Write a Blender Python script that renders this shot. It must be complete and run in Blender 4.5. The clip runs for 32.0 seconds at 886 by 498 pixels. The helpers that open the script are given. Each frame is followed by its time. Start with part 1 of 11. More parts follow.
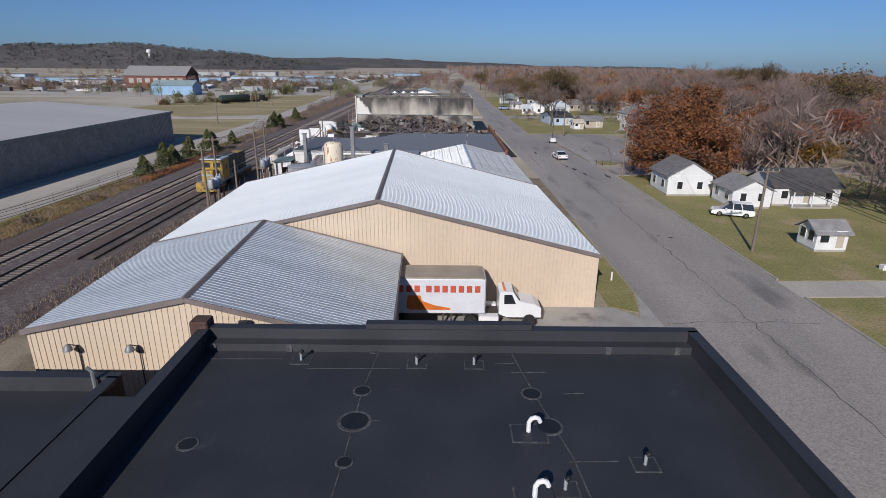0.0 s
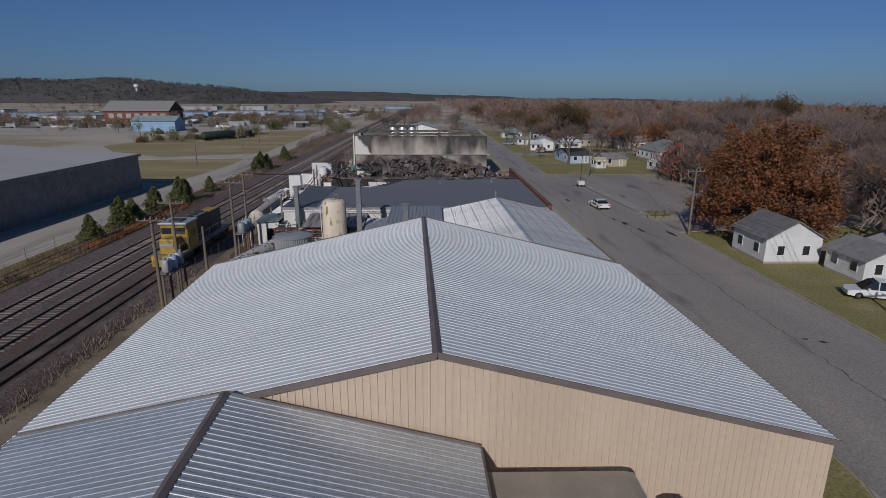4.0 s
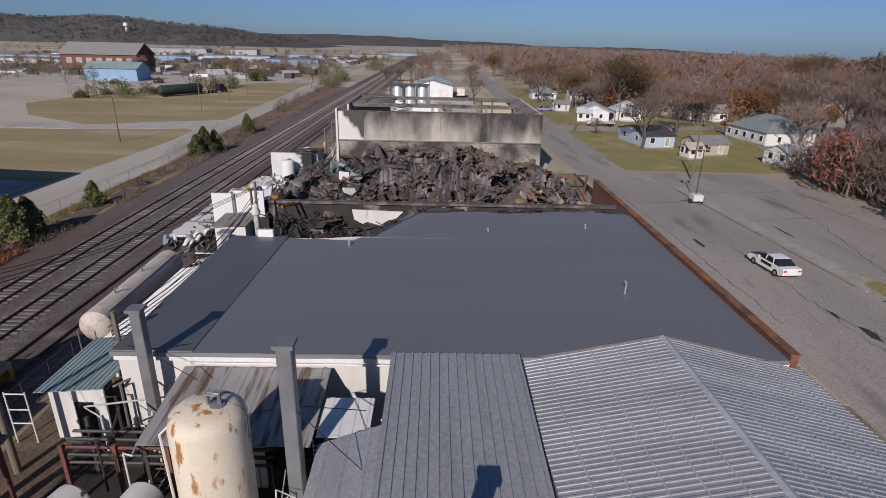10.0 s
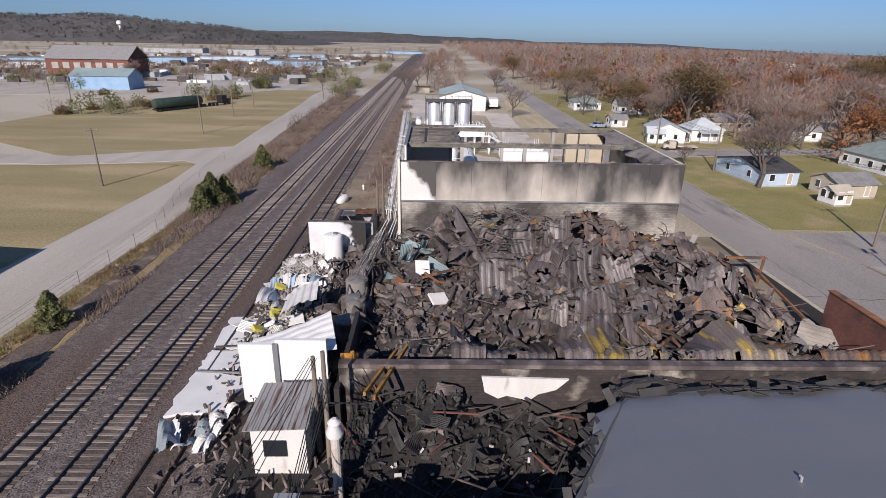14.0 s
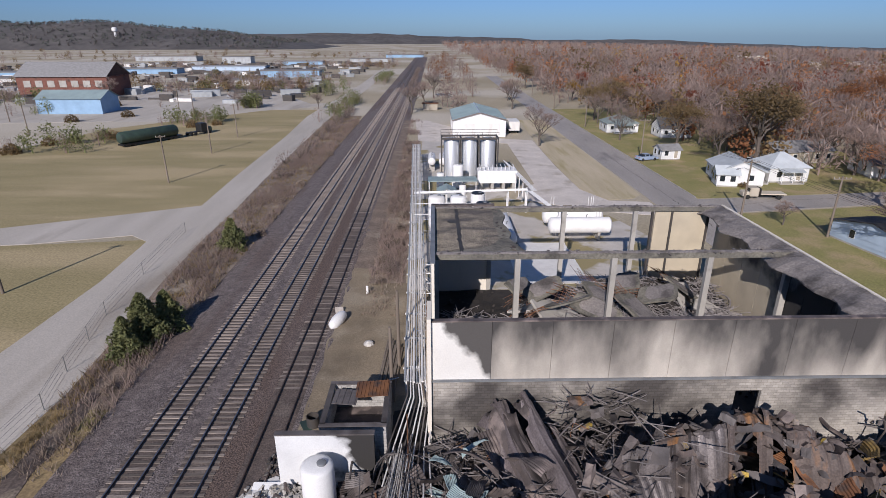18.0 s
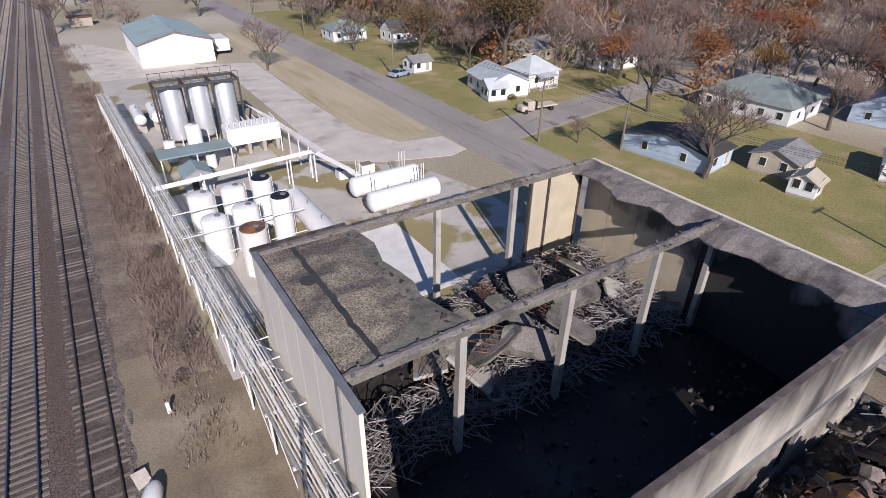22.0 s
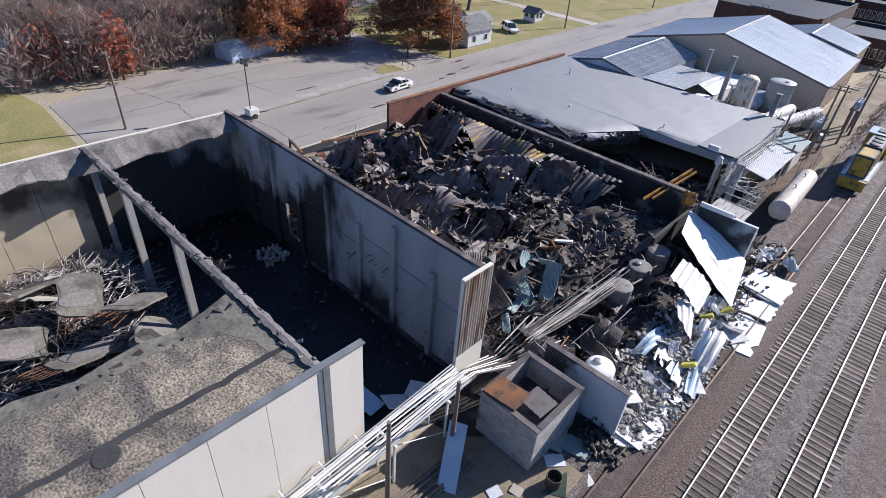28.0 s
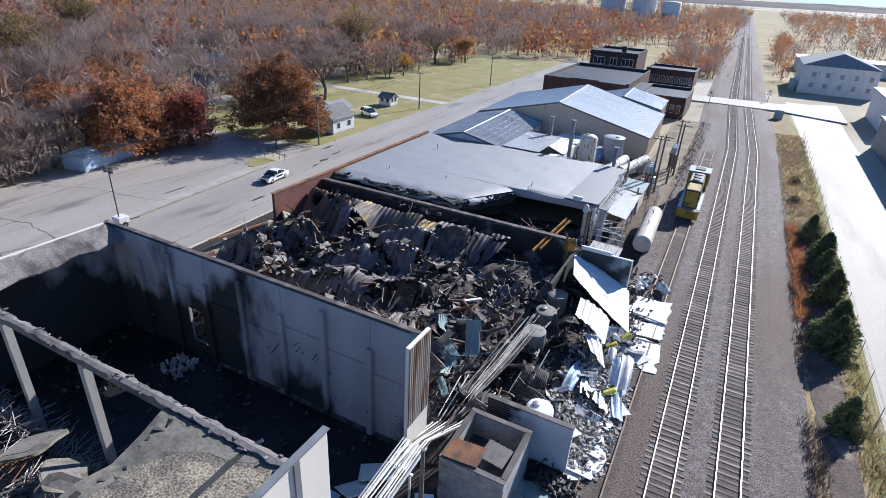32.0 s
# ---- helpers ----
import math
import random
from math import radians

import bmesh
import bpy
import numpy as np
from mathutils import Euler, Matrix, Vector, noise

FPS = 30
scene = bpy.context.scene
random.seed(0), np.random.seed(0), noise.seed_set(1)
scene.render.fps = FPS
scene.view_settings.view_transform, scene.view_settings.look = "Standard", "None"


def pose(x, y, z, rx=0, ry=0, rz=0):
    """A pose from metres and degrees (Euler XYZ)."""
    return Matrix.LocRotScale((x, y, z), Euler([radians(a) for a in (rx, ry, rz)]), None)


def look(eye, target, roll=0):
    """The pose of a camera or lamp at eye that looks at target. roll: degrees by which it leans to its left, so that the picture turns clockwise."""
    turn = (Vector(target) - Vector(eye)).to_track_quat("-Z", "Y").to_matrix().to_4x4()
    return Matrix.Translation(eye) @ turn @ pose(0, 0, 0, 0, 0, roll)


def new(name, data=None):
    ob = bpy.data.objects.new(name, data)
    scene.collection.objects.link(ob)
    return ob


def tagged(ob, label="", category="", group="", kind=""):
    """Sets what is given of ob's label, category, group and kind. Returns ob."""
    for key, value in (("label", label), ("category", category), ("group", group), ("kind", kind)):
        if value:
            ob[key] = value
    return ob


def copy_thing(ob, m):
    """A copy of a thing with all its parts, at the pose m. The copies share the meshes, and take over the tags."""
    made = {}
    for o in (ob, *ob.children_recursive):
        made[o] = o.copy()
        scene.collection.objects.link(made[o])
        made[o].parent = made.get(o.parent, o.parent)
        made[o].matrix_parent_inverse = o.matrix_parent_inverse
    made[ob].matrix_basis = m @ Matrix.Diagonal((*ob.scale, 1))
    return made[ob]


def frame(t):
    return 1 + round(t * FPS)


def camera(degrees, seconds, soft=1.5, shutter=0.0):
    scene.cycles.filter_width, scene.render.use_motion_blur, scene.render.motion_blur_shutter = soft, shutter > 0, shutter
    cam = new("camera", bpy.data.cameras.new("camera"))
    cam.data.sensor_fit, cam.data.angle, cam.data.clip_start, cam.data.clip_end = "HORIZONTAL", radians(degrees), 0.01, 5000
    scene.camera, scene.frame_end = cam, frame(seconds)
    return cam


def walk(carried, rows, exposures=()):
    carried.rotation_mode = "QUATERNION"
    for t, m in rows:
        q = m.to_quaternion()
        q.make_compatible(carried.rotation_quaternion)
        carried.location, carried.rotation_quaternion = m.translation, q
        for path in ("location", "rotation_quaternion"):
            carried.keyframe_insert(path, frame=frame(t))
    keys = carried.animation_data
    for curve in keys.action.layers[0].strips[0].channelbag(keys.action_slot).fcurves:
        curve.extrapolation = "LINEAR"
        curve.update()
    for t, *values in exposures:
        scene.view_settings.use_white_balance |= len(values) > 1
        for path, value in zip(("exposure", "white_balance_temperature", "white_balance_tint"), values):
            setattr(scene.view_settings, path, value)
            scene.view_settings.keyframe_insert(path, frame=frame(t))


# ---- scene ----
cam = camera(77.8, 32.0, soft=0.5)
PATH = [
    (0.0, 0.36, -0.37, 17.95, 71.37, -0.47, 0.16),
    (0.5, -0.91, 1.05, 18.04, 71.22, -0.76, 0.23),
    (1.0, -2.05, 2.86, 18.08, 71.09, -0.76, 0.08),
    (1.5, -2.86, 4.95, 18.13, 70.92, -0.76, -0.19),
    (2.0, -3.43, 7.29, 18.23, 70.85, -0.76, -0.28),
    (2.5, -3.85, 10.02, 18.28, 71.88, -0.57, -0.54),
    (3.0, -4.19, 12.83, 18.26, 74.48, -0.48, -0.73),
    (3.5, -4.45, 15.98, 18.25, 74.46, -0.29, -0.96),
    (5.5, -5.27, 29.31, 17.73, 74.99, -0.0, -1.16),
    (6.0, -5.4, 33.11, 17.88, 75.22, 0.1, -1.09),
    (6.5, -5.47, 36.78, 18.14, 75.49, 0.1, -0.97),
    (7.0, -5.65, 40.75, 18.33, 75.52, 0.1, -0.88),
    (7.5, -5.84, 44.55, 18.5, 71.43, 0.19, -0.85),
    (8.0, -6.01, 48.44, 18.69, 68.13, 0.09, -0.72),
    (8.5, -6.22, 52.3, 18.76, 68.38, -0.0, -0.71),
    (9.0, -6.42, 56.29, 18.82, 68.56, -0.09, -0.61),
    (9.5, -6.67, 60.19, 19.05, 68.97, -0.56, -0.55),
    (10.0, -7.78, 63.75, 19.2, 69.36, -1.22, -0.49),
    (10.5, -9.12, 66.44, 19.51, 69.6, -1.78, -0.16),
    (11.0, -11.09, 69.44, 19.67, 69.69, -1.97, -0.07),
    (11.5, -13.12, 72.48, 19.9, 69.78, -1.97, -0.01),
    (12.0, -14.82, 75.61, 20.23, 69.69, -1.88, -0.13),
    (12.5, -16.15, 78.87, 20.56, 69.47, -1.78, -0.31),
    (13.0, -17.21, 82.12, 20.88, 69.3, -1.5, -0.51),
    (13.5, -18.11, 85.43, 21.28, 69.14, -1.21, -0.73),
    (14.0, -18.79, 88.84, 21.66, 68.97, -0.93, -0.87),
    (14.5, -19.49, 92.2, 22.18, 68.8, -0.65, -1.04),
    (16.5, -20.87, 105.71, 24.07, 68.78, -0.0, -1.01),
    (17.0, -21.2, 109.33, 24.59, 68.79, 0.09, -1.02),
    (17.5, -21.54, 112.55, 25.17, 68.84, 0.09, -1.02),
    (18.0, -21.93, 115.92, 25.76, 68.87, 0.09, -0.96),
    (18.5, -22.33, 119.29, 26.18, 68.92, 0.09, -1.02),
    (19.0, -22.59, 122.67, 26.65, 68.89, 0.09, -0.99),
    (19.5, -22.79, 125.76, 26.99, 68.22, -0.0, -1.17),
    (20.0, -22.93, 129.22, 27.32, 65.86, -0.0, -3.93),
    (20.5, -23.42, 132.41, 27.63, 63.49, -0.36, -9.86),
    (21.0, -24.65, 135.23, 27.68, 58.67, -0.68, -15.41),
    (21.5, -26.14, 137.52, 27.76, 58.48, -0.85, -22.37),
    (22.0, -28.21, 139.23, 27.75, 58.53, -0.68, -33.1),
    (22.5, -30.46, 140.88, 27.72, 58.43, -0.34, -42.65),
    (23.0, -32.68, 142.63, 27.85, 58.07, -0.34, -49.71),
    (23.5, -34.77, 144.48, 27.99, 57.72, -0.34, -55.32),
    (24.0, -36.68, 146.53, 28.03, 57.28, -0.25, -62.37),
    (24.5, -38.42, 148.72, 28.21, 56.72, -0.17, -71.29),
    (25.0, -39.62, 150.9, 28.01, 56.3, -0.08, -82.7),
    (25.5, -40.48, 153.33, 28.01, 55.74, -0.25, -94.69),
    (26.0, -40.95, 155.91, 28.16, 55.44, -1.07, -104.89),
    (26.5, -40.81, 158.24, 28.46, 55.02, -1.72, -112.97),
    (28.5, -36.06, 168.23, 28.77, 54.82, -3.92, -143.23),
    (29.0, -35.52, 169.16, 28.84, 54.68, -3.59, -149.7),
    (29.5, -35.21, 169.47, 28.88, 54.56, -3.76, -152.52),
    (30.0, -35.21, 169.47, 28.88, 54.52, -3.5, -152.64),
    (30.5, -35.21, 169.47, 28.88, 54.69, -3.28, -152.35),
    (31.0, -35.21, 169.47, 28.88, 56.02, -3.11, -152.13),
    (31.5, -35.21, 169.47, 28.88, 59.65, -2.94, -152.05),
    (32.0, -35.21, 169.47, 28.88, 63.66, -2.85, -151.9),
]
EXPOSURE = [(0, -0.03, 6250, 13), (1.2, -0.1, 6300, 13), (2.0, -0.32, 6350, 14), (3.0, -0.7, 6200, 14), (6, -0.87, 6400, 14), (7.2, -0.84, 6400, 16), (8, -0.75, 6500, 17), (9, -0.42, 6600, 18), (10, -0.16, 6600, 18), (11, 0.1, 6750, 18), (12, 0.3, 6800, 18), (13, 0.3, 6700, 18), (17, 0.18, 6350, 17), (19, 0.14, 6250, 17), (22, 0.4, 6400, 18), (23, 0.4, 6400, 17), (24, 0.25, 6300, 17), (25, 0.24, 6100, 17), (26, 0.67, 6100, 17), (28.5, 0.88, 6150, 14), (31, 0.92, 6150, 12), (32, 0.97, 5900, 11)]
walk(cam, [(t, pose(x, y, z, rx, ry, rz)) for t, x, y, z, rx, ry, rz in PATH], EXPOSURE)

# sun and sky
SUN_FROM = Vector((-0.27, -0.83, 0.485))
world = bpy.data.worlds.new("world")
scene.world = world
world.use_nodes = True
wn = world.node_tree
sky = wn.nodes.new("ShaderNodeTexSky")
sky.sky_type, sky.sun_disc = "NISHITA", False
sky.sun_elevation, sky.sun_rotation = radians(29), radians(198)
sky.air_density, sky.dust_density, sky.ozone_density = 1.0, 0.3, 2.0
tint = wn.nodes.new("ShaderNodeMix")
tint.data_type, tint.blend_type = "RGBA", "MULTIPLY"
tint.inputs["Factor"].default_value = 1.0
blue = wn.nodes.new("ShaderNodeMix")
blue.data_type = "RGBA"
blue.inputs["A"].default_value, blue.inputs["B"].default_value = (0.44, 0.73, 1.37, 1), (0.66, 0.90, 1.20, 1)
tc, sep, high = wn.nodes.new("ShaderNodeTexCoord"), wn.nodes.new("ShaderNodeSeparateXYZ"), wn.nodes.new("ShaderNodeMapRange")
high.inputs["From Max"].default_value = 0.4
wn.links.new(tc.outputs["Generated"], sep.inputs[0])
wn.links.new(sep.outputs["Z"], high.inputs["Value"])
wn.links.new(high.outputs[0], blue.inputs["Factor"])
wn.links.new(blue.outputs["Result"], tint.inputs["B"])
wn.links.new(sky.outputs[0], tint.inputs["A"])
wn.links.new(tint.outputs["Result"], wn.nodes["Background"].inputs[0])
wn.nodes["Background"].inputs[1].default_value = 0.055
sun = new("sun", bpy.data.lights.new("sun", "SUN"))
sun.data.energy, sun.data.angle, sun.data.color = 4.2, radians(0.5), (1.0, 0.95, 0.88)
sun.matrix_world = look(SUN_FROM * 100, (0, 0, 0))

# ---- materials ----
def surface(name, a, b=None, scale=0.5, rough=0.8, bump=0.3, metal=0.0, fine=12.0, c=None, cscale=0.3, cut=(0.5, 0.62), stretch=(1, 1, 1), cstretch=None, rnd=0.0, grain=0.07, spec=0.4, lean=None):
    """A surface of two mixed tones with fine grain, relief and, where c is given, stains of that colour."""
    m = bpy.data.materials.new(name)
    m.use_nodes = True
    n, ln = m.node_tree.nodes, m.node_tree.links
    bs = n["Principled BSDF"]
    bs.inputs["Roughness"].default_value, bs.inputs["Metallic"].default_value = rough, metal
    bs.inputs["Specular IOR Level"].default_value = spec
    geo = n.new("ShaderNodeNewGeometry")

    def noisy(sc, detail, st):
        mp = n.new("ShaderNodeMapping")
        mp.inputs["Scale"].default_value = st
        ln.new(geo.outputs["Position"], mp.inputs["Vector"])
        t = n.new("ShaderNodeTexNoise")
        t.inputs["Scale"].default_value, t.inputs["Detail"].default_value = sc, detail
        ln.new(mp.outputs[0], t.inputs["Vector"])
        return t.outputs["Fac"]

    def ramp(fac, lo, hi):
        r = n.new("ShaderNodeMapRange")
        r.inputs["From Min"].default_value, r.inputs["From Max"].default_value = lo, hi
        ln.new(fac, r.inputs["Value"])
        return r.outputs[0]

    def mix(fac, p, q, kind="MIX"):
        x = n.new("ShaderNodeMix")
        x.data_type, x.blend_type = "RGBA", kind
        for sock, val in ((x.inputs["Factor"], fac), (x.inputs["A"], p), (x.inputs["B"], q)):
            if isinstance(val, (int, float)):
                sock.default_value = val
            elif isinstance(val, tuple):
                sock.default_value = (*val, 1)
            else:
                ln.new(val, sock)
        return x.outputs["Result"]

    b = b or tuple(v * 0.75 for v in a)
    col = mix(ramp(noisy(scale, 6, stretch), 0.32, 0.68), a, b)
    if c:
        stain = noisy(cscale, 7, cstretch or stretch)
        if lean:
            dot, add = n.new("ShaderNodeVectorMath"), n.new("ShaderNodeMath")
            dot.operation = "DOT_PRODUCT"
            dot.inputs[1].default_value = lean[:3]
            ln.new(geo.outputs["Position"], dot.inputs[0])
            off = n.new("ShaderNodeMath")
            off.inputs[1].default_value = lean[3]
            ln.new(dot.outputs["Value"], off.inputs[0])
            ln.new(stain, add.inputs[0])
            ln.new(off.outputs[0], add.inputs[1])
            stain = add.outputs[0]
        col = mix(ramp(stain, *cut), col, c)
    f = noisy(fine, 4, (1, 1, 1))
    g = n.new("ShaderNodeMapRange")
    g.inputs["From Min"].default_value, g.inputs["From Max"].default_value = 0.25, 0.75
    g.inputs["To Min"].default_value, g.inputs["To Max"].default_value = 1 - grain, 1 + grain
    ln.new(f, g.inputs["Value"])
    fac = g.outputs[0]
    if rnd:
        oi = n.new("ShaderNodeObjectInfo")
        r2 = n.new("ShaderNodeMapRange")
        r2.inputs["To Min"].default_value, r2.inputs["To Max"].default_value = 1 - rnd, 1 + rnd
        ln.new(oi.outputs["Random"], r2.inputs["Value"])
        mm = n.new("ShaderNodeMath")
        mm.operation = "MULTIPLY"
        ln.new(fac, mm.inputs[0])
        ln.new(r2.outputs[0], mm.inputs[1])
        fac = mm.outputs[0]
    sc = n.new("ShaderNodeVectorMath")
    sc.operation = "SCALE"
    ln.new(col, sc.inputs[0])
    ln.new(fac, sc.inputs["Scale"])
    ln.new(sc.outputs[0], bs.inputs["Base Color"])
    if bump:
        bp = n.new("ShaderNodeBump")
        bp.inputs["Strength"].default_value, bp.inputs["Distance"].default_value = bump, 0.05
        ln.new(f, bp.inputs["Height"])
        ln.new(bp.outputs[0], bs.inputs["Normal"])
    return m


def bricky(name, a, b, mortar, bw=0.21, bh=0.075, c=None, cscale=0.2, cut=(0.45, 0.6)):
    m = surface(name, a, b, 0.6, 0.9, 0.0, c=c, cscale=cscale, cut=cut)
    n, ln = m.node_tree.nodes, m.node_tree.links
    bs = n["Principled BSDF"]
    geo = next(x for x in n if x.type == "NEW_GEOMETRY")
    sep, com, add = n.new("ShaderNodeSeparateXYZ"), n.new("ShaderNodeCombineXYZ"), n.new("ShaderNodeMath")
    ln.new(geo.outputs["Position"], sep.inputs[0])
    ln.new(sep.outputs["X"], add.inputs[0])
    ln.new(sep.outputs["Y"], add.inputs[1])
    ln.new(add.outputs[0], com.inputs["X"])
    ln.new(sep.outputs["Z"], com.inputs["Y"])
    br = n.new("ShaderNodeTexBrick")
    br.inputs["Scale"].default_value = 1.0
    br.inputs["Brick Width"].default_value, br.inputs["Row Height"].default_value, br.inputs["Mortar Size"].default_value = bw, bh, 0.008
    br.inputs["Color1"].default_value, br.inputs["Color2"].default_value = (1, 1, 1, 1), (0.72, 0.72, 0.72, 1)
    br.inputs["Mortar"].default_value = (*mortar, 1)
    ln.new(com.outputs[0], br.inputs["Vector"])
    x = n.new("ShaderNodeMix")
    x.data_type, x.blend_type = "RGBA", "MULTIPLY"
    x.inputs["Factor"].default_value = 1.0
    old = bs.inputs["Base Color"].links[0].from_socket
    ln.new(old, x.inputs["A"])
    ln.new(br.outputs["Color"], x.inputs["B"])
    ln.new(x.outputs["Result"], bs.inputs["Base Color"])
    bp = n.new("ShaderNodeBump")
    bp.invert = True
    bp.inputs["Strength"].default_value, bp.inputs["Distance"].default_value = 0.6, 0.02
    ln.new(br.outputs["Fac"], bp.inputs["Height"])
    ln.new(bp.outputs[0], bs.inputs["Normal"])
    return m


M_ground = surface("dry ground", (0.40, 0.34, 0.245), (0.29, 0.245, 0.16), 0.02, 0.95, 0.3, fine=3.0, grain=0.25, c=(0.47, 0.42, 0.34), cscale=0.012, cut=(0.47, 0.58))
M_field = surface("mown field", (0.32, 0.262, 0.135), (0.25, 0.208, 0.10), 0.12, 0.95, 0.4, fine=4.0, grain=0.3, stretch=(0.5, 1.8, 1), c=(0.39, 0.31, 0.175), cscale=0.06, cut=(0.48, 0.62))
M_lawn = surface("autumn lawn", (0.215, 0.205, 0.07), (0.285, 0.24, 0.10), 0.22, 0.95, 0.4, fine=5.0, grain=0.35, c=(0.36, 0.275, 0.15), cscale=0.15, cut=(0.54, 0.68))
M_weeds = surface("dry weeds", (0.26, 0.20, 0.152), (0.165, 0.125, 0.098), 0.45, 0.95, 0.5, fine=5.0, grain=0.4, c=(0.31, 0.26, 0.20), cscale=0.25, cut=(0.54, 0.68), rnd=0.1)
M_dirt = surface("bare soil", (0.27, 0.215, 0.145), (0.17, 0.135, 0.092), 0.25, 0.95, 0.5, fine=8.0, grain=0.25, c=(0.30, 0.25, 0.18), cscale=0.2, cut=(0.5, 0.65))
M_soot_soil = surface("sooty soil", (0.04, 0.034, 0.03), (0.02, 0.018, 0.017), 0.35, 0.95, 0.6, fine=7.0, c=(0.12, 0.10, 0.085), cscale=0.5, cut=(0.62, 0.72), grain=0.25)
M_rustsoil = surface("dark rusty soil", (0.15, 0.108, 0.075), (0.085, 0.062, 0.046), 0.5, 0.95, 0.6, fine=7.0, grain=0.4, c=(0.19, 0.13, 0.08), cscale=0.6, cut=(0.55, 0.66))
M_gravel = surface("pale gravel road", (0.50, 0.455, 0.395), (0.40, 0.36, 0.305), 0.12, 0.75, 0.3, fine=7.0, stretch=(1.6, 0.25, 1), grain=0.15, c=(0.31, 0.27, 0.22), cscale=0.1, cut=(0.57, 0.72))
M_paleyard = surface("pinkish white gravel", (0.62, 0.56, 0.50), (0.50, 0.45, 0.40), 0.3, 0.85, 0.3, fine=7.0, grain=0.15, c=(0.40, 0.35, 0.29), cscale=0.2, cut=(0.58, 0.7))
M_asphalt = surface("worn asphalt", (0.375, 0.335, 0.295), (0.285, 0.26, 0.232), 0.1, 0.62, 0.25, fine=8.0, grain=0.3, stretch=(1.4, 0.35, 1), c=(0.19, 0.172, 0.155), cscale=0.22, cut=(0.58, 0.72))
M_tar = surface("tar patch", (0.035, 0.033, 0.032), (0.06, 0.057, 0.054), 0.9, 0.7, 0.3)
M_concrete = surface("weathered concrete", (0.42, 0.395, 0.355), (0.32, 0.30, 0.27), 0.4, 0.7, 0.25, c=(0.19, 0.175, 0.155), cscale=0.5, cut=(0.58, 0.72))
M_ballast = surface("railway ballast", (0.19, 0.158, 0.145), (0.098, 0.079, 0.073), 2.2, 0.85, 1.0, fine=10.0, grain=1.0, c=(0.118, 0.084, 0.068), cscale=0.16, cut=(0.46, 0.62), cstretch=(1.5, 0.2, 1))
M_sleeper = surface("creosoted sleeper", (0.27, 0.225, 0.19), (0.14, 0.115, 0.098), 1.5, 0.9, 0.4, rnd=0.45, stretch=(0.6, 4, 1))
M_rail = surface("rail steel", (0.17, 0.115, 0.085), (0.11, 0.08, 0.065), 1.0, 0.45, 0.1, metal=0.6)
M_rail_top = surface("polished rail head", (0.55, 0.52, 0.49), (0.43, 0.40, 0.37), 1.0, 0.42, 0.0, metal=1.0)
M_roof_white = surface("white metal roof", (0.71, 0.735, 0.735), (0.62, 0.645, 0.65), 0.15, 0.36, 0.05, metal=0.0, fine=5.0, grain=0.07, stretch=(0.4, 1.5, 1), spec=0.6)
M_galv = surface("galvanised roof", (0.60, 0.63, 0.645), (0.46, 0.49, 0.50), 0.35, 0.36, 0.06, metal=0.35, fine=5.0, grain=0.15, stretch=(0.25, 1.6, 1))
M_galv_dull = surface("dull galvanised roof", (0.43, 0.44, 0.45), (0.31, 0.32, 0.33), 0.35, 0.42, 0.06, metal=0.3, fine=5.0, grain=0.15, stretch=(0.25, 1.6, 1))
M_seam = surface("grey standing seam roof", (0.36, 0.375, 0.39), (0.28, 0.29, 0.30), 0.3, 0.42, 0.08, metal=0.2, fine=6.0, grain=0.2, stretch=(2.5, 0.25, 1))
M_rustroof = surface("rust streaked roof", (0.37, 0.36, 0.355), (0.27, 0.26, 0.25), 0.5, 0.6, 0.1, metal=0.1, c=(0.15, 0.10, 0.075), cscale=1.6, cut=(0.5, 0.62), stretch=(2.2, 0.2, 1))
M_dark_roof = surface("dark membrane roof", (0.043, 0.043, 0.043), (0.06, 0.0595, 0.059), 0.16, 0.66, 0.05, fine=5.0, grain=0.1, stretch=(0.3, 1.8, 1), c=(0.14, 0.138, 0.138), cscale=0.12, cut=(0.62, 0.8), spec=0.5)
M_dark_roof.node_tree.nodes["Principled BSDF"].inputs["IOR"].default_value = 4.0
M_roof_strip = surface("older dark membrane", (0.034, 0.035, 0.037), (0.046, 0.047, 0.05), 0.3, 0.62, 0.05, fine=5.0, grain=0.1, spec=0.5)
M_roof_strip.node_tree.nodes["Principled BSDF"].inputs["IOR"].default_value = 3.0
M_wet_felt = surface("slack shiny felt", (0.05, 0.05, 0.052), (0.08, 0.08, 0.082), 0.5, 0.33, 0.1, fine=4.0)
M_wet_felt.node_tree.nodes["Principled BSDF"].inputs["IOR"].default_value = 2.6
M_black_roof = surface("black bitumen roof", (0.028, 0.029, 0.033), (0.04, 0.041, 0.046), 0.35, 0.55, 0.15, fine=5.0, c=(0.075, 0.076, 0.08), cscale=0.6, cut=(0.68, 0.8), spec=0.5)
M_felt_edge = surface("worn felt edge", (0.10, 0.10, 0.105), (0.05, 0.05, 0.055), 2.2, 0.8, 0.2, fine=8.0, grain=0.5)
M_gravel_roof = surface("gravelled roof", (0.33, 0.28, 0.205), (0.155, 0.132, 0.105), 0.9, 0.95, 1.0, fine=9.0, grain=0.85, c=(0.11, 0.095, 0.085), cscale=0.35, cut=(0.52, 0.64), cstretch=(0.5, 1.6, 1))
M_beige = surface("beige metal cladding", (0.62, 0.50, 0.375), (0.56, 0.45, 0.335), 0.3, 0.55, 0.05, fine=4.0, grain=0.04, stretch=(1, 1, 0.3))
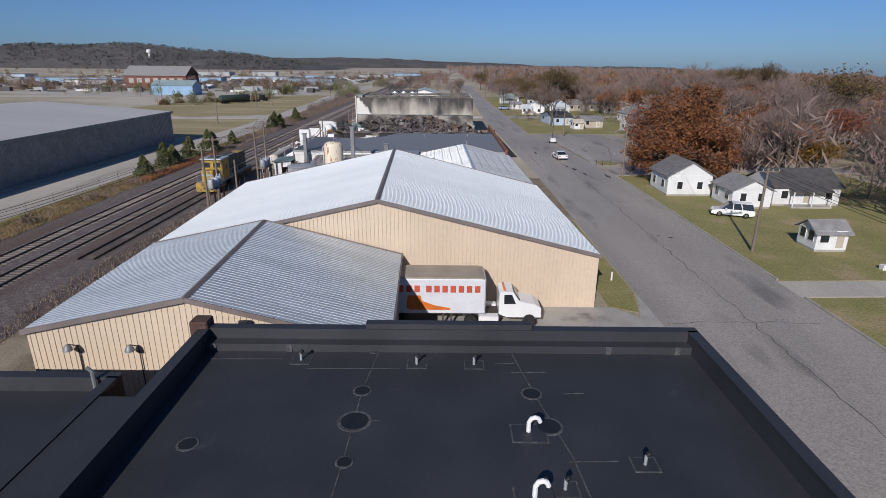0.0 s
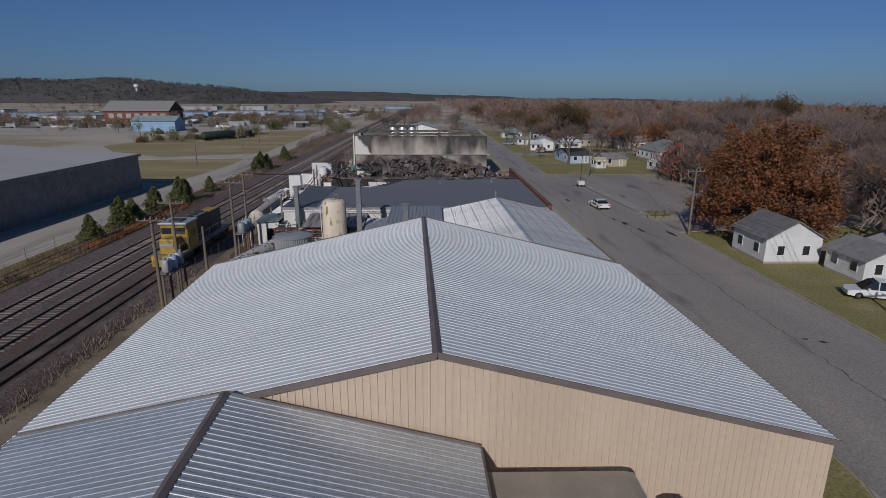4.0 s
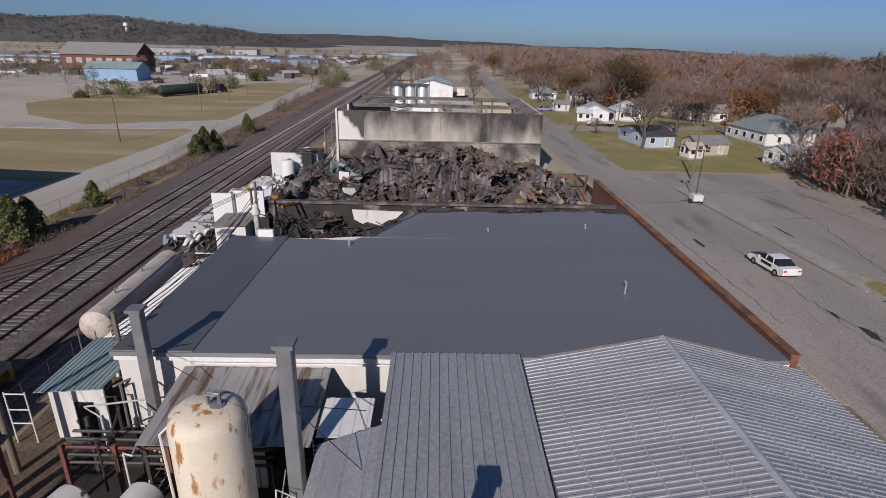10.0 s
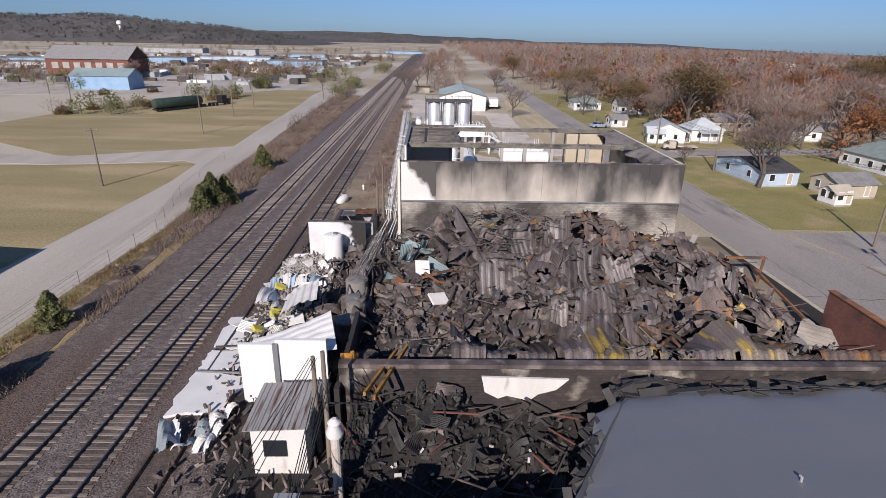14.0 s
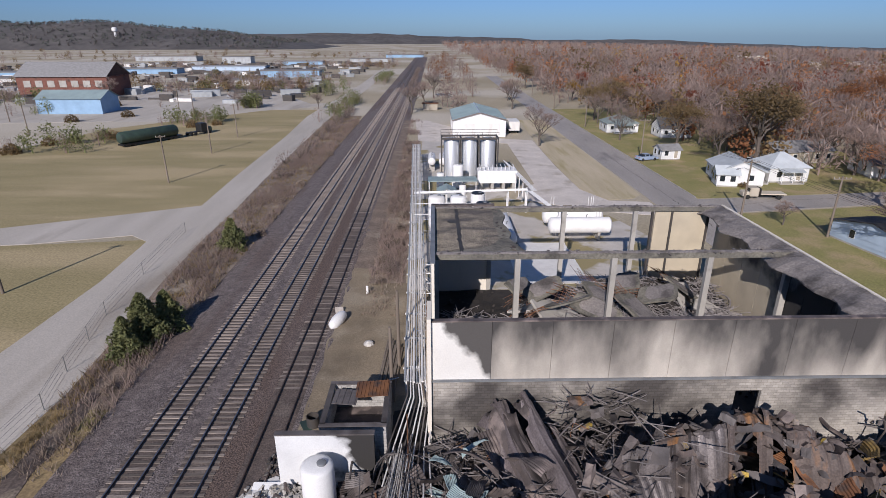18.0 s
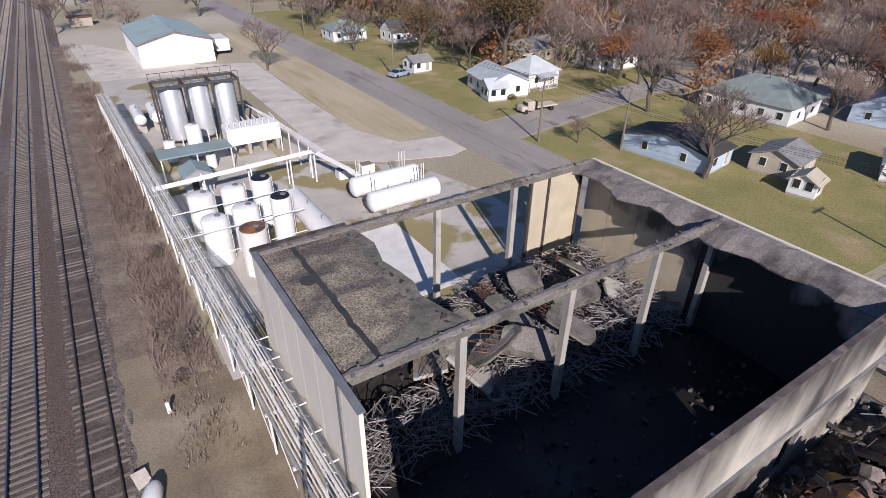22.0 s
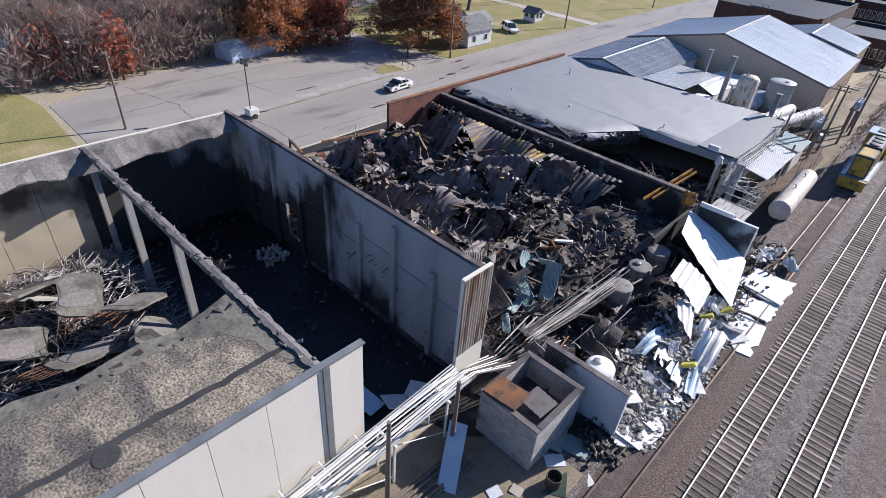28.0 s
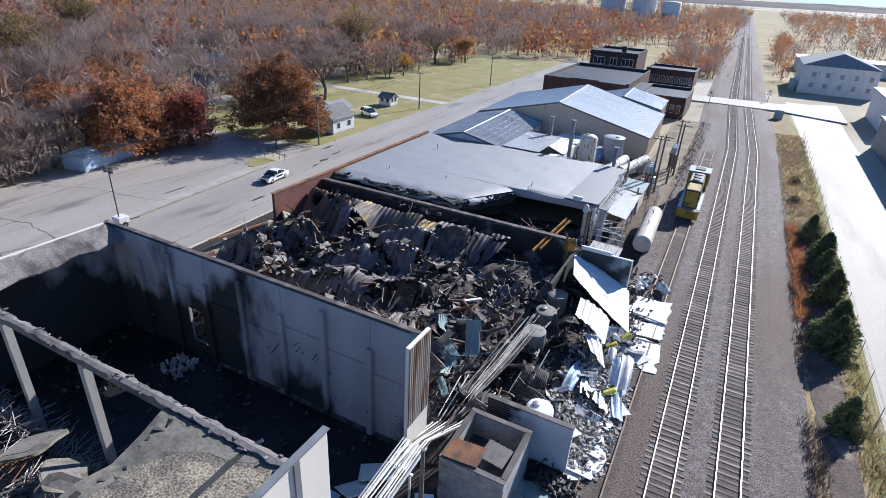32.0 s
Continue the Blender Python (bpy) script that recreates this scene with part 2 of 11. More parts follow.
M_trim = surface("brown trim", (0.20, 0.165, 0.15), (0.15, 0.125, 0.115), 1.0, 0.55, 0.05)
M_white = surface("white paint", (0.74, 0.72, 0.68), (0.62, 0.60, 0.565), 0.8, 0.6, 0.08, c=(0.40, 0.35, 0.29), cscale=1.0, cut=(0.64, 0.76), stretch=(1, 1, 0.35))
M_white_clean = surface("clean white paint", (0.78, 0.77, 0.75), (0.70, 0.69, 0.67), 0.8, 0.5, 0.05)
M_soot_panel = surface("sooty cream panels", (0.52, 0.47, 0.40), (0.40, 0.36, 0.31), 0.35, 0.8, 0.1, c=(0.06, 0.055, 0.052), cscale=0.22, cut=(0.36, 0.62), stretch=(1, 1, 0.7), cstretch=(1.0, 1.0, 0.45), lean=(0, 0, 0.055, -0.40))
M_soot_edge = surface("panel soot stained at a slant", (0.74, 0.72, 0.67), (0.66, 0.63, 0.58), 0.35, 0.8, 0.1, c=(0.085, 0.078, 0.072), cscale=0.5, cut=(0.45, 0.6), lean=(0.30, 0, 0.22, 4.28))
M_cream = surface("cream concrete panels", (0.76, 0.70, 0.60), (0.68, 0.62, 0.53), 0.25, 0.75, 0.08, c=(0.48, 0.42, 0.34), cscale=0.5, cut=(0.6, 0.75), stretch=(1, 1, 0.25))
M_inner = surface("scorched inner wall", (0.45, 0.445, 0.44), (0.31, 0.305, 0.30), 0.35, 0.85, 0.15, c=(0.035, 0.033, 0.032), cscale=0.2, cut=(0.46, 0.56), stretch=(1, 1, 0.3), cstretch=(1, 1, 0.5), lean=(0.013, 0, -0.028, 0.24))
M_inner_cream = surface("heat stained cream wall", (0.52, 0.45, 0.33), (0.42, 0.36, 0.27), 0.5, 0.9, 0.1, c=(0.085, 0.075, 0.065), cscale=0.22, cut=(0.52, 0.64), lean=(0, -0.02, 0.012, 3.2))
M_blockwall = bricky("sooty painted block wall", (0.47, 0.43, 0.375), (0.38, 0.345, 0.30), (0.55, 0.53, 0.5), 0.4, 0.2, c=(0.085, 0.075, 0.068), cscale=0.17, cut=(0.44, 0.62))
M_burntwall = bricky("soot blackened block wall", (0.07, 0.058, 0.053), (0.04, 0.034, 0.032), (0.7, 0.68, 0.65), 0.4, 0.2, c=(0.36, 0.32, 0.27), cscale=0.32, cut=(0.56, 0.66))
M_hutwall = bricky("pale sooty blocks", (0.52, 0.50, 0.47), (0.40, 0.385, 0.36), (0.45, 0.44, 0.42), 0.4, 0.2, c=(0.16, 0.145, 0.13), cscale=0.5, cut=(0.56, 0.68))
M_brick = bricky("red brick", (0.26, 0.11, 0.08), (0.19, 0.085, 0.065), (0.75, 0.72, 0.7), c=(0.07, 0.055, 0.05), cscale=0.3, cut=(0.6, 0.75))
M_brick_dark = bricky("dark brown brick", (0.12, 0.065, 0.05), (0.085, 0.05, 0.04), (0.8, 0.78, 0.75))
M_char = surface("charred metal", (0.108, 0.088, 0.08), (0.05, 0.041, 0.039), 0.8, 0.65, 0.3, metal=0.15, c=(0.19, 0.152, 0.135), cscale=0.9, cut=(0.5, 0.66), rnd=0.4)
M_ash = surface("grey burnt sheet", (0.17, 0.15, 0.142), (0.095, 0.084, 0.08), 0.7, 0.7, 0.25, metal=0.25, c=(0.07, 0.06, 0.055), cscale=0.6, cut=(0.5, 0.65), rnd=0.3)
M_rust = surface("rusted sheet", (0.27, 0.12, 0.05), (0.15, 0.07, 0.04), 0.9, 0.8, 0.3, c=(0.08, 0.055, 0.045), cscale=0.8, cut=(0.5, 0.64), rnd=0.3)
M_ochre = surface("scorched yellow sheet", (0.38, 0.25, 0.075), (0.24, 0.16, 0.07), 0.9, 0.7, 0.2, c=(0.10, 0.08, 0.06), cscale=0.8, cut=(0.5, 0.64), rnd=0.2)
M_coil = surface("grey burnt wire", (0.30, 0.275, 0.265), (0.17, 0.152, 0.148), 0.9, 0.6, 0.1, metal=0.3, rnd=0.25)
M_rubble = surface("burnt rubble", (0.09, 0.075, 0.068), (0.034, 0.029, 0.027), 1.1, 0.95, 0.8, fine=3.0, grain=0.4, c=(0.20, 0.17, 0.15), cscale=0.9, cut=(0.57, 0.66))
M_pale_rubble = surface("pale rubble", (0.58, 0.55, 0.50), (0.36, 0.335, 0.30), 1.4, 0.9, 0.7, fine=4.0, grain=0.3, rnd=0.3)
M_steel = surface("grey painted steel", (0.26, 0.27, 0.275), (0.19, 0.195, 0.20), 0.9, 0.5, 0.08, metal=0.3)
M_dark_steel = surface("dark steel", (0.07, 0.068, 0.066), (0.10, 0.085, 0.075), 1.2, 0.6, 0.1, metal=0.4)
M_redpipe = surface("red primer steel", (0.20, 0.075, 0.055), (0.14, 0.06, 0.05), 1.0, 0.7, 0.1)
M_tank_rust = surface("rust stained cream tank", (0.74, 0.66, 0.52), (0.64, 0.55, 0.41), 0.7, 0.6, 0.08, c=(0.40, 0.18, 0.06), cscale=2.0, cut=(0.57, 0.64), stretch=(1.3, 1.3, 0.35), cstretch=(1.3, 1.3, 0.4))
M_vat = surface("scorched grey vat", (0.25, 0.235, 0.215), (0.15, 0.14, 0.13), 0.8, 0.7, 0.15, c=(0.08, 0.065, 0.055), cscale=1.2, cut=(0.5, 0.65), stretch=(1, 1, 0.5))
M_tank_peel = surface("white paint peeling from dark steel", (0.66, 0.63, 0.59), (0.52, 0.49, 0.45), 1.1, 0.7, 0.15, c=(0.10, 0.085, 0.075), cscale=3.2, cut=(0.56, 0.62), cstretch=(1, 0.6, 0.6))
M_tank_grey = surface("weathered grey tank", (0.41, 0.43, 0.44), (0.30, 0.31, 0.315), 0.6, 0.55, 0.08, metal=0.25, stretch=(1, 1, 0.4))
M_tank_blue = surface("faded blue tank", (0.24, 0.30, 0.42), (0.33, 0.39, 0.49), 0.7, 0.4, 0.05)
M_tank_old = surface("peeling pale tank", (0.60, 0.54, 0.47), (0.48, 0.42, 0.36), 0.6, 0.65, 0.1, fine=6.0, grain=0.15, c=(0.33, 0.255, 0.20), cscale=1.1, cut=(0.54, 0.7), cstretch=(1, 0.5, 1.6))
M_stainless = surface("brushed stainless steel", (0.64, 0.65, 0.66), (0.54, 0.55, 0.565), 0.5, 0.45, 0.02, metal=0.5, stretch=(1, 1, 0.1))
M_wood_pole = surface("weathered pole wood", (0.23, 0.19, 0.15), (0.15, 0.12, 0.095), 0.8, 0.9, 0.3, stretch=(3, 3, 0.2))
M_wire = surface("black cable", (0.03, 0.03, 0.03), None, 1, 0.7, 0)
M_insul = surface("pale insulator", (0.45, 0.44, 0.42), None, 1, 0.4, 0)
M_bark = surface("bark", (0.135, 0.11, 0.09), (0.09, 0.075, 0.062), 1.2, 0.95, 0.6, stretch=(2, 2, 0.4))
M_twig = surface("bare twigs", (0.355, 0.265, 0.225), (0.23, 0.172, 0.145), 0.05, 0.95, 0.0, rnd=0.2)
M_leaf_rust = surface("rust orange leaves", (0.42, 0.19, 0.085), (0.285, 0.13, 0.062), 0.2, 0.8, 0.0, rnd=0.25, fine=1.6, grain=0.4)
M_leaf_red = surface("dull red leaves", (0.36, 0.12, 0.07), (0.24, 0.085, 0.055), 0.35, 0.8, 0.0, rnd=0.25, fine=1.6, grain=0.4)
M_leaf_gold = surface("golden leaves", (0.46, 0.27, 0.065), (0.32, 0.185, 0.05), 0.35, 0.8, 0.0, rnd=0.25, fine=1.6, grain=0.4)
M_leaf_brown = surface("brown green leaves", (0.26, 0.175, 0.085), (0.175, 0.125, 0.06), 0.35, 0.8, 0.0, rnd=0.25, fine=1.6, grain=0.4)
M_leaf_dark = surface("dark evergreen", (0.12, 0.14, 0.058), (0.20, 0.20, 0.08), 0.5, 0.8, 0.0, rnd=0.2, fine=2.0, grain=0.35)
M_siding = surface("white lap siding", (0.72, 0.72, 0.71), (0.62, 0.62, 0.61), 0.5, 0.7, 0.1, rnd=0.06)
M_siding_blue = surface("pale blue siding", (0.45, 0.55, 0.66), (0.38, 0.47, 0.58), 0.5, 0.7, 0.1)
M_siding_tan = surface("tan siding", (0.48, 0.42, 0.33), (0.40, 0.35, 0.28), 0.5, 0.7, 0.1, rnd=0.15)
M_shingle = surface("grey shingles", (0.25, 0.245, 0.24), (0.18, 0.175, 0.172), 1.2, 0.9, 0.4, rnd=0.25, fine=5.0)
M_shingle_pale = surface("pale metal house roof", (0.50, 0.53, 0.54), (0.40, 0.43, 0.44), 0.6, 0.6, 0.1, rnd=0.1)
M_shingle_green = surface("grey green shingles", (0.24, 0.285, 0.27), (0.19, 0.225, 0.215), 0.8, 0.85, 0.3)
M_shingle_dark = surface("dark shingles", (0.085, 0.08, 0.078), (0.055, 0.052, 0.052), 1.2, 0.9, 0.4, rnd=0.2)
M_blue_wall = surface("faded blue wall", (0.27, 0.42, 0.58), (0.22, 0.34, 0.48), 0.4, 0.7, 0.1)
M_teal_roof = surface("green grey metal roof", (0.27, 0.35, 0.35), (0.22, 0.28, 0.285), 0.3, 0.6, 0.1)
M_glass = surface("dark window glass", (0.025, 0.03, 0.035), None, 1.0, 0.08, 0.0, spec=0.7)
M_car_white = surface("white car paint", (0.80, 0.80, 0.79), (0.76, 0.76, 0.75), 1.0, 0.2, 0.0, grain=0.02, spec=0.6)
M_black = surface("black trim", (0.02, 0.02, 0.021), None, 2.0, 0.45, 0.0)
M_tyre = surface("tyre rubber", (0.025, 0.024, 0.023), None, 3.0, 0.9, 0.1)
M_chrome = surface("bright metal", (0.6, 0.6, 0.6), None, 2.0, 0.25, 0.0, metal=1.0)
M_loco_y = surface("faded yellow paint", (0.50, 0.32, 0.045), (0.38, 0.24, 0.04), 0.8, 0.5, 0.05, c=(0.10, 0.075, 0.05), cscale=0.9, cut=(0.5, 0.66))
M_loco_g = surface("locomotive grey", (0.30, 0.30, 0.29), (0.20, 0.20, 0.195), 0.8, 0.6, 0.05, c=(0.09, 0.08, 0.07), cscale=1.0, cut=(0.55, 0.7))
M_orange = surface("orange paint", (0.72, 0.19, 0.03), None, 1.0, 0.5, 0.0)
M_redletter = surface("faded red paint", (0.58, 0.11, 0.06), None, 1.0, 0.5, 0.0)
M_tan_top = surface("tan tarpaulin roof", (0.36, 0.31, 0.25), (0.29, 0.25, 0.20), 0.8, 0.7, 0.1)
M_trailer = surface("white trailer side", (0.68, 0.69, 0.71), (0.60, 0.61, 0.64), 0.6, 0.4, 0.03)
M_greencar = surface("dark green paint", (0.045, 0.075, 0.055), (0.03, 0.045, 0.038), 0.8, 0.5, 0.05)
# Greyed base colour stands in for haze over the distant hill.
M_hill = surface("far wooded hill greyed for haze", (0.10, 0.092, 0.088), (0.07, 0.065, 0.063), 0.012, 1.0, 0.3, fine=0.05, grain=0.3)
M_bluesheet = surface("blue coated sheet", (0.36, 0.48, 0.60), (0.44, 0.55, 0.65), 0.9, 0.5, 0.05, rnd=0.2)
M_yellow = surface("yellow foam", (0.62, 0.55, 0.10), None, 2.0, 0.8, 0.2)
M_fence = surface("grey chain link wire", (0.30, 0.30, 0.29), None, 1.0, 0.5, 0.0, metal=0.6)
M_drygrass = surface("golden dry grass", (0.34, 0.25, 0.12), (0.24, 0.175, 0.085), 0.4, 0.95, 0.0, fine=6.0)
M_deck = surface("burnt roof deck", (0.165, 0.138, 0.136), (0.075, 0.062, 0.061), 0.5, 0.62, 0.25, metal=0.2, fine=9.0, grain=0.3, c=(0.24, 0.205, 0.185), cscale=0.7, cut=(0.56, 0.7), stretch=(2.2, 0.5, 1), rnd=0.3)
M_deck_rust = surface("rust streaked roof deck", (0.155, 0.12, 0.104), (0.078, 0.061, 0.055), 0.5, 0.7, 0.25, metal=0.15, fine=9.0, grain=0.3, c=(0.24, 0.115, 0.045), cscale=0.6, cut=(0.53, 0.66), stretch=(2.2, 0.5, 0.6), rnd=0.25)
M_deck_ochre = surface("ochre streaked roof deck", (0.20, 0.165, 0.14), (0.12, 0.10, 0.09), 0.5, 0.7, 0.25, metal=0.15, fine=9.0, grain=0.3, c=(0.42, 0.29, 0.06), cscale=0.7, cut=(0.53, 0.64), stretch=(2.2, 0.5, 0.6), rnd=0.25)
M_deck_pale = surface("burnt bare roof deck", (0.20, 0.175, 0.168), (0.105, 0.09, 0.086), 0.5, 0.55, 0.25, metal=0.3, fine=9.0, grain=0.3, c=(0.08, 0.068, 0.065), cscale=0.5, cut=(0.5, 0.66), stretch=(2.2, 0.5, 1), rnd=0.2)
M_roof_felt = surface("scorched grey roofing felt", (0.24, 0.215, 0.20), (0.15, 0.135, 0.128), 0.4, 0.9, 0.4, fine=6.0, grain=0.3, c=(0.07, 0.062, 0.058), cscale=0.4, cut=(0.55, 0.68))
M_fouled = surface("fouled ballast between the rails", (0.13, 0.10, 0.085), (0.075, 0.06, 0.053), 1.6, 0.95, 0.9, fine=8.0, grain=0.5, c=(0.19, 0.155, 0.13), cscale=0.4, cut=(0.55, 0.7))
M_yard = surface("cracked yard grown with grass", (0.53, 0.49, 0.44), (0.42, 0.385, 0.34), 0.3, 0.8, 0.3, fine=8.0, c=(0.29, 0.24, 0.12), cscale=0.16, cut=(0.5, 0.56))
M_crack = surface("sealed crack", (0.15, 0.135, 0.12), (0.10, 0.092, 0.085), 0.9, 0.8, 0.2)
M_goldverge = surface("golden dry verge", (0.34, 0.25, 0.125), (0.235, 0.17, 0.09), 0.35, 0.95, 0.4, fine=5.0, grain=0.35, c=(0.25, 0.21, 0.085), cscale=0.2, cut=(0.55, 0.66))
M_roof_grey = surface("weathered grey metal roof", (0.52, 0.505, 0.475), (0.45, 0.44, 0.415), 0.06, 0.6, 0.06, fine=3.0, grain=0.06, stretch=(0.3, 2.0, 1))
M_rustclad = surface("rust streaked cladding", (0.46, 0.40, 0.32), (0.34, 0.28, 0.22), 0.8, 0.7, 0.1, c=(0.17, 0.085, 0.045), cscale=1.1, cut=(0.46, 0.62), stretch=(1, 2.2, 0.22))


def translucent(m, share):
    """Lets part of the light through a leaf or blade."""
    n, ln = m.node_tree.nodes, m.node_tree.links
    bs, out = n["Principled BSDF"], n["Material Output"]
    tr, mx = n.new("ShaderNodeBsdfTranslucent"), n.new("ShaderNodeMixShader")
    ln.new(bs.inputs["Base Color"].links[0].from_socket, tr.inputs["Color"])
    mx.inputs[0].default_value = share
    ln.new(bs.outputs[0], mx.inputs[1])
    ln.new(tr.outputs[0], mx.inputs[2])
    ln.new(mx.outputs[0], out.inputs["Surface"])


for m_ in (M_leaf_rust, M_leaf_red, M_leaf_gold, M_leaf_brown, M_drygrass):
    translucent(m_, 0.48)
translucent(M_leaf_dark, 0.3)
translucent(M_twig, 0.35)
# Grime plus the shade of the hood's east side, both in the base colour.
M_loco_dark = surface("dark grime with hood shade in its tone", (0.075, 0.066, 0.055), (0.045, 0.04, 0.036), 0.8, 0.6, 0.05, c=(0.20, 0.13, 0.04), cscale=0.9, cut=(0.62, 0.74))
# Blue-grey base imitates shade lit by the sky; the dark stains are soot.
M_inner_teal = surface("soot on a tone blued like skylit shade", (0.30, 0.35, 0.36), (0.22, 0.26, 0.27), 0.5, 0.75, 0.1, c=(0.04, 0.045, 0.045), cscale=0.35, cut=(0.46, 0.58), lean=(0.06, 0, 0.05, 1.6))
# Wet soot, taken down to near black for the deep shade between the walls.
M_hall_floor = surface("wet soot darkened for shade", (0.016, 0.016, 0.018), (0.009, 0.009, 0.010), 0.3, 0.5, 0.3, fine=5.0, c=(0.03, 0.03, 0.033), cscale=0.2, cut=(0.5, 0.7))
M_dryverge = surface("sandy mown verge", (0.50, 0.42, 0.295), (0.40, 0.335, 0.215), 0.2, 0.95, 0.2, fine=3.0, grain=0.1, stretch=(2.2, 0.25, 1), c=(0.33, 0.28, 0.14), cscale=0.15, cut=(0.54, 0.66))
M_darkweeds = surface("dark weedy bank", (0.15, 0.115, 0.095), (0.085, 0.066, 0.056), 0.45, 0.95, 0.6, fine=6.0, grain=0.5, c=(0.26, 0.21, 0.15), cscale=0.35, cut=(0.58, 0.68))
M_soot_screen = surface("white blocks blackened at one end", (0.70, 0.70, 0.69), (0.58, 0.58, 0.575), 0.6, 0.8, 0.15, c=(0.035, 0.032, 0.03), cscale=0.5, cut=(0.5, 0.62), lean=(0.11, 0, 0.03, 3.02))
M_sludge_slab = surface("weathered roof slab", (0.195, 0.18, 0.145), (0.12, 0.112, 0.095), 0.7, 0.95, 0.4, fine=6.0, grain=0.3, c=(0.08, 0.075, 0.066), cscale=0.8, cut=(0.52, 0.66))
M_orange_steel = surface("scorched orange steel", (0.52, 0.25, 0.035), (0.38, 0.17, 0.03), 0.9, 0.6, 0.1, c=(0.10, 0.06, 0.035), cscale=1.1, cut=(0.55, 0.68))
# Hill trees duller than the near ones, with distance haze in their colour.
M_hill_wood = surface("bare hill woods greyed for haze", (0.135, 0.115, 0.11), (0.09, 0.08, 0.08), 0.05, 0.95, 0.0, rnd=0.2)
M_hill_dark = surface("dark hill woods greyed for haze", (0.06, 0.068, 0.06), (0.085, 0.09, 0.075), 0.05, 0.95, 0.0, rnd=0.2)


# ---- building helpers ----
class Mesh:
    """Gathers vertices and faces of one mesh."""

    def __init__(self):
        self.v, self.f = [], []

    def faces(self, vs, fs):
        k = len(self.v)
        self.v += [tuple(p) for p in vs]
        self.f += [tuple(i + k for i in f) for f in fs]
        return self

    def box(self, x0, x1, y0, y1, z0, z1):
        vs = [(x, y, z) for z in (z0, z1) for x, y in ((x0, y0), (x1, y0), (x1, y1), (x0, y1))]
        return self.faces(vs, [(3, 2, 1, 0), (4, 5, 6, 7), (0, 1, 5, 4), (1, 2, 6, 5), (2, 3, 7, 6), (3, 0, 4, 7)])

    def chamfer(self, x0, x1, y0, y1, z0, z1, c=0.05):
        """A box whose upright edges and top are chamfered."""
        ring = lambda e, z: [(x0 + c + e, y0 + e, z), (x1 - c - e, y0 + e, z), (x1 - e, y0 + c + e, z), (x1 - e, y1 - c - e, z), (x1 - c - e, y1 - e, z), (x0 + c + e, y1 - e, z), (x0 + e, y1 - c - e, z), (x0 + e, y0 + c + e, z)]
        vs = ring(0, z0) + ring(0, z1 - c) + ring(c * 0.6, z1)
        fs = [tuple(range(7, -1, -1)), tuple(range(16, 24))]
        for a in (0, 8):
            fs += [(a + i, a + (i + 1) % 8, a + 8 + (i + 1) % 8, a + 8 + i) for i in range(8)]
        return self.faces(vs, fs)

    def put(self, m, other):
        return self.faces([m @ Vector(p) for p in other.v], other.f)

    def beam(self, p, q, w, h=None):
        """A square bar from p to q."""
        p, q = Vector(p), Vector(q)
        h = h or w
        d = q - p
        t = d.to_track_quat("Z", "Y").to_matrix().to_4x4()
        return self.put(Matrix.Translation(p) @ t, Mesh().box(-w / 2, w / 2, -h / 2, h / 2, 0, d.length))

    def tube(self, p, q, r, n=8, r2=None):
        p, q = Vector(p), Vector(q)
        d = q - p
        t = d.to_track_quat("Z", "Y").to_matrix()
        r2 = r if r2 is None else r2
        ring = [Vector((math.cos(2 * math.pi * i / n), math.sin(2 * math.pi * i / n), 0)) for i in range(n)]
        vs = [p + t @ (u * r) for u in ring] + [q + t @ (u * r2) for u in ring]
        fs = [(i, (i + 1) % n, n + (i + 1) % n, n + i) for i in range(n)]
        return self.faces(vs, fs + [tuple(range(n - 1, -1, -1)), tuple(range(n, 2 * n))])

    def line(self, pts, r, n=6):
        pts = [Vector(p) for p in pts]
        vs, fs = [], []
        up = None
        for i, p in enumerate(pts):
            d = (pts[min(i + 1, len(pts) - 1)] - pts[max(i - 1, 0)]).normalized()
            if up is None:
                up = d.orthogonal().normalized()
            up = (up - d * up.dot(d))
            up = up.normalized() if up.length > 1e-4 else d.orthogonal().normalized()
            side = d.cross(up)
            vs += [p + (up * math.cos(2 * math.pi * k / n) + side * math.sin(2 * math.pi * k / n)) * r for k in range(n)]
        for j in range(len(pts) - 1):
            fs += [(j * n + k, j * n + (k + 1) % n, (j + 1) * n + (k + 1) % n, (j + 1) * n + k) for k in range(n)]
        e = (len(pts) - 1) * n
        return self.faces(vs, fs + [tuple(range(n - 1, -1, -1)), tuple(range(e, e + n))])

    def wire(self, p, q, sag=0.5, r=0.02, k=8):
        p, q = Vector(p), Vector(q)
        pts = [p.lerp(q, i / k) - Vector((0, 0, sag * 4 * (i / k) * (1 - i / k))) for i in range(k + 1)]
        return self.line(pts, r, 4)

    def spin(self, base, prof, n=24, axis=(0, 0, 1)):
        """A solid of revolution round an axis through base; prof: rows of (radius, distance along the axis)."""
        t = Vector(axis).to_track_quat("Z", "Y").to_matrix()
        base = Vector(base)
        vs, fs = [], []
        for r, h in prof:
            vs += [base + t @ Vector((r * math.cos(2 * math.pi * i / n), r * math.sin(2 * math.pi * i / n), h)) for i in range(n)]
        for j in range(len(prof) - 1):
            fs += [(j * n + i, j * n + (i + 1) % n, (j + 1) * n + (i + 1) % n, (j + 1) * n + i) for i in range(n)]
        k = (len(prof) - 1) * n
        return self.faces(vs, fs + [tuple(range(n - 1, -1, -1)), tuple(range(k, k + n))])

    def prism(self, poly, y0, y1):
        """An (x, z) outline pushed from y0 to y1."""
        n = len(poly)
        vs = [(x, y0, z) for x, z in poly] + [(x, y1, z) for x, z in poly]
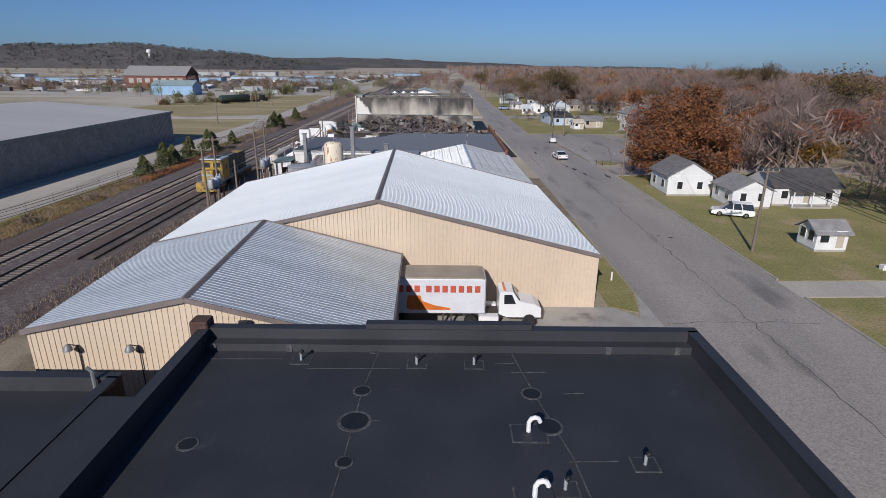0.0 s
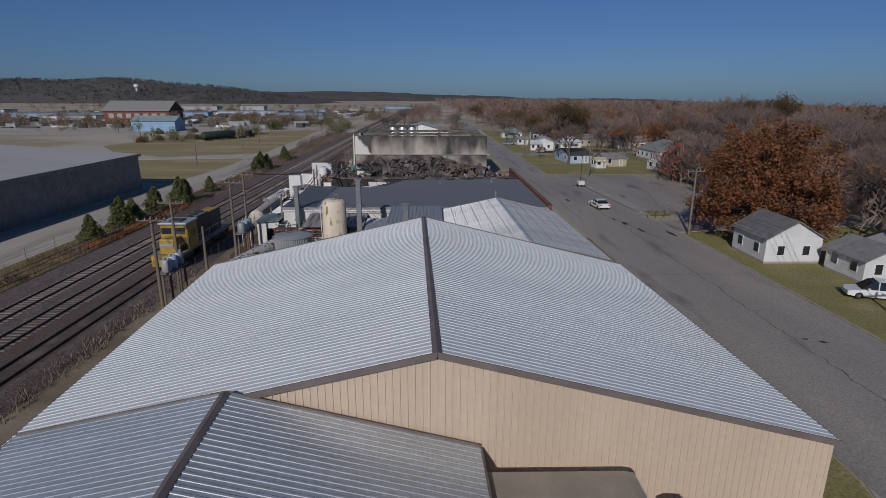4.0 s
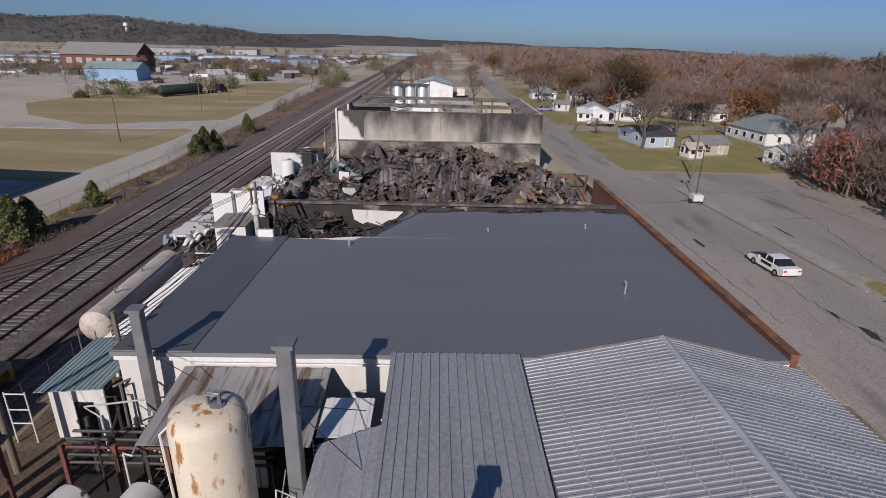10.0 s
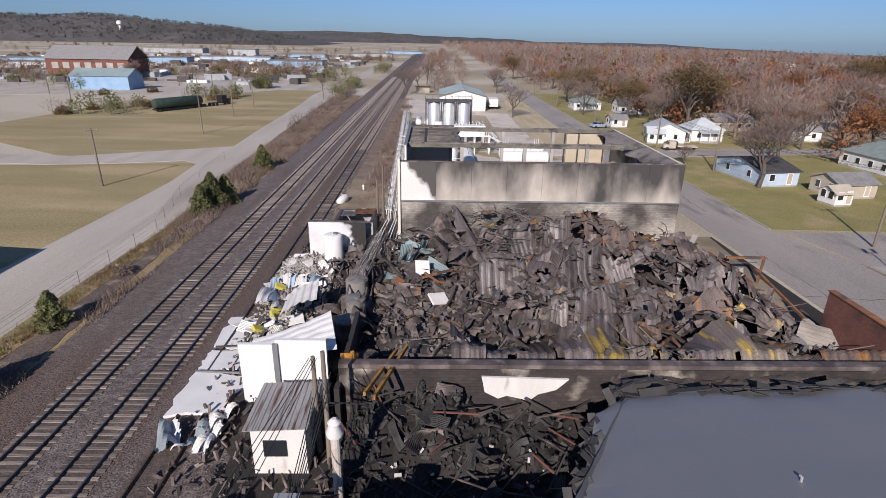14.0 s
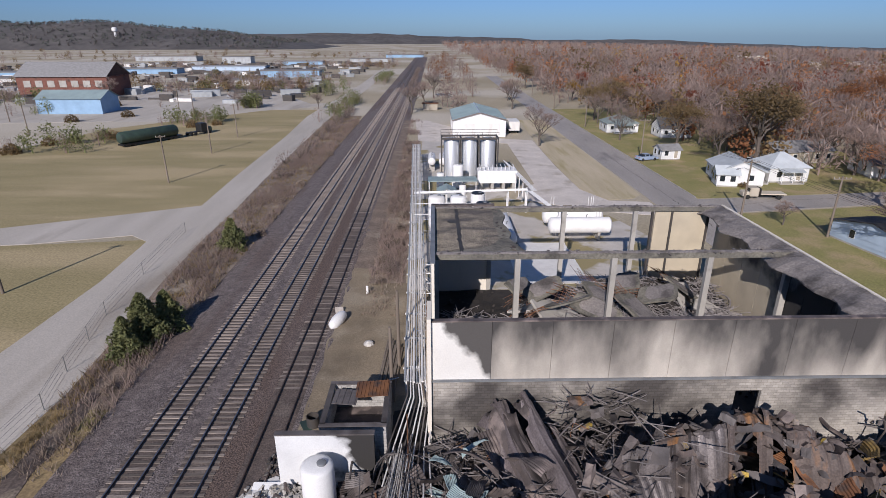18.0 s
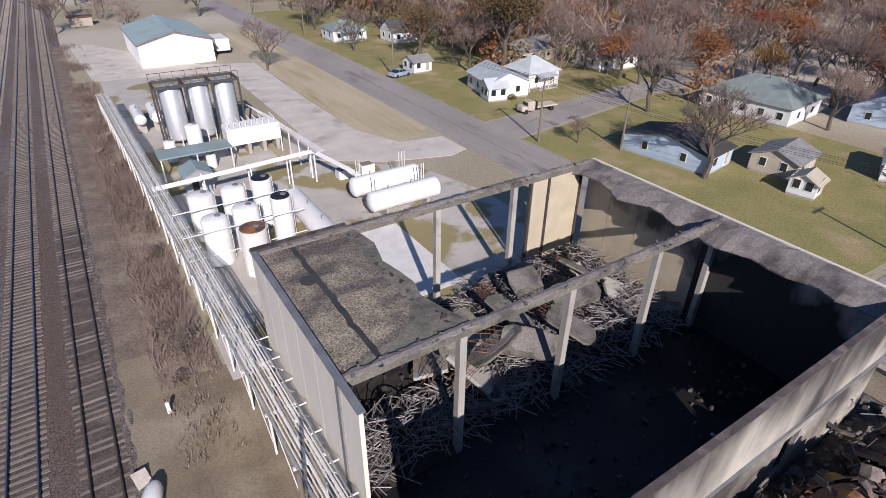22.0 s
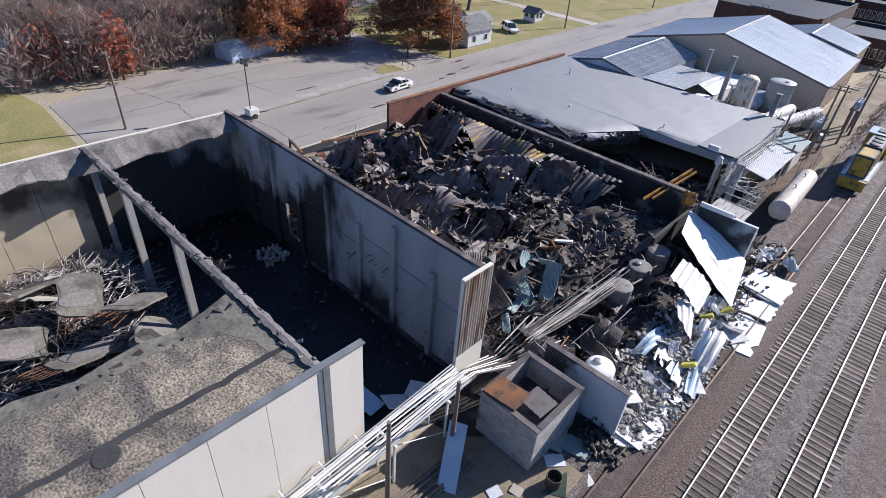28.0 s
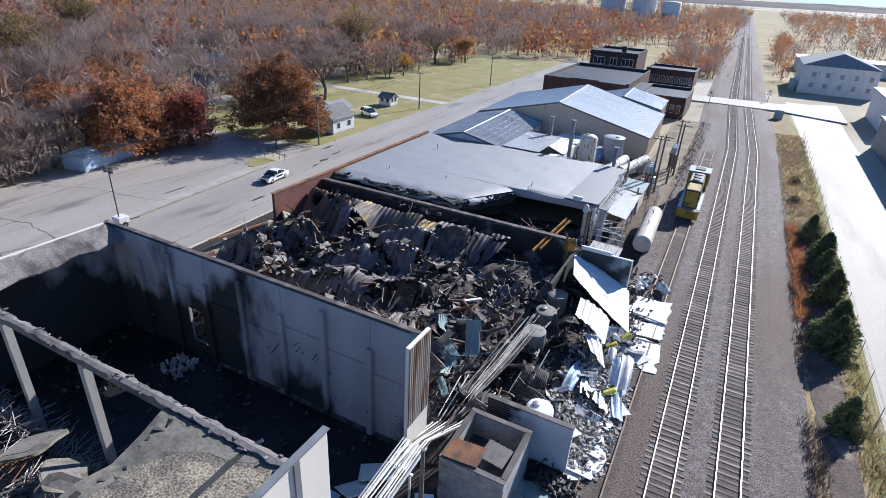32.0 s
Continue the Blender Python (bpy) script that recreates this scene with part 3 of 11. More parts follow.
        return self.faces(vs, [tuple(range(n)), tuple(range(2 * n - 1, n - 1, -1))] + [(i, n + i, n + (i + 1) % n, (i + 1) % n) for i in range(n)])

    def slab(self, poly, z0, z1):
        """An (x, y) outline pushed from z0 to z1."""
        n = len(poly)
        vs = [(x, y, z0) for x, y in poly] + [(x, y, z1) for x, y in poly]
        return self.faces(vs, [tuple(range(n - 1, -1, -1)), tuple(range(n, 2 * n))] + [(i, (i + 1) % n, n + (i + 1) % n, n + i) for i in range(n)])

    def rib_gable(self, x0, x1, y, out, top, pitch=0.3, rib=0.035, thick=0.06):
        """A ribbed wall along x, facing out (-1 or 1) in y, whose top follows top(x)."""
        n = round((x1 - x0) / pitch)
        prof = []
        for i in range(n):
            prof += [(i, 0), (i + 0.38, 0), (i + 0.42, rib), (i + 0.58, rib), (i + 0.62, 0)]
        prof.append((n, 0))
        xs = [x0 + (x1 - x0) * s / n for s, _ in prof]
        k = len(xs)
        vs = [(x, y + out * h, 0) for x, (_, h) in zip(xs, prof)] + [(x, y + out * h, top(x)) for x, (_, h) in zip(xs, prof)]
        vs += [(x, y - out * thick, 0) for x in xs] + [(x, y - out * thick, top(x)) for x in xs]
        fs = [(i, i + 1, k + i + 1, k + i) for i in range(k - 1)] + [(2 * k + i + 1, 2 * k + i, 3 * k + i, 3 * k + i + 1) for i in range(k - 1)] + [(k + i, k + i + 1, 3 * k + i + 1, 3 * k + i) for i in range(k - 1)]
        return self.faces(vs, fs + [(0, k, 3 * k, 2 * k), (k - 1, 3 * k - 1, 4 * k - 1, 2 * k - 1)])

    def ribbed(self, o, u, v, pitch=0.3, rib=0.035, thick=0.03, top=0.35):
        """A ribbed metal sheet: o a corner, u the way across the ribs, v along them; ribs stand to u x v."""
        o, u, v = Vector(o), Vector(u), Vector(v)
        nrm = u.cross(v).normalized()
        n = max(1, round(u.length / pitch))
        prof = []
        for i in range(n):
            prof += [(i, 0), (i + 0.5 - top / 2 - 0.06, 0), (i + 0.5 - top / 2, rib), (i + 0.5 + top / 2, rib), (i + 0.5 + top / 2 + 0.06, 0)]
        prof.append((n, 0))
        a = [o + u * (s / n) + nrm * h for s, h in prof]
        k = len(a)
        vs = a + [p + v for p in a] + [o - nrm * thick, o + u - nrm * thick, o + u + v - nrm * thick, o + v - nrm * thick]
        fs = [(i, i + 1, k + i + 1, k + i) for i in range(k - 1)]
        b = 2 * k
        fs += [(b + 3, b + 2, b + 1, b), (0, k, b + 3, b), (k - 1, b + 1, b + 2, 2 * k - 1), tuple([b, b + 1] + list(range(k - 1, -1, -1))), tuple([b + 2, b + 3] + list(range(k, 2 * k)))]
        return self.faces(vs, fs)


def part(name, mesh, material, parent=None, label="", smooth=False):
    """Links a Mesh as one object under a thing or a part, or on its own."""
    base = parent.matrix_world.translation if parent and not parent.parent else (parent.parent.matrix_world.translation if parent else Vector())
    me = bpy.data.meshes.new(name)
    bx, by, bz = base
    me.from_pydata([(x - bx, y - by, z - bz) for x, y, z in mesh.v], [], mesh.f)
    me.materials.append(material)
    if smooth:
        me.polygons.foreach_set("use_smooth", [True] * len(me.polygons))
        me.set_sharp_from_angle(angle=radians(42))
    ob = new(name, me)
    ob.parent = parent
    if label:
        ob["label"] = label
    return ob


def thing(name, at, label, category, group="", kind=""):
    ob = new(name)
    ob.empty_display_size = 0.3
    ob.matrix_world = Matrix.Translation(at)
    return tagged(ob, label, category, group, kind)


def structure(name, mesh, material, label, category):
    return tagged(part(name, mesh, material), label, category, kind="structure")


def rnd(a, b):
    return random.uniform(a, b)


def place(x, y, z=0, rz=0, s=1.0):
    return pose(x, y, z, 0, 0, rz) @ Matrix.Scale(s, 4)


def copies(ob, poses):
    for m in poses:
        copy_thing(ob, m)


# ---- ground, roads, railway ----
def fall(x):
    """The land dips gently far to the east."""
    return -0.028 * max(0.0, x - 335)


g = Mesh()
ring = [2, 60, 140, 240, 320, 380, 460, 600, 800, 1100, 1600, 2300, 3200, 4400]
vs, fs = [], []
for r in ring:
    vs += [(r * math.cos(2 * math.pi * i / 96) - 10, r * math.sin(2 * math.pi * i / 96) + 120, fall(r * math.cos(2 * math.pi * i / 96) - 10)) for i in range(96)]
for j in range(len(ring) - 1):
    fs += [(j * 96 + i, (j + 1) * 96 + i, (j + 1) * 96 + (i + 1) % 96, j * 96 + (i + 1) % 96) for i in range(96)]
g.faces(vs, fs + [tuple(range(96))])
structure("ground", g, M_ground, "flat dry grassland and bare earth reaching the horizon", "ground")


def patch(name, poly, material, label, category, z=0.02, deep=0.3):
    return structure(name, Mesh().slab(poly, z - deep, z), material, label, category)


# west of the railway
patch("field", [(-59.0, 203), (-62, 258), (-66, 330), (-84, 330), (-120, 285), (-128, 230), (-110, 205), (-86, 190)], M_field, "mown dry field beside the gravel road", "field", 0.03)
patch("field", [(-59.0, 139), (-59.2, 187), (-86, 184), (-120, 182), (-120, 150), (-100, 142)], M_field, "mown dry field beside the gravel road", "field", 0.03)
patch("road", [(-48.6, -30), (-50.2, 15), (-51.5, 60), (-51.2, 135), (-50.5, 152), (-51.5, 163), (-52.7, 173), (-53.5, 187), (-53.7, 200), (-54.8, 220), (-56.0, 260), (-57.4, 312), (-57, 420), (-58, 620), (-66, 620), (-64, 420), (-66, 312), (-63.1, 271), (-61.2, 222), (-60.0, 203), (-70, 198.4), (-86, 191.5), (-128, 195), (-128, 187), (-86, 184.2), (-76, 185.4), (-64, 188.6), (-60.8, 186), (-59.7, 173), (-59.9, 160), (-60.5, 140), (-61.5, 80), (-60.6, 15), (-60.8, -30)], M_gravel, "pale gravel road beside the railway", "road", 0.05)
patch("yard", [(-61.8, 60), (-61.8, 138), (-100, 146), (-140, 146), (-140, 132), (-64, 131.5), (-64, 60)], M_concrete, "concrete apron round the grey warehouse", "yard", 0.035)
patch("road", [(-66, 340), (-66, 352), (-260, 300), (-260, 290), (-130, 300)], M_gravel, "pale gravel track across the plain", "road", 0.045)
patch("yard", [(-90, 300), (-70, 345), (-110, 420), (-250, 440), (-270, 330), (-150, 300)], M_gravel, "wide bare gravel yard", "yard", 0.025)
patch("verge", [(-48.5, -8), (-50.1, 15), (-51.4, 60), (-51.4, 135), (-53.0, 150), (-45.15, 150), (-45, 45), (-42.6, -8)], M_goldverge, "strip of golden dry grass beside the railway", "verge", 0.03)
patch("verge", [(-53.0, 150.01), (-54.8, 165), (-58.3, 200), (-58.8, 260), (-59.5, 312), (-47, 312), (-45.2, 165), (-45.15, 150.01)], M_weeds, "strip of dry weeds beside the railway", "verge", 0.03)

patch("verge", [(-48.7, -8), (-50.2, 15), (-51.6, 60), (-51.6, 134), (-49.6, 134), (-49.3, 60), (-48.2, 15), (-46.8, -8)], M_lawn, "strip of green and yellow grass beside the gravel road", "verge", 0.036)
patch("field", [(-420, -1200), (-420, -60), (-64, -60), (-50, -45), (-28, -45), (-28, -62), (30, -62), (330, -62), (330, -1200)], M_field, "dry grassland south of the works", "field", 0.012)

# railway bed
def bend(y):
    """The line turns gently east far to the south."""
    return 0.04 * max(0.0, 45 - y) if y > -15 else 2.4 + 0.02 * (-15 - y)


def run(mesh, outline, y0, y1):
    """An (x, z) outline pushed along the railway."""
    ys = [y0] + [y for y in (-800, -600, -400, -300, -200, -140, -90, -50, -15, 0, 15, 30, 45) if y0 < y < y1] + [y1]
    n = len(outline)
    vs = [(x + bend(y), y, z) for y in ys for x, z in outline]
    fs = [tuple(range(n)), tuple(range(len(vs) - 1, len(vs) - n - 1, -1))]
    return mesh.faces(vs, fs + [(k * n + i, k * n + n + i, k * n + n + (i + 1) % n, k * n + (i + 1) % n) for k in range(len(ys) - 1) for i in range(n)])


bed = Mesh()
prof = [(-46.2, 0.025), (-43.6, 0.22), (-31.4, 0.22), (-29.6, 0.02)]
run(bed, [(-46.2, -0.3)] + prof + [(-29.6, -0.3)], -1000, 900)
structure("railway_bed", bed, M_ballast, "brown stone ballast bed of a railway", "railway bed")
RAIL_Z = 0.40
TRACKS = [(-40.95, -1000, 900), (-37.05, -1000, 900), (-33.15, 48, 420)]
rail_prof = [(-0.07, 0), (0.07, 0), (0.02, 0.03), (0.02, 0.11), (0.04, 0.12), (0.04, 0.15), (-0.04, 0.15), (-0.04, 0.12), (-0.02, 0.11), (-0.02, 0.03)]
sleeper_box = Mesh().chamfer(-1.28, 1.28, -0.12, 0.12, -0.15, 0.035, 0.02)
for k, (tx, y0, y1) in enumerate(TRACKS):
    track = tagged(new("railway_track"), "steel rails on weathered wooden sleepers" if k < 2 else "overgrown siding track with rusty rails", "railway track", "parallel railway tracks", "structure")
    track.matrix_world = Matrix.Translation((tx, 0, 0.22))
    for dx in (-0.755, 0.755):
        body = part("rail", run(Mesh(), [(tx + dx + a, 0.255 + b) for a, b in rail_prof], y0, y1), M_rail, track)
        if k < 2:
            part("rail_head", run(Mesh(), [(tx + dx - 0.036, 0.4051), (tx + dx + 0.036, 0.4051), (tx + dx + 0.036, 0.4085), (tx + dx - 0.036, 0.4085)], y0, y1), M_rail_top, body, "polished running surface")
    part("fouled_ballast", run(Mesh(), [(tx - 1.2, 0.1), (tx - 1.2, 0.222), (tx - 0.9, 0.229), (tx + 0.9, 0.229), (tx + 1.2, 0.222), (tx + 1.2, 0.1)], y0, y1), M_fouled, track)
    me = None
    rest = Mesh()
    y = max(y0, -320)
    i = 0
    while y < min(y1, 420):
        if k == 2 and y < 152:
            y += 0.56
            continue
        if 100 < y < 155 or k == 2 and 152 < y < 200:
            if me is None:
                first = part("sleeper", Mesh().put(Matrix.Translation((tx, 0, 0.22)), sleeper_box), M_sleeper, track)
                me, ob = first.data, first
            else:
                ob = new("sleeper", me)
                ob.parent = track
            ob.location = (rnd(-0.07, 0.07), y, rnd(-0.006, 0.014) - (0.028 if k == 2 else 0))
            ob.rotation_euler = (0, 0, radians(rnd(-1.5, 1.5)))
        else:
            rest.put(pose(tx + bend(y) + rnd(-0.07, 0.07), y, 0.22 + rnd(-0.006, 0.014) - (0.02 if k == 2 and y < 150 else 0), 0, 0, rnd(-1, 1)), sleeper_box)
        y += 0.56
    tagged(part("sleepers", rest, M_sleeper, track), kind="stuff")

# east side
patch("road", [(16.5, -80), (16.4, 90), (15.6, 124), (15.2, 150), (14.6, 176), (14.2, 260), (14.6, 520), (22.8, 520), (22.4, 260), (22.8, 192), (23.2, 152), (26.6, 142), (29.2, 104), (29.8, 90), (30, -80)], M_asphalt, "worn pale asphalt street", "road", 0.04)
patch("car_park", [(29.4, 103), (31, 109.5), (34.5, 103.5), (33, 97), (46, 100), (49, 118), (50, 138), (44.5, 151.5), (24.5, 151.8), (26.8, 142)], M_asphalt, "cracked asphalt car park beside the street", "car park", 0.036)
patch("road", [(22.7, 197), (22.7, 205), (60, 209), (120, 209), (120, 202.5), (60, 202.5)], M_asphalt, "worn asphalt side street", "road", 0.036)
patch("road", [(29.8, 41.2), (29.8, 44.6), (75, 46), (75, 42.5)], M_gravel, "pale gravel driveway", "driveway", 0.05)
patch("road", [(29.8, 93), (29.8, 101), (33, 100.5), (46, 103), (75, 104), (75, 97), (46, 96.2)], M_asphalt, "narrow asphalt side street", "road", 0.045)
patch("lawn", [(30.1, 44.8), (30.1, 92.5), (44, 95.8), (70, 96.6), (70, 46.2)], M_lawn, "patchy autumn lawn with fallen leaves", "lawn", 0.03)
patch("lawn", [(30.1, -60), (30.1, 41), (75, 42.3), (75, -60)], M_lawn, "patchy autumn lawn", "lawn", 0.028)
patch("lawn", [(30.2, 103.4), (30.0, 107.6), (31.4, 108.4), (34.2, 105.8), (33.0, 103.6)], M_lawn, "small grass island at the kerb", "lawn", 0.06)
patch("lawn", [(23.3, 153), (23, 196.5), (62, 202), (62, 155), (44.7, 152.2)], M_lawn, "green autumn lawn round the houses", "lawn", 0.03)
patch("lawn", [(22.9, 205.4), (22.6, 330), (75, 330), (75, 209.3), (60, 209.3)], M_lawn, "autumn lawn in front of the houses", "lawn", 0.03)
patch("lawn", [(13.4, 39), (13.3, 64), (16.1, 64), (16.3, 42), (15.4, 38)], M_lawn, "narrow grass verge beside the warehouse", "lawn", 0.03)
patch("verge", [(4.35, 212.2), (7.4, 204.8), (12, 205.8), (13.9, 208), (14.1, 300), (6, 300), (4.1, 240)], M_dryverge, "sandy dry grass verge beside the street", "verge", 0.03)
patch("road", [(-26, 262), (-28, 300), (-24, 300), (-6, 266), (4.2, 262), (3.9, 230), (4.3, 212), (7.4, 204.5), (13.9, 203.5), (14.0, 197.5), (11, 196.5), (3, 199), (-8, 206), (-6, 212), (-3.2, 216), (-3, 258)][::-1], M_paleyard, "pale gravel yard drive", "driveway", 0.045)
patch("yard", [(-25, 170.2), (-25, 262), (-9.2, 262), (-9, 206), (5, 196), (8, 186), (8, 170.2)], M_yard, "cracked concrete yard of the tank farm", "yard", 0.03)
patch("yard", [(-31, 20), (-31, 88), (-27, 170), (-22.5, 170), (-24, 100), (-24, 66), (-23, 20)], M_dirt, "bare earth strip between works and railway", "yard", 0.026)
patch("floor_pad", [(-12.6, 171.5), (-12.6, 184.5), (-4.6, 184.5), (-4.6, 171.5)], M_white, "pale concrete pad behind the burnt hall", "concrete pad", 0.05)
patch("verge", [(12.6, 64.01), (12.2, 90), (16.3, 90), (16.35, 64.01)], M_dirt, "bare dirt strip beside the street", "verge", 0.031)
patch("yard", [(-25.9, 68), (-26.4, 76), (-28.6, 82), (-29.2, 106), (-24.8, 106), (-24.8, 66)], M_rustsoil, "dark rusty soil round the pipework", "yard", 0.032)
patch("yard", [(-25, 64), (-25, 90), (13, 90), (13, 64)], M_soot_soil, "dark stained yard between the buildings", "yard", 0.03)
patch("yard", [(-32.5, 100), (-32.5, 148), (-22, 150), (14.5, 150), (15.4, 112), (-23, 100)], M_soot_soil, "sooty ground under the burnt ruins", "yard", 0.033)
patch("yard", [(-3, 24.5), (-3, 38.8), (13.6, 38.8), (15.2, 37), (16.4, 41.5), (16.6, 24.5)], M_concrete, "stained concrete loading yard", "yard", 0.045)


def shoulder(name, y0, y1, material, label):
    """Earth that creeps over the east shoulder of the ballast, with an uneven edge."""
    n = round((y1 - y0) / 0.8)
    vs = []
    for i in range(n + 1):
        y = y0 + (y1 - y0) * i / n
        x = -31.5 + 0.4 * noise.noise(Vector((y * 0.35, 1, 2))) + 0.25 * noise.noise(Vector((y * 1.3, 4, 2)))
        vs += [(x, y, 0.05), (x, y, 0.234), (-29.3, y, 0.055), (-29.3, y, -0.1)]
    fs = [(4 * i + k, 4 * i + k + 1, 4 * i + k + 5, 4 * i + k + 4) for i in range(n) for k in range(3)]
    structure(name, Mesh().faces(vs, fs), material, label, "verge")


shoulder("verge", 146, 176, M_dirt, "trodden sandy earth creeping over the ballast")
shoulder("verge", 176, 300, M_weeds, "brown dry weeds creeping over the ballast")
patch("yard", [(-29.4, 146), (-29.4, 172), (-25.0, 172), (-25.0, 149), (-27, 147)], M_dirt, "trodden sandy earth between siding and pipe rack", "yard", 0.05)
patch("verge", [(-29.3, 171), (-29.3, 262), (-26.6, 262), (-25.2, 171)], M_weeds, "brown dry weeds along the railway", "verge", 0.034)

n_w, vs = 90, []
for i in range(n_w + 1):
    y = 82 + 70 * i / n_w
    xe = -45.0 - 0.042 * max(0.0, y - 88) + 0.3 * noise.noise(Vector((y * 0.4, 3, 2))) + 0.2 * noise.noise(Vector((y * 1.5, 7, 2)))
    xw = -49.0 + 0.5 * noise.noise(Vector((y * 0.25, 9, 2))) + 0.25 * noise.noise(Vector((y * 1.2, 5, 2)))
    vs += [(xe, y, -0.1), (xe, y, 0.06), ((xe + xw) / 2, y, 0.16), (xw, y, 0.05), (xw, y, -0.1)]
structure("verge", Mesh().faces(vs, [(5 * i + k, 5 * i + 5 + k, 5 * i + 6 + k, 5 * i + 1 + k) for i in range(n_w) for k in range(4)]), M_darkweeds, "dark weedy bank under the cedars beside the railway", "verge")

kerb = Mesh()
for pts in ([(30.05, -80), (30.05, 41)], [(30.05, 45), (30.05, 88)], [(29.2, 106), (27.0, 141)], [(23.3, 153), (22.95, 196)], [(22.8, 206), (22.5, 330)]):
    for (xa, ya), (xb, yb) in zip(pts, pts[1:]):
        kerb.beam((xa, ya, 0.07), (xb, yb, 0.07), 0.16, 0.16)
structure("kerb", kerb, M_concrete, "low concrete kerb along the street", "kerb")
patch("pavement", [(29.5, 106), (27.3, 141), (28.6, 141), (31, 109.7)], M_concrete, "worn concrete pavement strip", "pavement", 0.10)
for px_, py_, sx, sy in ((24.3, 58, 0.6, 0.35), (25.4, 57.4, 0.9, 0.4), (17.6, 33, 0.5, 3.5), (24.0, 98.6, 0.8, 3.0), (24.9, 94.2, 0.7, 3.4), (23.3, 101.5, 0.5, 2.0), (20, 118, 0.7, 3.2), (28.3, 92, 0.7, 4.0), (31.5, 122, 0.5, 5.0)):
    ring_ = [(px_ + 0.45 * sx * math.cos(a / 9 * 2 * math.pi) * rnd(0.4, 1.3), py_ + 0.5 * sy * math.sin(a / 9 * 2 * math.pi) * rnd(0.4, 1.3)) for a in range(9)]
    patch("tar_patch", ring_, M_tar, "dark tar patch on the asphalt", "road patch", 0.052, 0.02)

def crack(pts, w=0.07):
    """A sealed crack winding along its points."""
    line_ = []
    for (xa, ya), (xb, yb) in zip(pts, pts[1:]):
        k = max(2, int(math.hypot(xb - xa, yb - ya) / 0.8))
        line_ += [(xa + (xb - xa) * i / k + rnd(-0.22, 0.22), ya + (yb - ya) * i / k + rnd(-0.22, 0.22)) for i in range(k)]
    left, right = [], []
    for i, (x, y) in enumerate(line_):
        x2, y2 = line_[min(i + 1, len(line_) - 1)]
        x1, y1 = line_[max(i - 1, 0)]
        d = math.hypot(x2 - x1, y2 - y1) or 1
        ww = w * rnd(0.5, 1.6)
        left.append((x - (y2 - y1) / d * ww, y + (x2 - x1) / d * ww))
        right.append((x + (y2 - y1) / d * ww, y - (x2 - x1) / d * ww))
    n = len(left)
    vs = [(x, y, 0.046) for x, y in left + right]
    structure("crack", Mesh().faces(vs, [(i, n + i, n + i + 1, i + 1) for i in range(n - 1)]), M_crack, "dark sealed crack winding over the asphalt", "crack")


for pts in ([(26.2, 88), (24.9, 94), (24.0, 99), (23.0, 103)], [(25.4, 90), (24.4, 96), (24.6, 100)], [(23.4, -20), (23.2, 30), (23.6, 70), (22.8, 118)], [(18.4, 100), (18.0, 128), (17.2, 146)], [(34, 110), (38, 126), (37, 146)], [(30, 126), (41, 128), (47, 131)], [(42, 106), (44, 122), (42, 148)], [(28, 140), (36, 139), (47, 142)], [(17, 36), (22, 36.6), (29, 36)], [(17, 74), (23, 74.4), (29.5, 74)], [(16, 112), (22, 112.6), (28, 113)], [(15, 134), (21, 133), (26, 134)], [(18.6, 160), (18.4, 200), (18.2, 240)], [(24, 200), (36, 204), (56, 206)]):
    crack(pts, rnd(0.02, 0.05))

patch("verge", [(28.75, 107), (26.55, 141), (26.95, 141), (29.15, 107)], M_dirt, "strip of dirt against the kerb", "verge", 0.05)
patch("verge", [(10.7, 88), (10.7, 150), (14.2, 150), (12.6, 120), (12.0, 88)], M_dirt, "dirty strip along the street wall", "verge", 0.048)

# far hills
def hill(name, cx, cy, lx, ly, top, label, turn=0):
    nx, ny = 60, 14
    vs, fs = [], []
    m = pose(cx, cy, 0, 0, 0, turn)
    for j in range(ny):
        for i in range(nx):
            u, v = i / (nx - 1) * 2 - 1, j / (ny - 1) * 2 - 1
            h = top * max(0, 1 - v * v) * max(0, 1 - abs(u) ** 2.2) * (0.75 + 0.5 * noise.noise(Vector((u * 3, v * 2, cx * 0.01)))) + 5 * noise.noise(Vector((u * 40, v * 9, 3))) * (1 - v * v)
            q = m @ Vector((u * lx, v * ly, h - 0.5))
            vs.append((q.x, q.y, q.z + fall(q.x)))
    for j in range(ny - 1):
        fs += [(j * nx + i, j * nx + i + 1, (j + 1) * nx + i + 1, (j + 1) * nx + i) for i in range(nx - 1)]
    structure(name, Mesh().faces(vs, fs), M_hill, label, "hill")


def main_hill(x, y):
    u, v = (x + 1050) / 760, (y - 1700) / 280
    return 66 * max(0, 1 - v * v) * max(0, 1 - abs(u) ** 2.0) * (0.9 + 0.35 * noise.noise(Vector((u * 3, v * 2, 5))))


vs, fs = [], []
for j in range(15):
    vs += [(-1050 + 760 * (i / 40 - 1), 1700 + 280 * (j / 7 - 1), main_hill(-1050 + 760 * (i / 40 - 1), 1700 + 280 * (j / 7 - 1)) - 0.5) for i in range(81)]
for j in range(14):
    fs += [(j * 81 + i, j * 81 + i + 1, (j + 1) * 81 + i + 1, (j + 1) * 81 + i) for i in range(80)]
structure("hill", Mesh().faces(vs, fs), M_hill, "low wooded hill on the skyline", "hill")
hill("hill", -500, 2600, 1300, 260, 42, "long low wooded ridge on the skyline", 4)
hill("hill", 1500, 2800, 1500, 250, 34, "long low wooded ridge on the skyline", -12)
hill("hill", 1000, -1500, 1600, 250, 26, "low wooded skyline", 20)
hill("hill", -900, -1900, 1200, 250, 22, "low wooded skyline", -20)
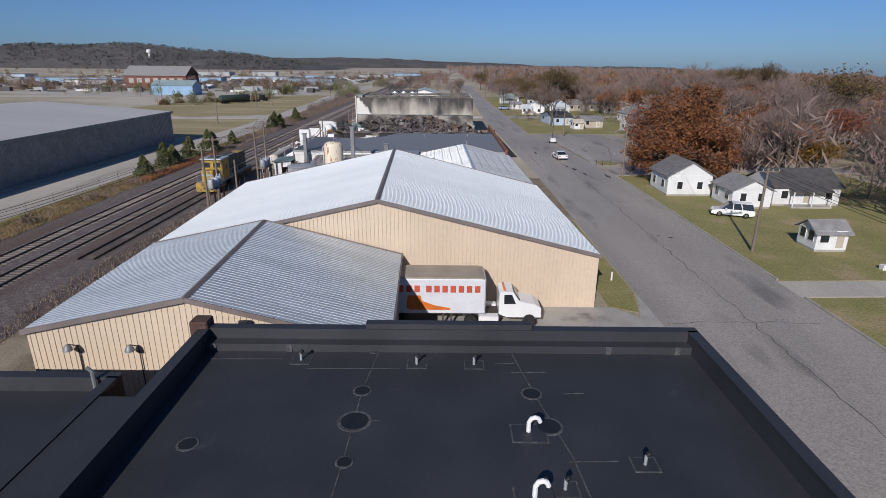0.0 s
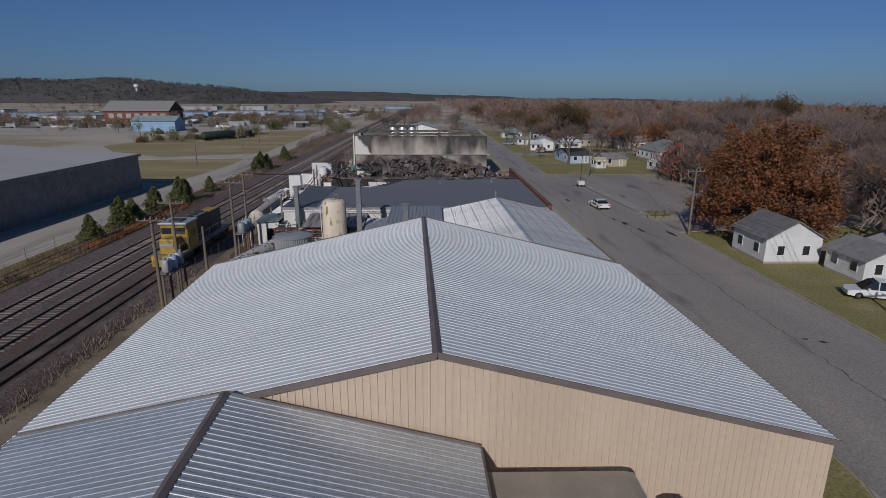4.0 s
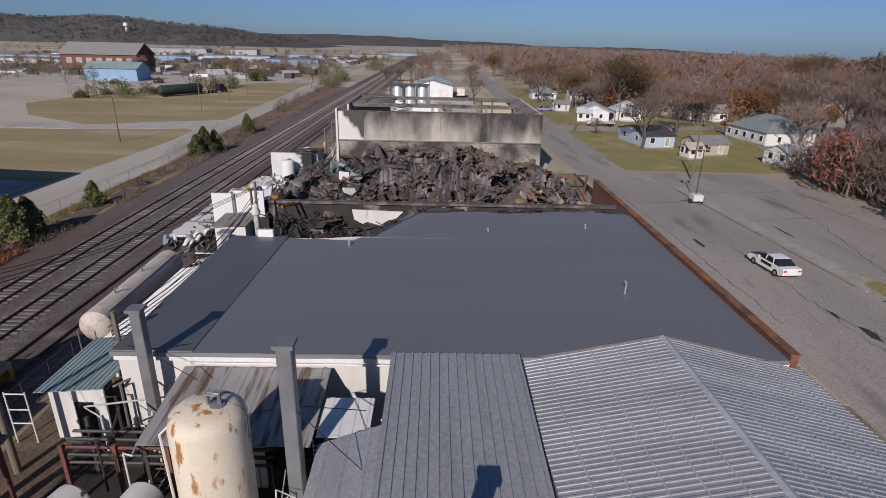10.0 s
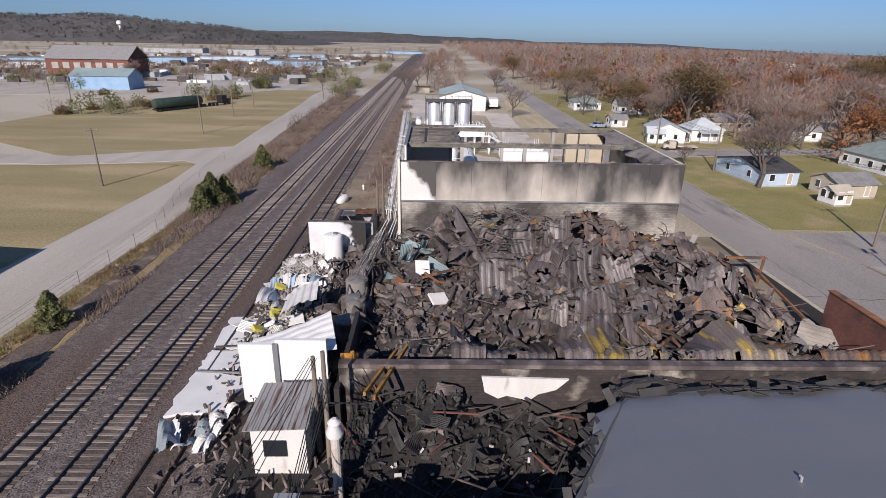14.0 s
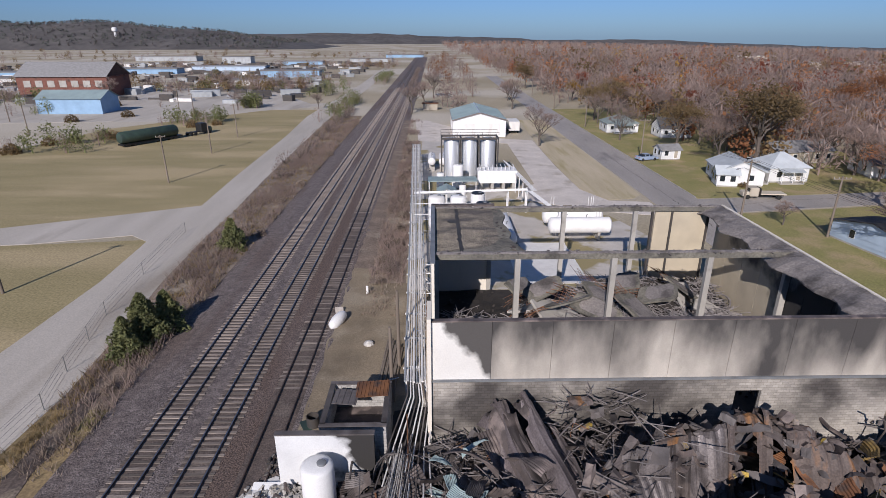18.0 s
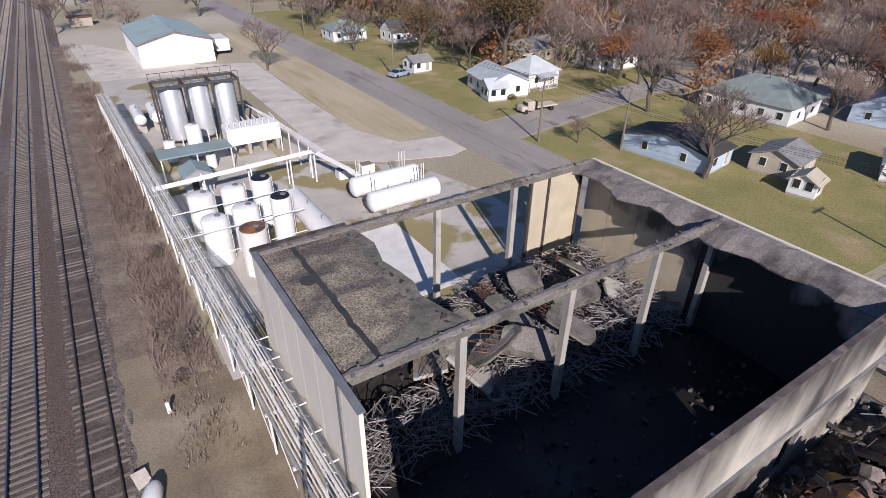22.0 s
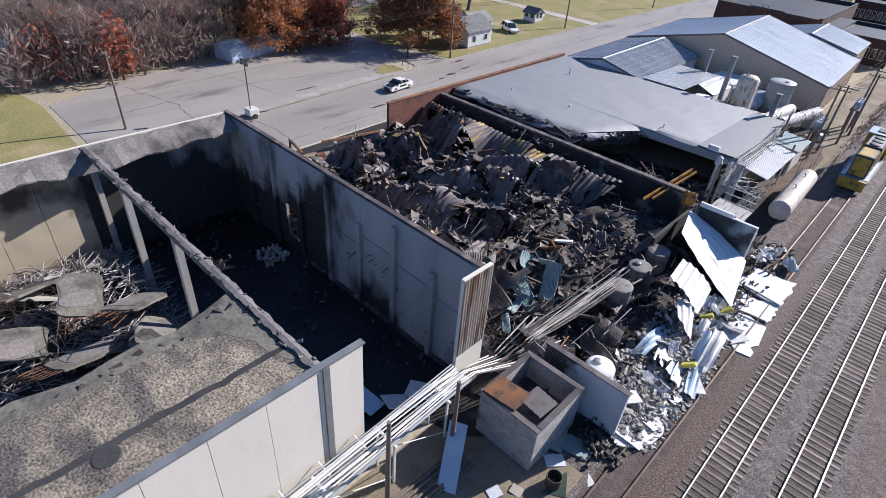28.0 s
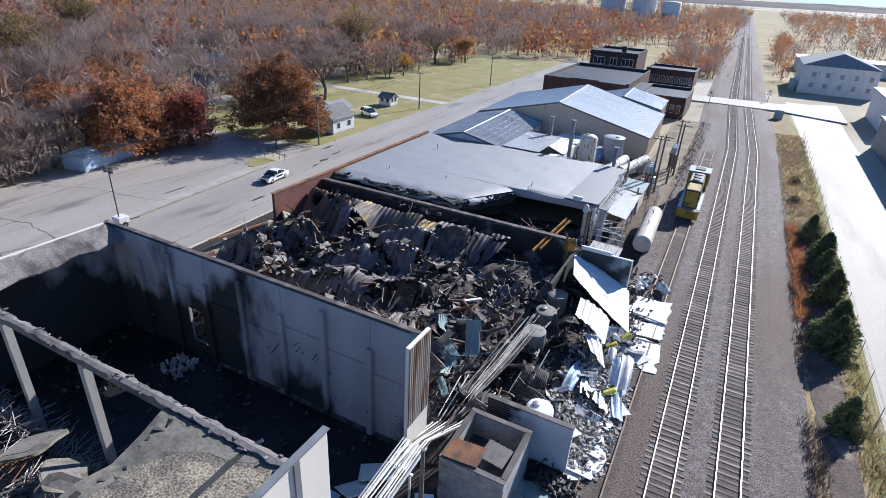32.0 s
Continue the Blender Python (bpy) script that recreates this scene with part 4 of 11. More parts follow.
hill("hill", 2600, 700, 1400, 250, 30, "low wooded skyline", -80)


# ---- the works: sheds and roofs ----
def gable_shed(name, x0, x1, y0, y1, xr, zr, ze_w, ze_e, roof_mat, wall_mat, label, category, pitch=0.3, over=0.15, rib=0.022, wall_pitch=0.3, rib_top=0.35, skew=0.0):
    """A metal shed with its ridge along y; skew: how far its north end stands aside, for each metre of length."""
    ob = thing(name, ((x0 + x1) / 2, (y0 + y1) / 2, 0), label, category)
    top = lambda x: (ze_w + (zr - ze_w) * (x - x0) / (xr - x0) if x < xr else ze_e + (zr - ze_e) * (x1 - x) / (x1 - xr)) - 0.1
    part("wall", Mesh().rib_gable(x0, x1, y0, -1, top, wall_pitch), wall_mat, ob)
    part("wall", Mesh().rib_gable(x0, x1, y1, 1, top, wall_pitch), wall_mat, ob)
    part("wall", Mesh().ribbed((x0, y1 - 0.07, 0), (0, y0 - y1 + 0.14, 0), (0, 0, ze_w - 0.1), wall_pitch, 0.035, 0.06), wall_mat, ob)
    part("wall", Mesh().ribbed((x1, y0 + 0.07, 0), (0, y1 - y0 - 0.14, 0), (0, 0, ze_e - 0.1), wall_pitch, 0.035, 0.06), wall_mat, ob)
    L = y1 - y0 + 2 * over
    part("roof", Mesh().ribbed((x0 - over, y1 + over, ze_w - 0.02), (0, -L, 0), (xr - x0 + over, 0, zr - ze_w + 0.02), pitch, rib, 0.03, rib_top), roof_mat, ob)
    part("roof", Mesh().ribbed((x1 + over, y0 - over, ze_e - 0.02), (0, L, 0), (xr - x1 - over, 0, zr - ze_e + 0.02), pitch, rib, 0.03, rib_top), roof_mat, ob)
    part("ridge_cap", Mesh().prism([(xr - 0.2, zr - 0.02), (xr, zr + 0.08), (xr + 0.2, zr - 0.02)], y0 - over - 0.02, y1 + over + 0.02), M_trim if wall_mat is M_beige else M_galv, ob, "folded metal ridge cap")
    for ya in (y0 - over - 0.04, y1 + over + 0.04):
        part("gable_trim", Mesh().beam((x0 - over, ya, ze_w - 0.08), (xr, ya, zr - 0.08), 0.06, 0.28), M_trim, ob)
        part("gable_trim", Mesh().beam((xr, ya, zr - 0.08), (x1 + over, ya, ze_e - 0.08), 0.06, 0.28), M_trim, ob)
    for xa in (x0 - over - 0.05, x1 + over + 0.05):
        ze = ze_w if xa < xr else ze_e
        part("gutter", Mesh().box(xa - 0.05, xa + 0.05, y0 - over, y1 + over, ze - 0.18, ze - 0.06), M_trim, ob)
    if skew:
        for c in ob.children:
            for v in c.data.vertices:
                v.co.x += skew * (v.co.y + (y1 - y0) / 2)
    return ob


warehouse = gable_shed("warehouse", -22.1, 12.2, 38.9, 63.8, -4.5, 8.5, 4.4, 4.35, M_roof_white, M_beige, "beige ribbed metal warehouse with a pale metal gable roof", "warehouse", 0.33, rib=0.024, rib_top=0.1, skew=-0.036)
annex = gable_shed("warehouse_annex", -20.75, -2.45, 24.6, 38.5, -12.4, 6.9, 5.05, 4.35, M_galv, M_beige, "beige metal annex with a galvanised gable roof", "shed", 0.3, rib=0.02, rib_top=0.3, skew=-0.032)
for lx in (-18.4, -15.3):
    lamp = thing("wall_lamp", (lx, 24.5, 4.0), "grey gooseneck lamp on the beige wall", "wall lamp", "wall lamps on the annex")
    part("conduit", Mesh().tube((lx + 0.2, 24.5, 0.6), (lx + 0.2, 24.5, 4.2), 0.03), M_dark_steel, lamp)
    part("arm", Mesh().line([(lx + 0.2, 24.5, 4.2), (lx, 24.1, 4.5)], 0.03), M_dark_steel, lamp)
    part("shade", Mesh().spin((lx, 24.05, 4.18), [(0.24, 0), (0.2, 0.16), (0.07, 0.32)], 12), M_steel, lamp, smooth=True)
north_shed = gable_shed("roofed_shed", -2.8, 11.15, 65.3, 87.15, 4.05, 5.95, 4.45, 4.2, M_galv_dull, M_white, "white shed with a shiny corrugated gable roof", "shed", 0.27, rib=0.034, rib_top=0.3, skew=-0.026)
# Lap strips in a paler metal than the roof imitate highlights along the purlins.
for k in range(1, 6):
    for xa, za, xb, zb in ((-2.95, 4.45, 4.05, 5.95), (11.3, 4.2, 4.05, 5.95)):
        f = k / 6
        xs_, zs_ = xa + (xb - xa) * f, za + (zb - za) * f + 0.03
        part("lap_strip", Mesh().beam((xs_, 65.3, zs_), (xs_ - 0.026 * 21.8, 87.1, zs_), 0.06, 0.014), M_galv, north_shed, "lap strip along a purlin, paler to imitate its glint")

awning = thing("lean_to", (-11.5, 23.6, 0), "small lean-to with a pale corrugated roof", "lean-to")
part("roof", Mesh().ribbed((-12.6, 22.2, 2.5), (0, 2.25, 0), (2.5, 0, 0.7), 0.2), M_roof_white, awning)
part("wall", Mesh().box(-12.5, -10.2, 22.3, 24.5, 0, 2.4), M_beige, awning)

# brick building under the start of the flight
def flat_roof_building(name, x0, x1, y0, y1, zr, par, wall_mat, roof_mat, label, pt=0.35):
    ob = thing(name, ((x0 + x1) / 2, (y0 + y1) / 2, 0), label, "building")
    for a in ((x0, x1, y0, y0 + pt), (x0, x1, y1 - pt, y1), (x0, x0 + pt, y0 + pt, y1 - pt), (x1 - pt, x1, y0 + pt, y1 - pt)):
        part("wall", Mesh().box(*a, 0, zr + par), wall_mat, ob)
        part("coping", Mesh().box(a[0] - 0.06, a[1] + 0.06, a[2] - 0.06, a[3] + 0.06, zr + par + 0.002, zr + par + 0.1), roof_mat, ob)
    part("roof", Mesh().box(x0 + pt, x1 - pt, y0 + pt, y1 - pt, zr - 0.3, zr), roof_mat, ob)
    for a in ((x0 + pt, x1 - pt, y0 + pt, y0 + pt + 0.03), (x0 + pt, x1 - pt, y1 - pt - 0.03, y1 - pt), (x0 + pt, x0 + pt + 0.03, y0 + pt + 0.04, y1 - pt - 0.04), (x1 - pt - 0.03, x1 - pt, y0 + pt + 0.04, y1 - pt - 0.04)):
        part("flashing", Mesh().box(*a, zr + 0.002, zr + par), roof_mat, ob)
    return ob


brick_low = flat_roof_building("brick_building", -10.3, 11.6, -13, 21.8, 6.0, 0.75, M_brick_dark, M_black_roof, "single-storey dark brick building with a black flat roof")
part("parapet_step", Mesh().box(-3.0, 4.3, 21.42, 21.84, 6.86, 7.1), M_black_roof, brick_low)
part("roof_upstand", Mesh().box(-9.95, 11.25, 20.9, 21.4, 6.0, 6.35), M_black_roof, brick_low)
pier = Mesh().chamfer(-10.75, -9.95, 21.3, 22.1, 0, 7.15, 0.06)
part("corner_pier", pier, M_brick_dark, brick_low)
for x in (-9.6, -6.3, 7.6, 10.6):
    part("upstand_lap", Mesh().box(x - 0.12, x + 0.12, 20.86, 20.9, 6.0, 6.36), M_felt_edge, brick_low, "felt lap on the parapet upstand")
lines_ = Mesh()
for pts in ([(-2.4, 20.8), (-2.7, 17.9), (-2.75, 13.9), (-3.0, 8.0), (-3.2, -11)], [(3.4, 20.8), (3.9, 17.8), (4.6, 14.2), (5.0, 9.0), (5.4, -11)]):
    for (xa, ya), (xb, yb) in zip(pts, pts[1:]):
        lines_.beam((xa, ya, 6.006), (xb, yb, 6.006), 0.05, 0.014)
for xa, xb, y in ((-9.6, -6.4, 20.2), (-5.2, -1.4, 19.5), (2.6, 3.4, 20.0), (3.2, 4.6, 19.3), (4.4, 6.0, 14.0), (-3.2, -1.8, 16.0), (5.0, 5.8, 17.8), (-9.6, 10.9, 9.6)):
    lines_.beam((xa, y, 6.012), (xb, y + 0.05, 6.012), 0.045, 0.012)
part("seam", lines_, M_felt_edge, brick_low, "worn pale seams of the roofing felt")
for x, y, r in ((-2.7, 16.0, 0.5), (4.1, 15.8, 0.42), (-2.7, 17.9, 0.3), (3.8, 17.8, 0.34), (-2.7, 13.9, 0.24), (-8.0, 14.7, 0.3), (2.9, 11.6, 0.4), (-2.6, 21.0, 0.2)):
    part("roof_drain", Mesh().spin((x, y, 6.004), [(r * 1.25, 0), (r * 1.22, 0.012), (r * 1.02, 0.014)], 12), M_felt_edge, brick_low, "pale dried rim of a puddle")
    part("roof_drain", Mesh().spin((x, y, 6.016), [(r, 0), (r * 0.96, 0.01), (0.1, 0.012)], 14), M_black, brick_low, "dark patched roof drain")


def felt_patch(x, y, w, d):
    """A square of felt welded round a pipe, its edge worn pale."""
    part("felt_patch", Mesh().box(x - w, x + w, y - d, y + d, 6.002, 6.016), M_felt_edge, brick_low, "worn pale edge of a felt patch")
    part("felt_patch", Mesh().box(x - w + 0.05, x + w - 0.05, y - d + 0.05, y + d - 0.05, 6.017, 6.024), M_black_roof, brick_low)


for x, y in ((3.35, 15.5), (3.1, 12.5)):
    p = Mesh().line([(x, y, 6), (x, y, 6.4), (x + 0.08, y, 6.54), (x + 0.2, y, 6.58), (x + 0.32, y, 6.54), (x + 0.38, y, 6.4)], 0.08, 8)
    part("vent_pipe", p, M_white_clean, brick_low, "white gooseneck vent pipe", True)
    felt_patch(x, y - 0.1, 0.62, 0.5)
for x, y in ((-5.6, 20.15), (-0.7, 19.9), (1.7, 19.9), (6.8, 13.9), (4.05, 12.8)):
    part("vent_pipe", Mesh().tube((x, y, 6), (x, y, 6.4), 0.055), M_tank_grey, brick_low)
    part("vent_hood", Mesh().tube((x, y, 6.36), (x + 0.1, y, 6.46), 0.075), M_black, brick_low)
    felt_patch(x, y, 0.42, 0.36)
brick_side = flat_roof_building("brick_building", -24.5, -13.4, 2, 20.2, 4.6, 0.6, M_brick_dark, M_black_roof, "low brick building with a black flat roof")
for i in range(7):
    x = -23.6 + i * 1.45
    w = part("window", Mesh().box(x, x + 0.95, 20.2, 20.27, 1.4, 3.4), M_white_clean, brick_side)
    part("pane", Mesh().box(x + 0.08, x + 0.87, 20.27, 20.3, 1.5, 3.3), M_glass, w)
part("vent_pipe", Mesh().line([(-14.2, 19.6, 4.6), (-14.2, 19.6, 5.7), (-14.4, 19.6, 5.9)], 0.08), M_steel, brick_side)
brick_south = flat_roof_building("brick_building", -21.6, -6.4, -46, -31, 4.7, 0.6, M_brick_dark, M_black_roof, "low brick building with a row of white windows")
for i in range(10):
    x = -21.1 + i * 1.42
    w = part("window", Mesh().box(x, x + 1.0, -31.0, -30.93, 1.3, 3.5), M_white_clean, brick_south)
    part("pane", Mesh().box(x + 0.1, x + 0.9, -30.93, -30.9, 1.4, 3.4), M_glass, w)
part("coping_cap", Mesh().box(-21.8, -6.2, -31.3, -30.9, 5.42, 5.55), M_black, brick_south)
link_roof = structure("link_roof", Mesh().box(-13.4, -10.3, 2, 18.5, 5.0, 5.25), M_black_roof, "narrow black flat roof between two brick buildings", "roof")
brick_tall = flat_roof_building("brick_building", -4.6, 10.2, -38, -20.2, 9.6, 0.6, M_brick_dark, M_black_roof, "two-storey dark brick building with white window frames")
for row, z in enumerate((2.0, 6.2)):
    for x, wd, n_p in ((-3.6, 3.6, 3), (1.5, 2.2, 2), (5.4, 3.6, 3)):
        w = part("window", Mesh().box(x, x + wd, -20.2, -20.12, z, z + 2.3), M_white_clean, brick_tall)
        for k in range(n_p):
            part("pane", Mesh().box(x + 0.12 + k * (wd - 0.1) / n_p, x + (k + 1) * (wd - 0.1) / n_p, -20.12, -20.08, z + 0.15, z + 2.15), M_glass, w)
part("cornice", Mesh().box(-4.9, 10.5, -20.2, -19.9, 9.2, 9.7), M_brick_dark, brick_tall)
part("chimney", Mesh().box(0.2, 1.6, -27, -26, 9.6, 11.6), M_brick_dark, brick_tall)
part("chimney_cap", Mesh().box(0.1, 1.7, -27.1, -25.9, 11.602, 11.75), M_concrete, brick_tall)

def heap_mesh_strip(x0, x1, y0, y1):
    """An uneven ledge of rubble, low in the middle."""
    nx, ny = round((x1 - x0) / 0.3), 9
    vs = [(x0 + (x1 - x0) * i / nx, y0 + (y1 - y0) * j / ny, 3.7 + 0.35 * noise.noise(Vector((i * 0.23, j * 0.4, 5))) + 0.2 * noise.noise(Vector((i * 0.9, j * 0.9, 2)))) for j in range(ny + 1) for i in range(nx + 1)]
    vs += [(x, y, z - 0.6) for x, y, z in vs]
    k = (nx + 1) * (ny + 1)
    fs = []
    for j in range(ny):
        for i in range(nx):
            q = (j * (nx + 1) + i, j * (nx + 1) + i + 1, (j + 1) * (nx + 1) + i + 1, (j + 1) * (nx + 1) + i)
            fs += [q, tuple(k + v for v in reversed(q))]
    return Mesh().faces(vs, fs)


# dark flat roof building, its north-west corner burnt away
dark = thing("factory_hall", (-6.5, 101, 0), "white-walled factory hall with a dark flat roof, partly burnt away", "factory building")
part("wall", Mesh().box(-23.4, 10.1, 87.5, 87.85, 0, 4.45), M_white, dark)
part("wall", Mesh().box(-23.4, -23.05, 87.85, 105, 0, 4.35), M_white, dark)
part("fascia", Mesh().box(-23.5, 10.1, 87.3, 87.5, 4.2, 4.5), M_white_clean, dark)
part("gutter_pipe", Mesh().line([(-20, 87.25, 4.1), (10, 87.25, 4.1)], 0.06), M_white_clean, dark)
tear_ = [(104.5, -23.6), (104.7, -13.8), (106.2, -12.6), (108.6, -11.6), (111.2, -10.6), (112.6, -9.0), (113.6, -8.4)]


def roof_west(y):
    """West edge of what is left of the roof at that y."""
    if y < 104.5:
        return -23.6
    for (ya, xa), (yb, xb) in zip(tear_, tear_[1:]):
        if y <= yb:
            return xa + (xb - xa) * (y - ya) / (yb - ya)
    return -8.4


def dark_z(x, y):
    """Height of the membrane: flat, slack towards the burnt edges."""
    d = max(0.0, 1 - (113.5 + 0.6 * noise.noise(Vector((x * 0.3, 2, 7))) - y) / 2.6) if x > -14 else max(0.0, 1 - (104.9 - y) / 1.5)
    e = max(0.0, 1 - (x - roof_west(y)) / 2.4) if y > 104.4 else 0.0
    return 4.72 + 0.035 * noise.noise(Vector((x * 0.22, y * 0.3, 3))) + 0.02 * noise.noise(Vector((x * 0.9, y * 0.5, 8))) - (0.6 * d * d + 0.7 * e * e) * (0.75 + 0.6 * noise.noise(Vector((x * 0.5, y * 0.5, 1))))


ys_ = [87.2 + 17.28 * i / 30 for i in range(31)] + [104.52 + 0.18 * i / 2 for i in range(2)] + [104.7 + 8.9 * i / 34 for i in range(1, 35)]
top_ = []
for y in ys_:
    xw = roof_west(y)
    for i in range(61):
        x = xw + (10.0 - xw) * i / 60
        yy = y + (0.35 * noise.noise(Vector((x * 0.6, 4, 2))) * max(0.0, (y - 111) / 2.6))
        top_.append((x, yy, dark_z(x, y)))
n_r, m_r = len(ys_), len(top_)
fs = []
for j in range(n_r - 1):
    for i in range(60):
        q = (j * 61 + i, j * 61 + i + 1, (j + 1) * 61 + i + 1, (j + 1) * 61 + i)
        fs += [q, tuple(m_r + v for v in reversed(q))]
    fs += [(j * 61, (j + 1) * 61, m_r + (j + 1) * 61, m_r + j * 61), (j * 61 + 60, m_r + j * 61 + 60, m_r + (j + 1) * 61 + 60, (j + 1) * 61 + 60)]
for i in range(60):
    fs += [(i, m_r + i, m_r + i + 1, i + 1), ((n_r - 1) * 61 + i, (n_r - 1) * 61 + i + 1, m_r + (n_r - 1) * 61 + i + 1, m_r + (n_r - 1) * 61 + i)]
part("roof", Mesh().faces(top_ + [(x, y, z - 0.24) for x, y, z in top_], fs), M_dark_roof, dark, "dark membrane roof torn open at one corner")
part("roof_strip", Mesh().slab([(-23.55, 87.3), (-19.6, 87.3), (-19.2, 104.3), (-23.55, 104.3)], 4.7, 4.768), M_roof_strip, dark, "darker membrane strip along one side")
curl = Mesh()
for i in range(70):
    x = -9 + 18.6 * i / 69 + rnd(-0.2, 0.2)
    w = rnd(0.3, 1.1)
    curl.put(pose(x, 113.2 + rnd(-0.5, 0.5), 4.45 + rnd(-0.25, 0.22), rnd(-35, 35), rnd(-20, 20), rnd(-20, 20)), Mesh().box(-w, w, -rnd(0.1, 0.3), rnd(0.1, 0.3), -0.015, 0.015))
for i in range(40):
    y = 104.6 + rnd(0, 8.4)
    w = rnd(0.2, 0.7)
    curl.put(pose(roof_west(y) + rnd(-0.3, 0.3), y, 4.2 + rnd(-0.35, 0.3), rnd(-40, 40), rnd(-50, 20), rnd(0, 180)), Mesh().box(-w, w, -0.2, 0.2, -0.015, 0.015))
tagged(part("torn_felt", curl, M_tar, dark), "strips of torn black felt along the burnt edge", kind="stuff")
part("ragged_ledge", heap_mesh_strip(-8.6, 10.0, 113.0, 115.3), M_rubble, dark, "charred ledge strewn with broken brick")
for x, y, h in ((4.2, 94.9, 0.75), (4.9, 107.6, 0.35), (-3.4, 106.4, 0.25), (-14.2, 102.6, 0.4)):
    part("vent_pipe", Mesh().line([(x, y, 4.7), (x, y, 4.7 + h), (x - 0.12, y, 4.8 + h)], 0.06), M_tank_grey, dark)
part("parapet", Mesh().box(10.1, 10.5, 87.3, 124.5, 0, 4.95), M_brick, dark, "red brick street wall with a low parapet")
part("coping", Mesh().box(10.04, 10.56, 87.25, 124.6, 4.952, 5.03), M_rust, dark, "red metal coping")
white_box = thing("roof_box", (-20.9, 104.6, 4.72), "small white box on the dark roof edge", "roof unit")
part("box", Mesh().chamfer(-21.5, -20.3, 104.1, 104.5, 4.72, 5.3, 0.04), M_white_clean, white_box)

burnt_wall = thing("burnt_wall", (-7, 115.6, 0), "sooty brick cross wall left standing in the ruins", "wall ruin")
wx = -24.0
while wx < 10:
    w_ = rnd(1.4, 2.6)
    part("wall_panel", Mesh().box(wx, min(wx + w_, 10.05), 115.4, 115.8, 0, 4.15 + rnd(-0.04, 0.04)), M_burntwall, burnt_wall)
    wx += w_
part("white_panel", Mesh().prism([(-15.9, 3.75), (-10.9, 3.6), (-11.6, 2.9), (-12.6, 2.6), (-13.1, 2.15), (-14.4, 2.5), (-14.9, 2.3), (-15.7, 2.75)][::-1], 115.24, 115.39), M_white, burnt_wall, "white painted wall seen through the torn roof")
part("steel_lintel", Mesh().box(-24, 10, 115.3, 115.9, 4.25, 4.5), M_char, burnt_wall)

# tall burnt hall
hall = thing("burnt_hall", (-7, 157.5, 0), "tall roofless burnt-out concrete hall with sooty walls", "burnt building")
X0, X1, Y0, Y1, ZT = -22.2, 7.8, 145.4, 170.0, 9.6
xs = [X0 + (X1 - X0) * i / 8 for i in range(9)]
for i, (a, b) in enumerate(zip(xs, xs[1:])):
    part("wall_panel", Mesh().box(a + 0.012, b - 0.012, Y0, Y0 + 0.22, 5.5, ZT), M_soot_edge if i == 0 else M_soot_panel, hall)
    if i == 5:
        part("wall_panel", Mesh().box(a, a + 0.9, Y0 + 0.01, Y0 + 0.24, 0, 5.4), M_blockwall, hall)
        part("wall_panel", Mesh().box(a + 2.6, b, Y0 + 0.01, Y0 + 0.24, 0, 5.4), M_blockwall, hall)
        part("wall_panel", Mesh().box(a + 0.9, a + 2.6, Y0 + 0.01, Y0 + 0.24, 4.4, 5.4), M_blockwall, hall)
        part("wall_panel", Mesh().box(a + 0.9, a + 2.6, Y0 + 0.01, Y0 + 0.24, 0, 1.2), M_blockwall, hall)
    else:
        part("wall_panel", Mesh().box(a, b, Y0 + 0.01, Y0 + 0.24, 0, 5.4), M_blockwall, hall)
    for c0, c1, z0_, z1_ in (((a + 0.02, b - 0.02, 0, ZT - 0.15),) if i != 5 else ((a + 0.02, a + 0.9, 0, ZT - 0.15), (a + 2.6, b - 0.02, 0, ZT - 0.15), (a + 0.9, a + 2.6, 0, 1.2), (a + 0.9, a + 2.6, 4.4, ZT - 0.15))):
        part("inner_lining", Mesh().box(c0, c1, Y0 + 0.25, Y0 + 0.32, z0_, z1_), M_inner, hall)
    if i:
        part("pilaster", Mesh().box(a - 0.2, a + 0.2, Y0 + 0.33, Y0 + 0.62, 0, 7.3 if i % 2 else 8.9), M_inner, hall)
    part("wall_rail", Mesh().box(a + 0.25, b - 0.25, Y0 + 0.325, Y0 + 0.42, 5.2 + 0.5 * (i % 3), 5.34 + 0.5 * (i % 3)), M_inner, hall)
part("ledge", Mesh().box(X0, X1, Y0 - 0.12, Y0 + 0.05, 5.35, 5.5), M_steel, hall)
part("wall_coping", Mesh().box(X0, X1 + 0.05, Y0 - 0.05, Y0 + 0.3, ZT + 0.002, ZT + 0.09), M_char, hall, "charred roof edge")
ys = [145.7, 148.7, 151.8, 154.9, 158, 161, 164, 167, 169.8]
for a, b in zip(ys, ys[1:]):
    part("wall_panel", Mesh().box(X1 - 0.22, X1, a + 0.012, b - 0.012, 0, ZT), M_cream, hall)
    part("inner_lining", Mesh().box(X1 - 0.3, X1 - 0.225, a + 0.02, b - 0.02, 0, ZT - 0.2), M_inner_cream if a > 156.5 else M_inner, hall)
ys = [154.6, 157.2, 159.8, 162.4, 165, 167.5, 170.0]
for a, b in zip(ys, ys[1:]):
    part("wall_panel", Mesh().box(X0, X0 + 0.22, a + 0.012, b - 0.012, 0, ZT + 0.05), M_cream, hall)
part("pilaster", Mesh().box(X0 - 0.1, X0 - 0.002, 156.6, 156.95, 0, ZT), M_steel, hall)
part("wall_panel", Mesh().box(X0 - 0.25, X0 + 0.0, 145.1, 147.6, 0.2, ZT + 0.35), M_cream, hall)
part("rusty_cladding", Mesh().ribbed((X0 - 0.28, 147.6, 4.0), (0, -2.5, 0), (0, 0, 5.9), 0.22, 0.03, 0.02), M_rustclad, hall, "rust streaked upper cladding")
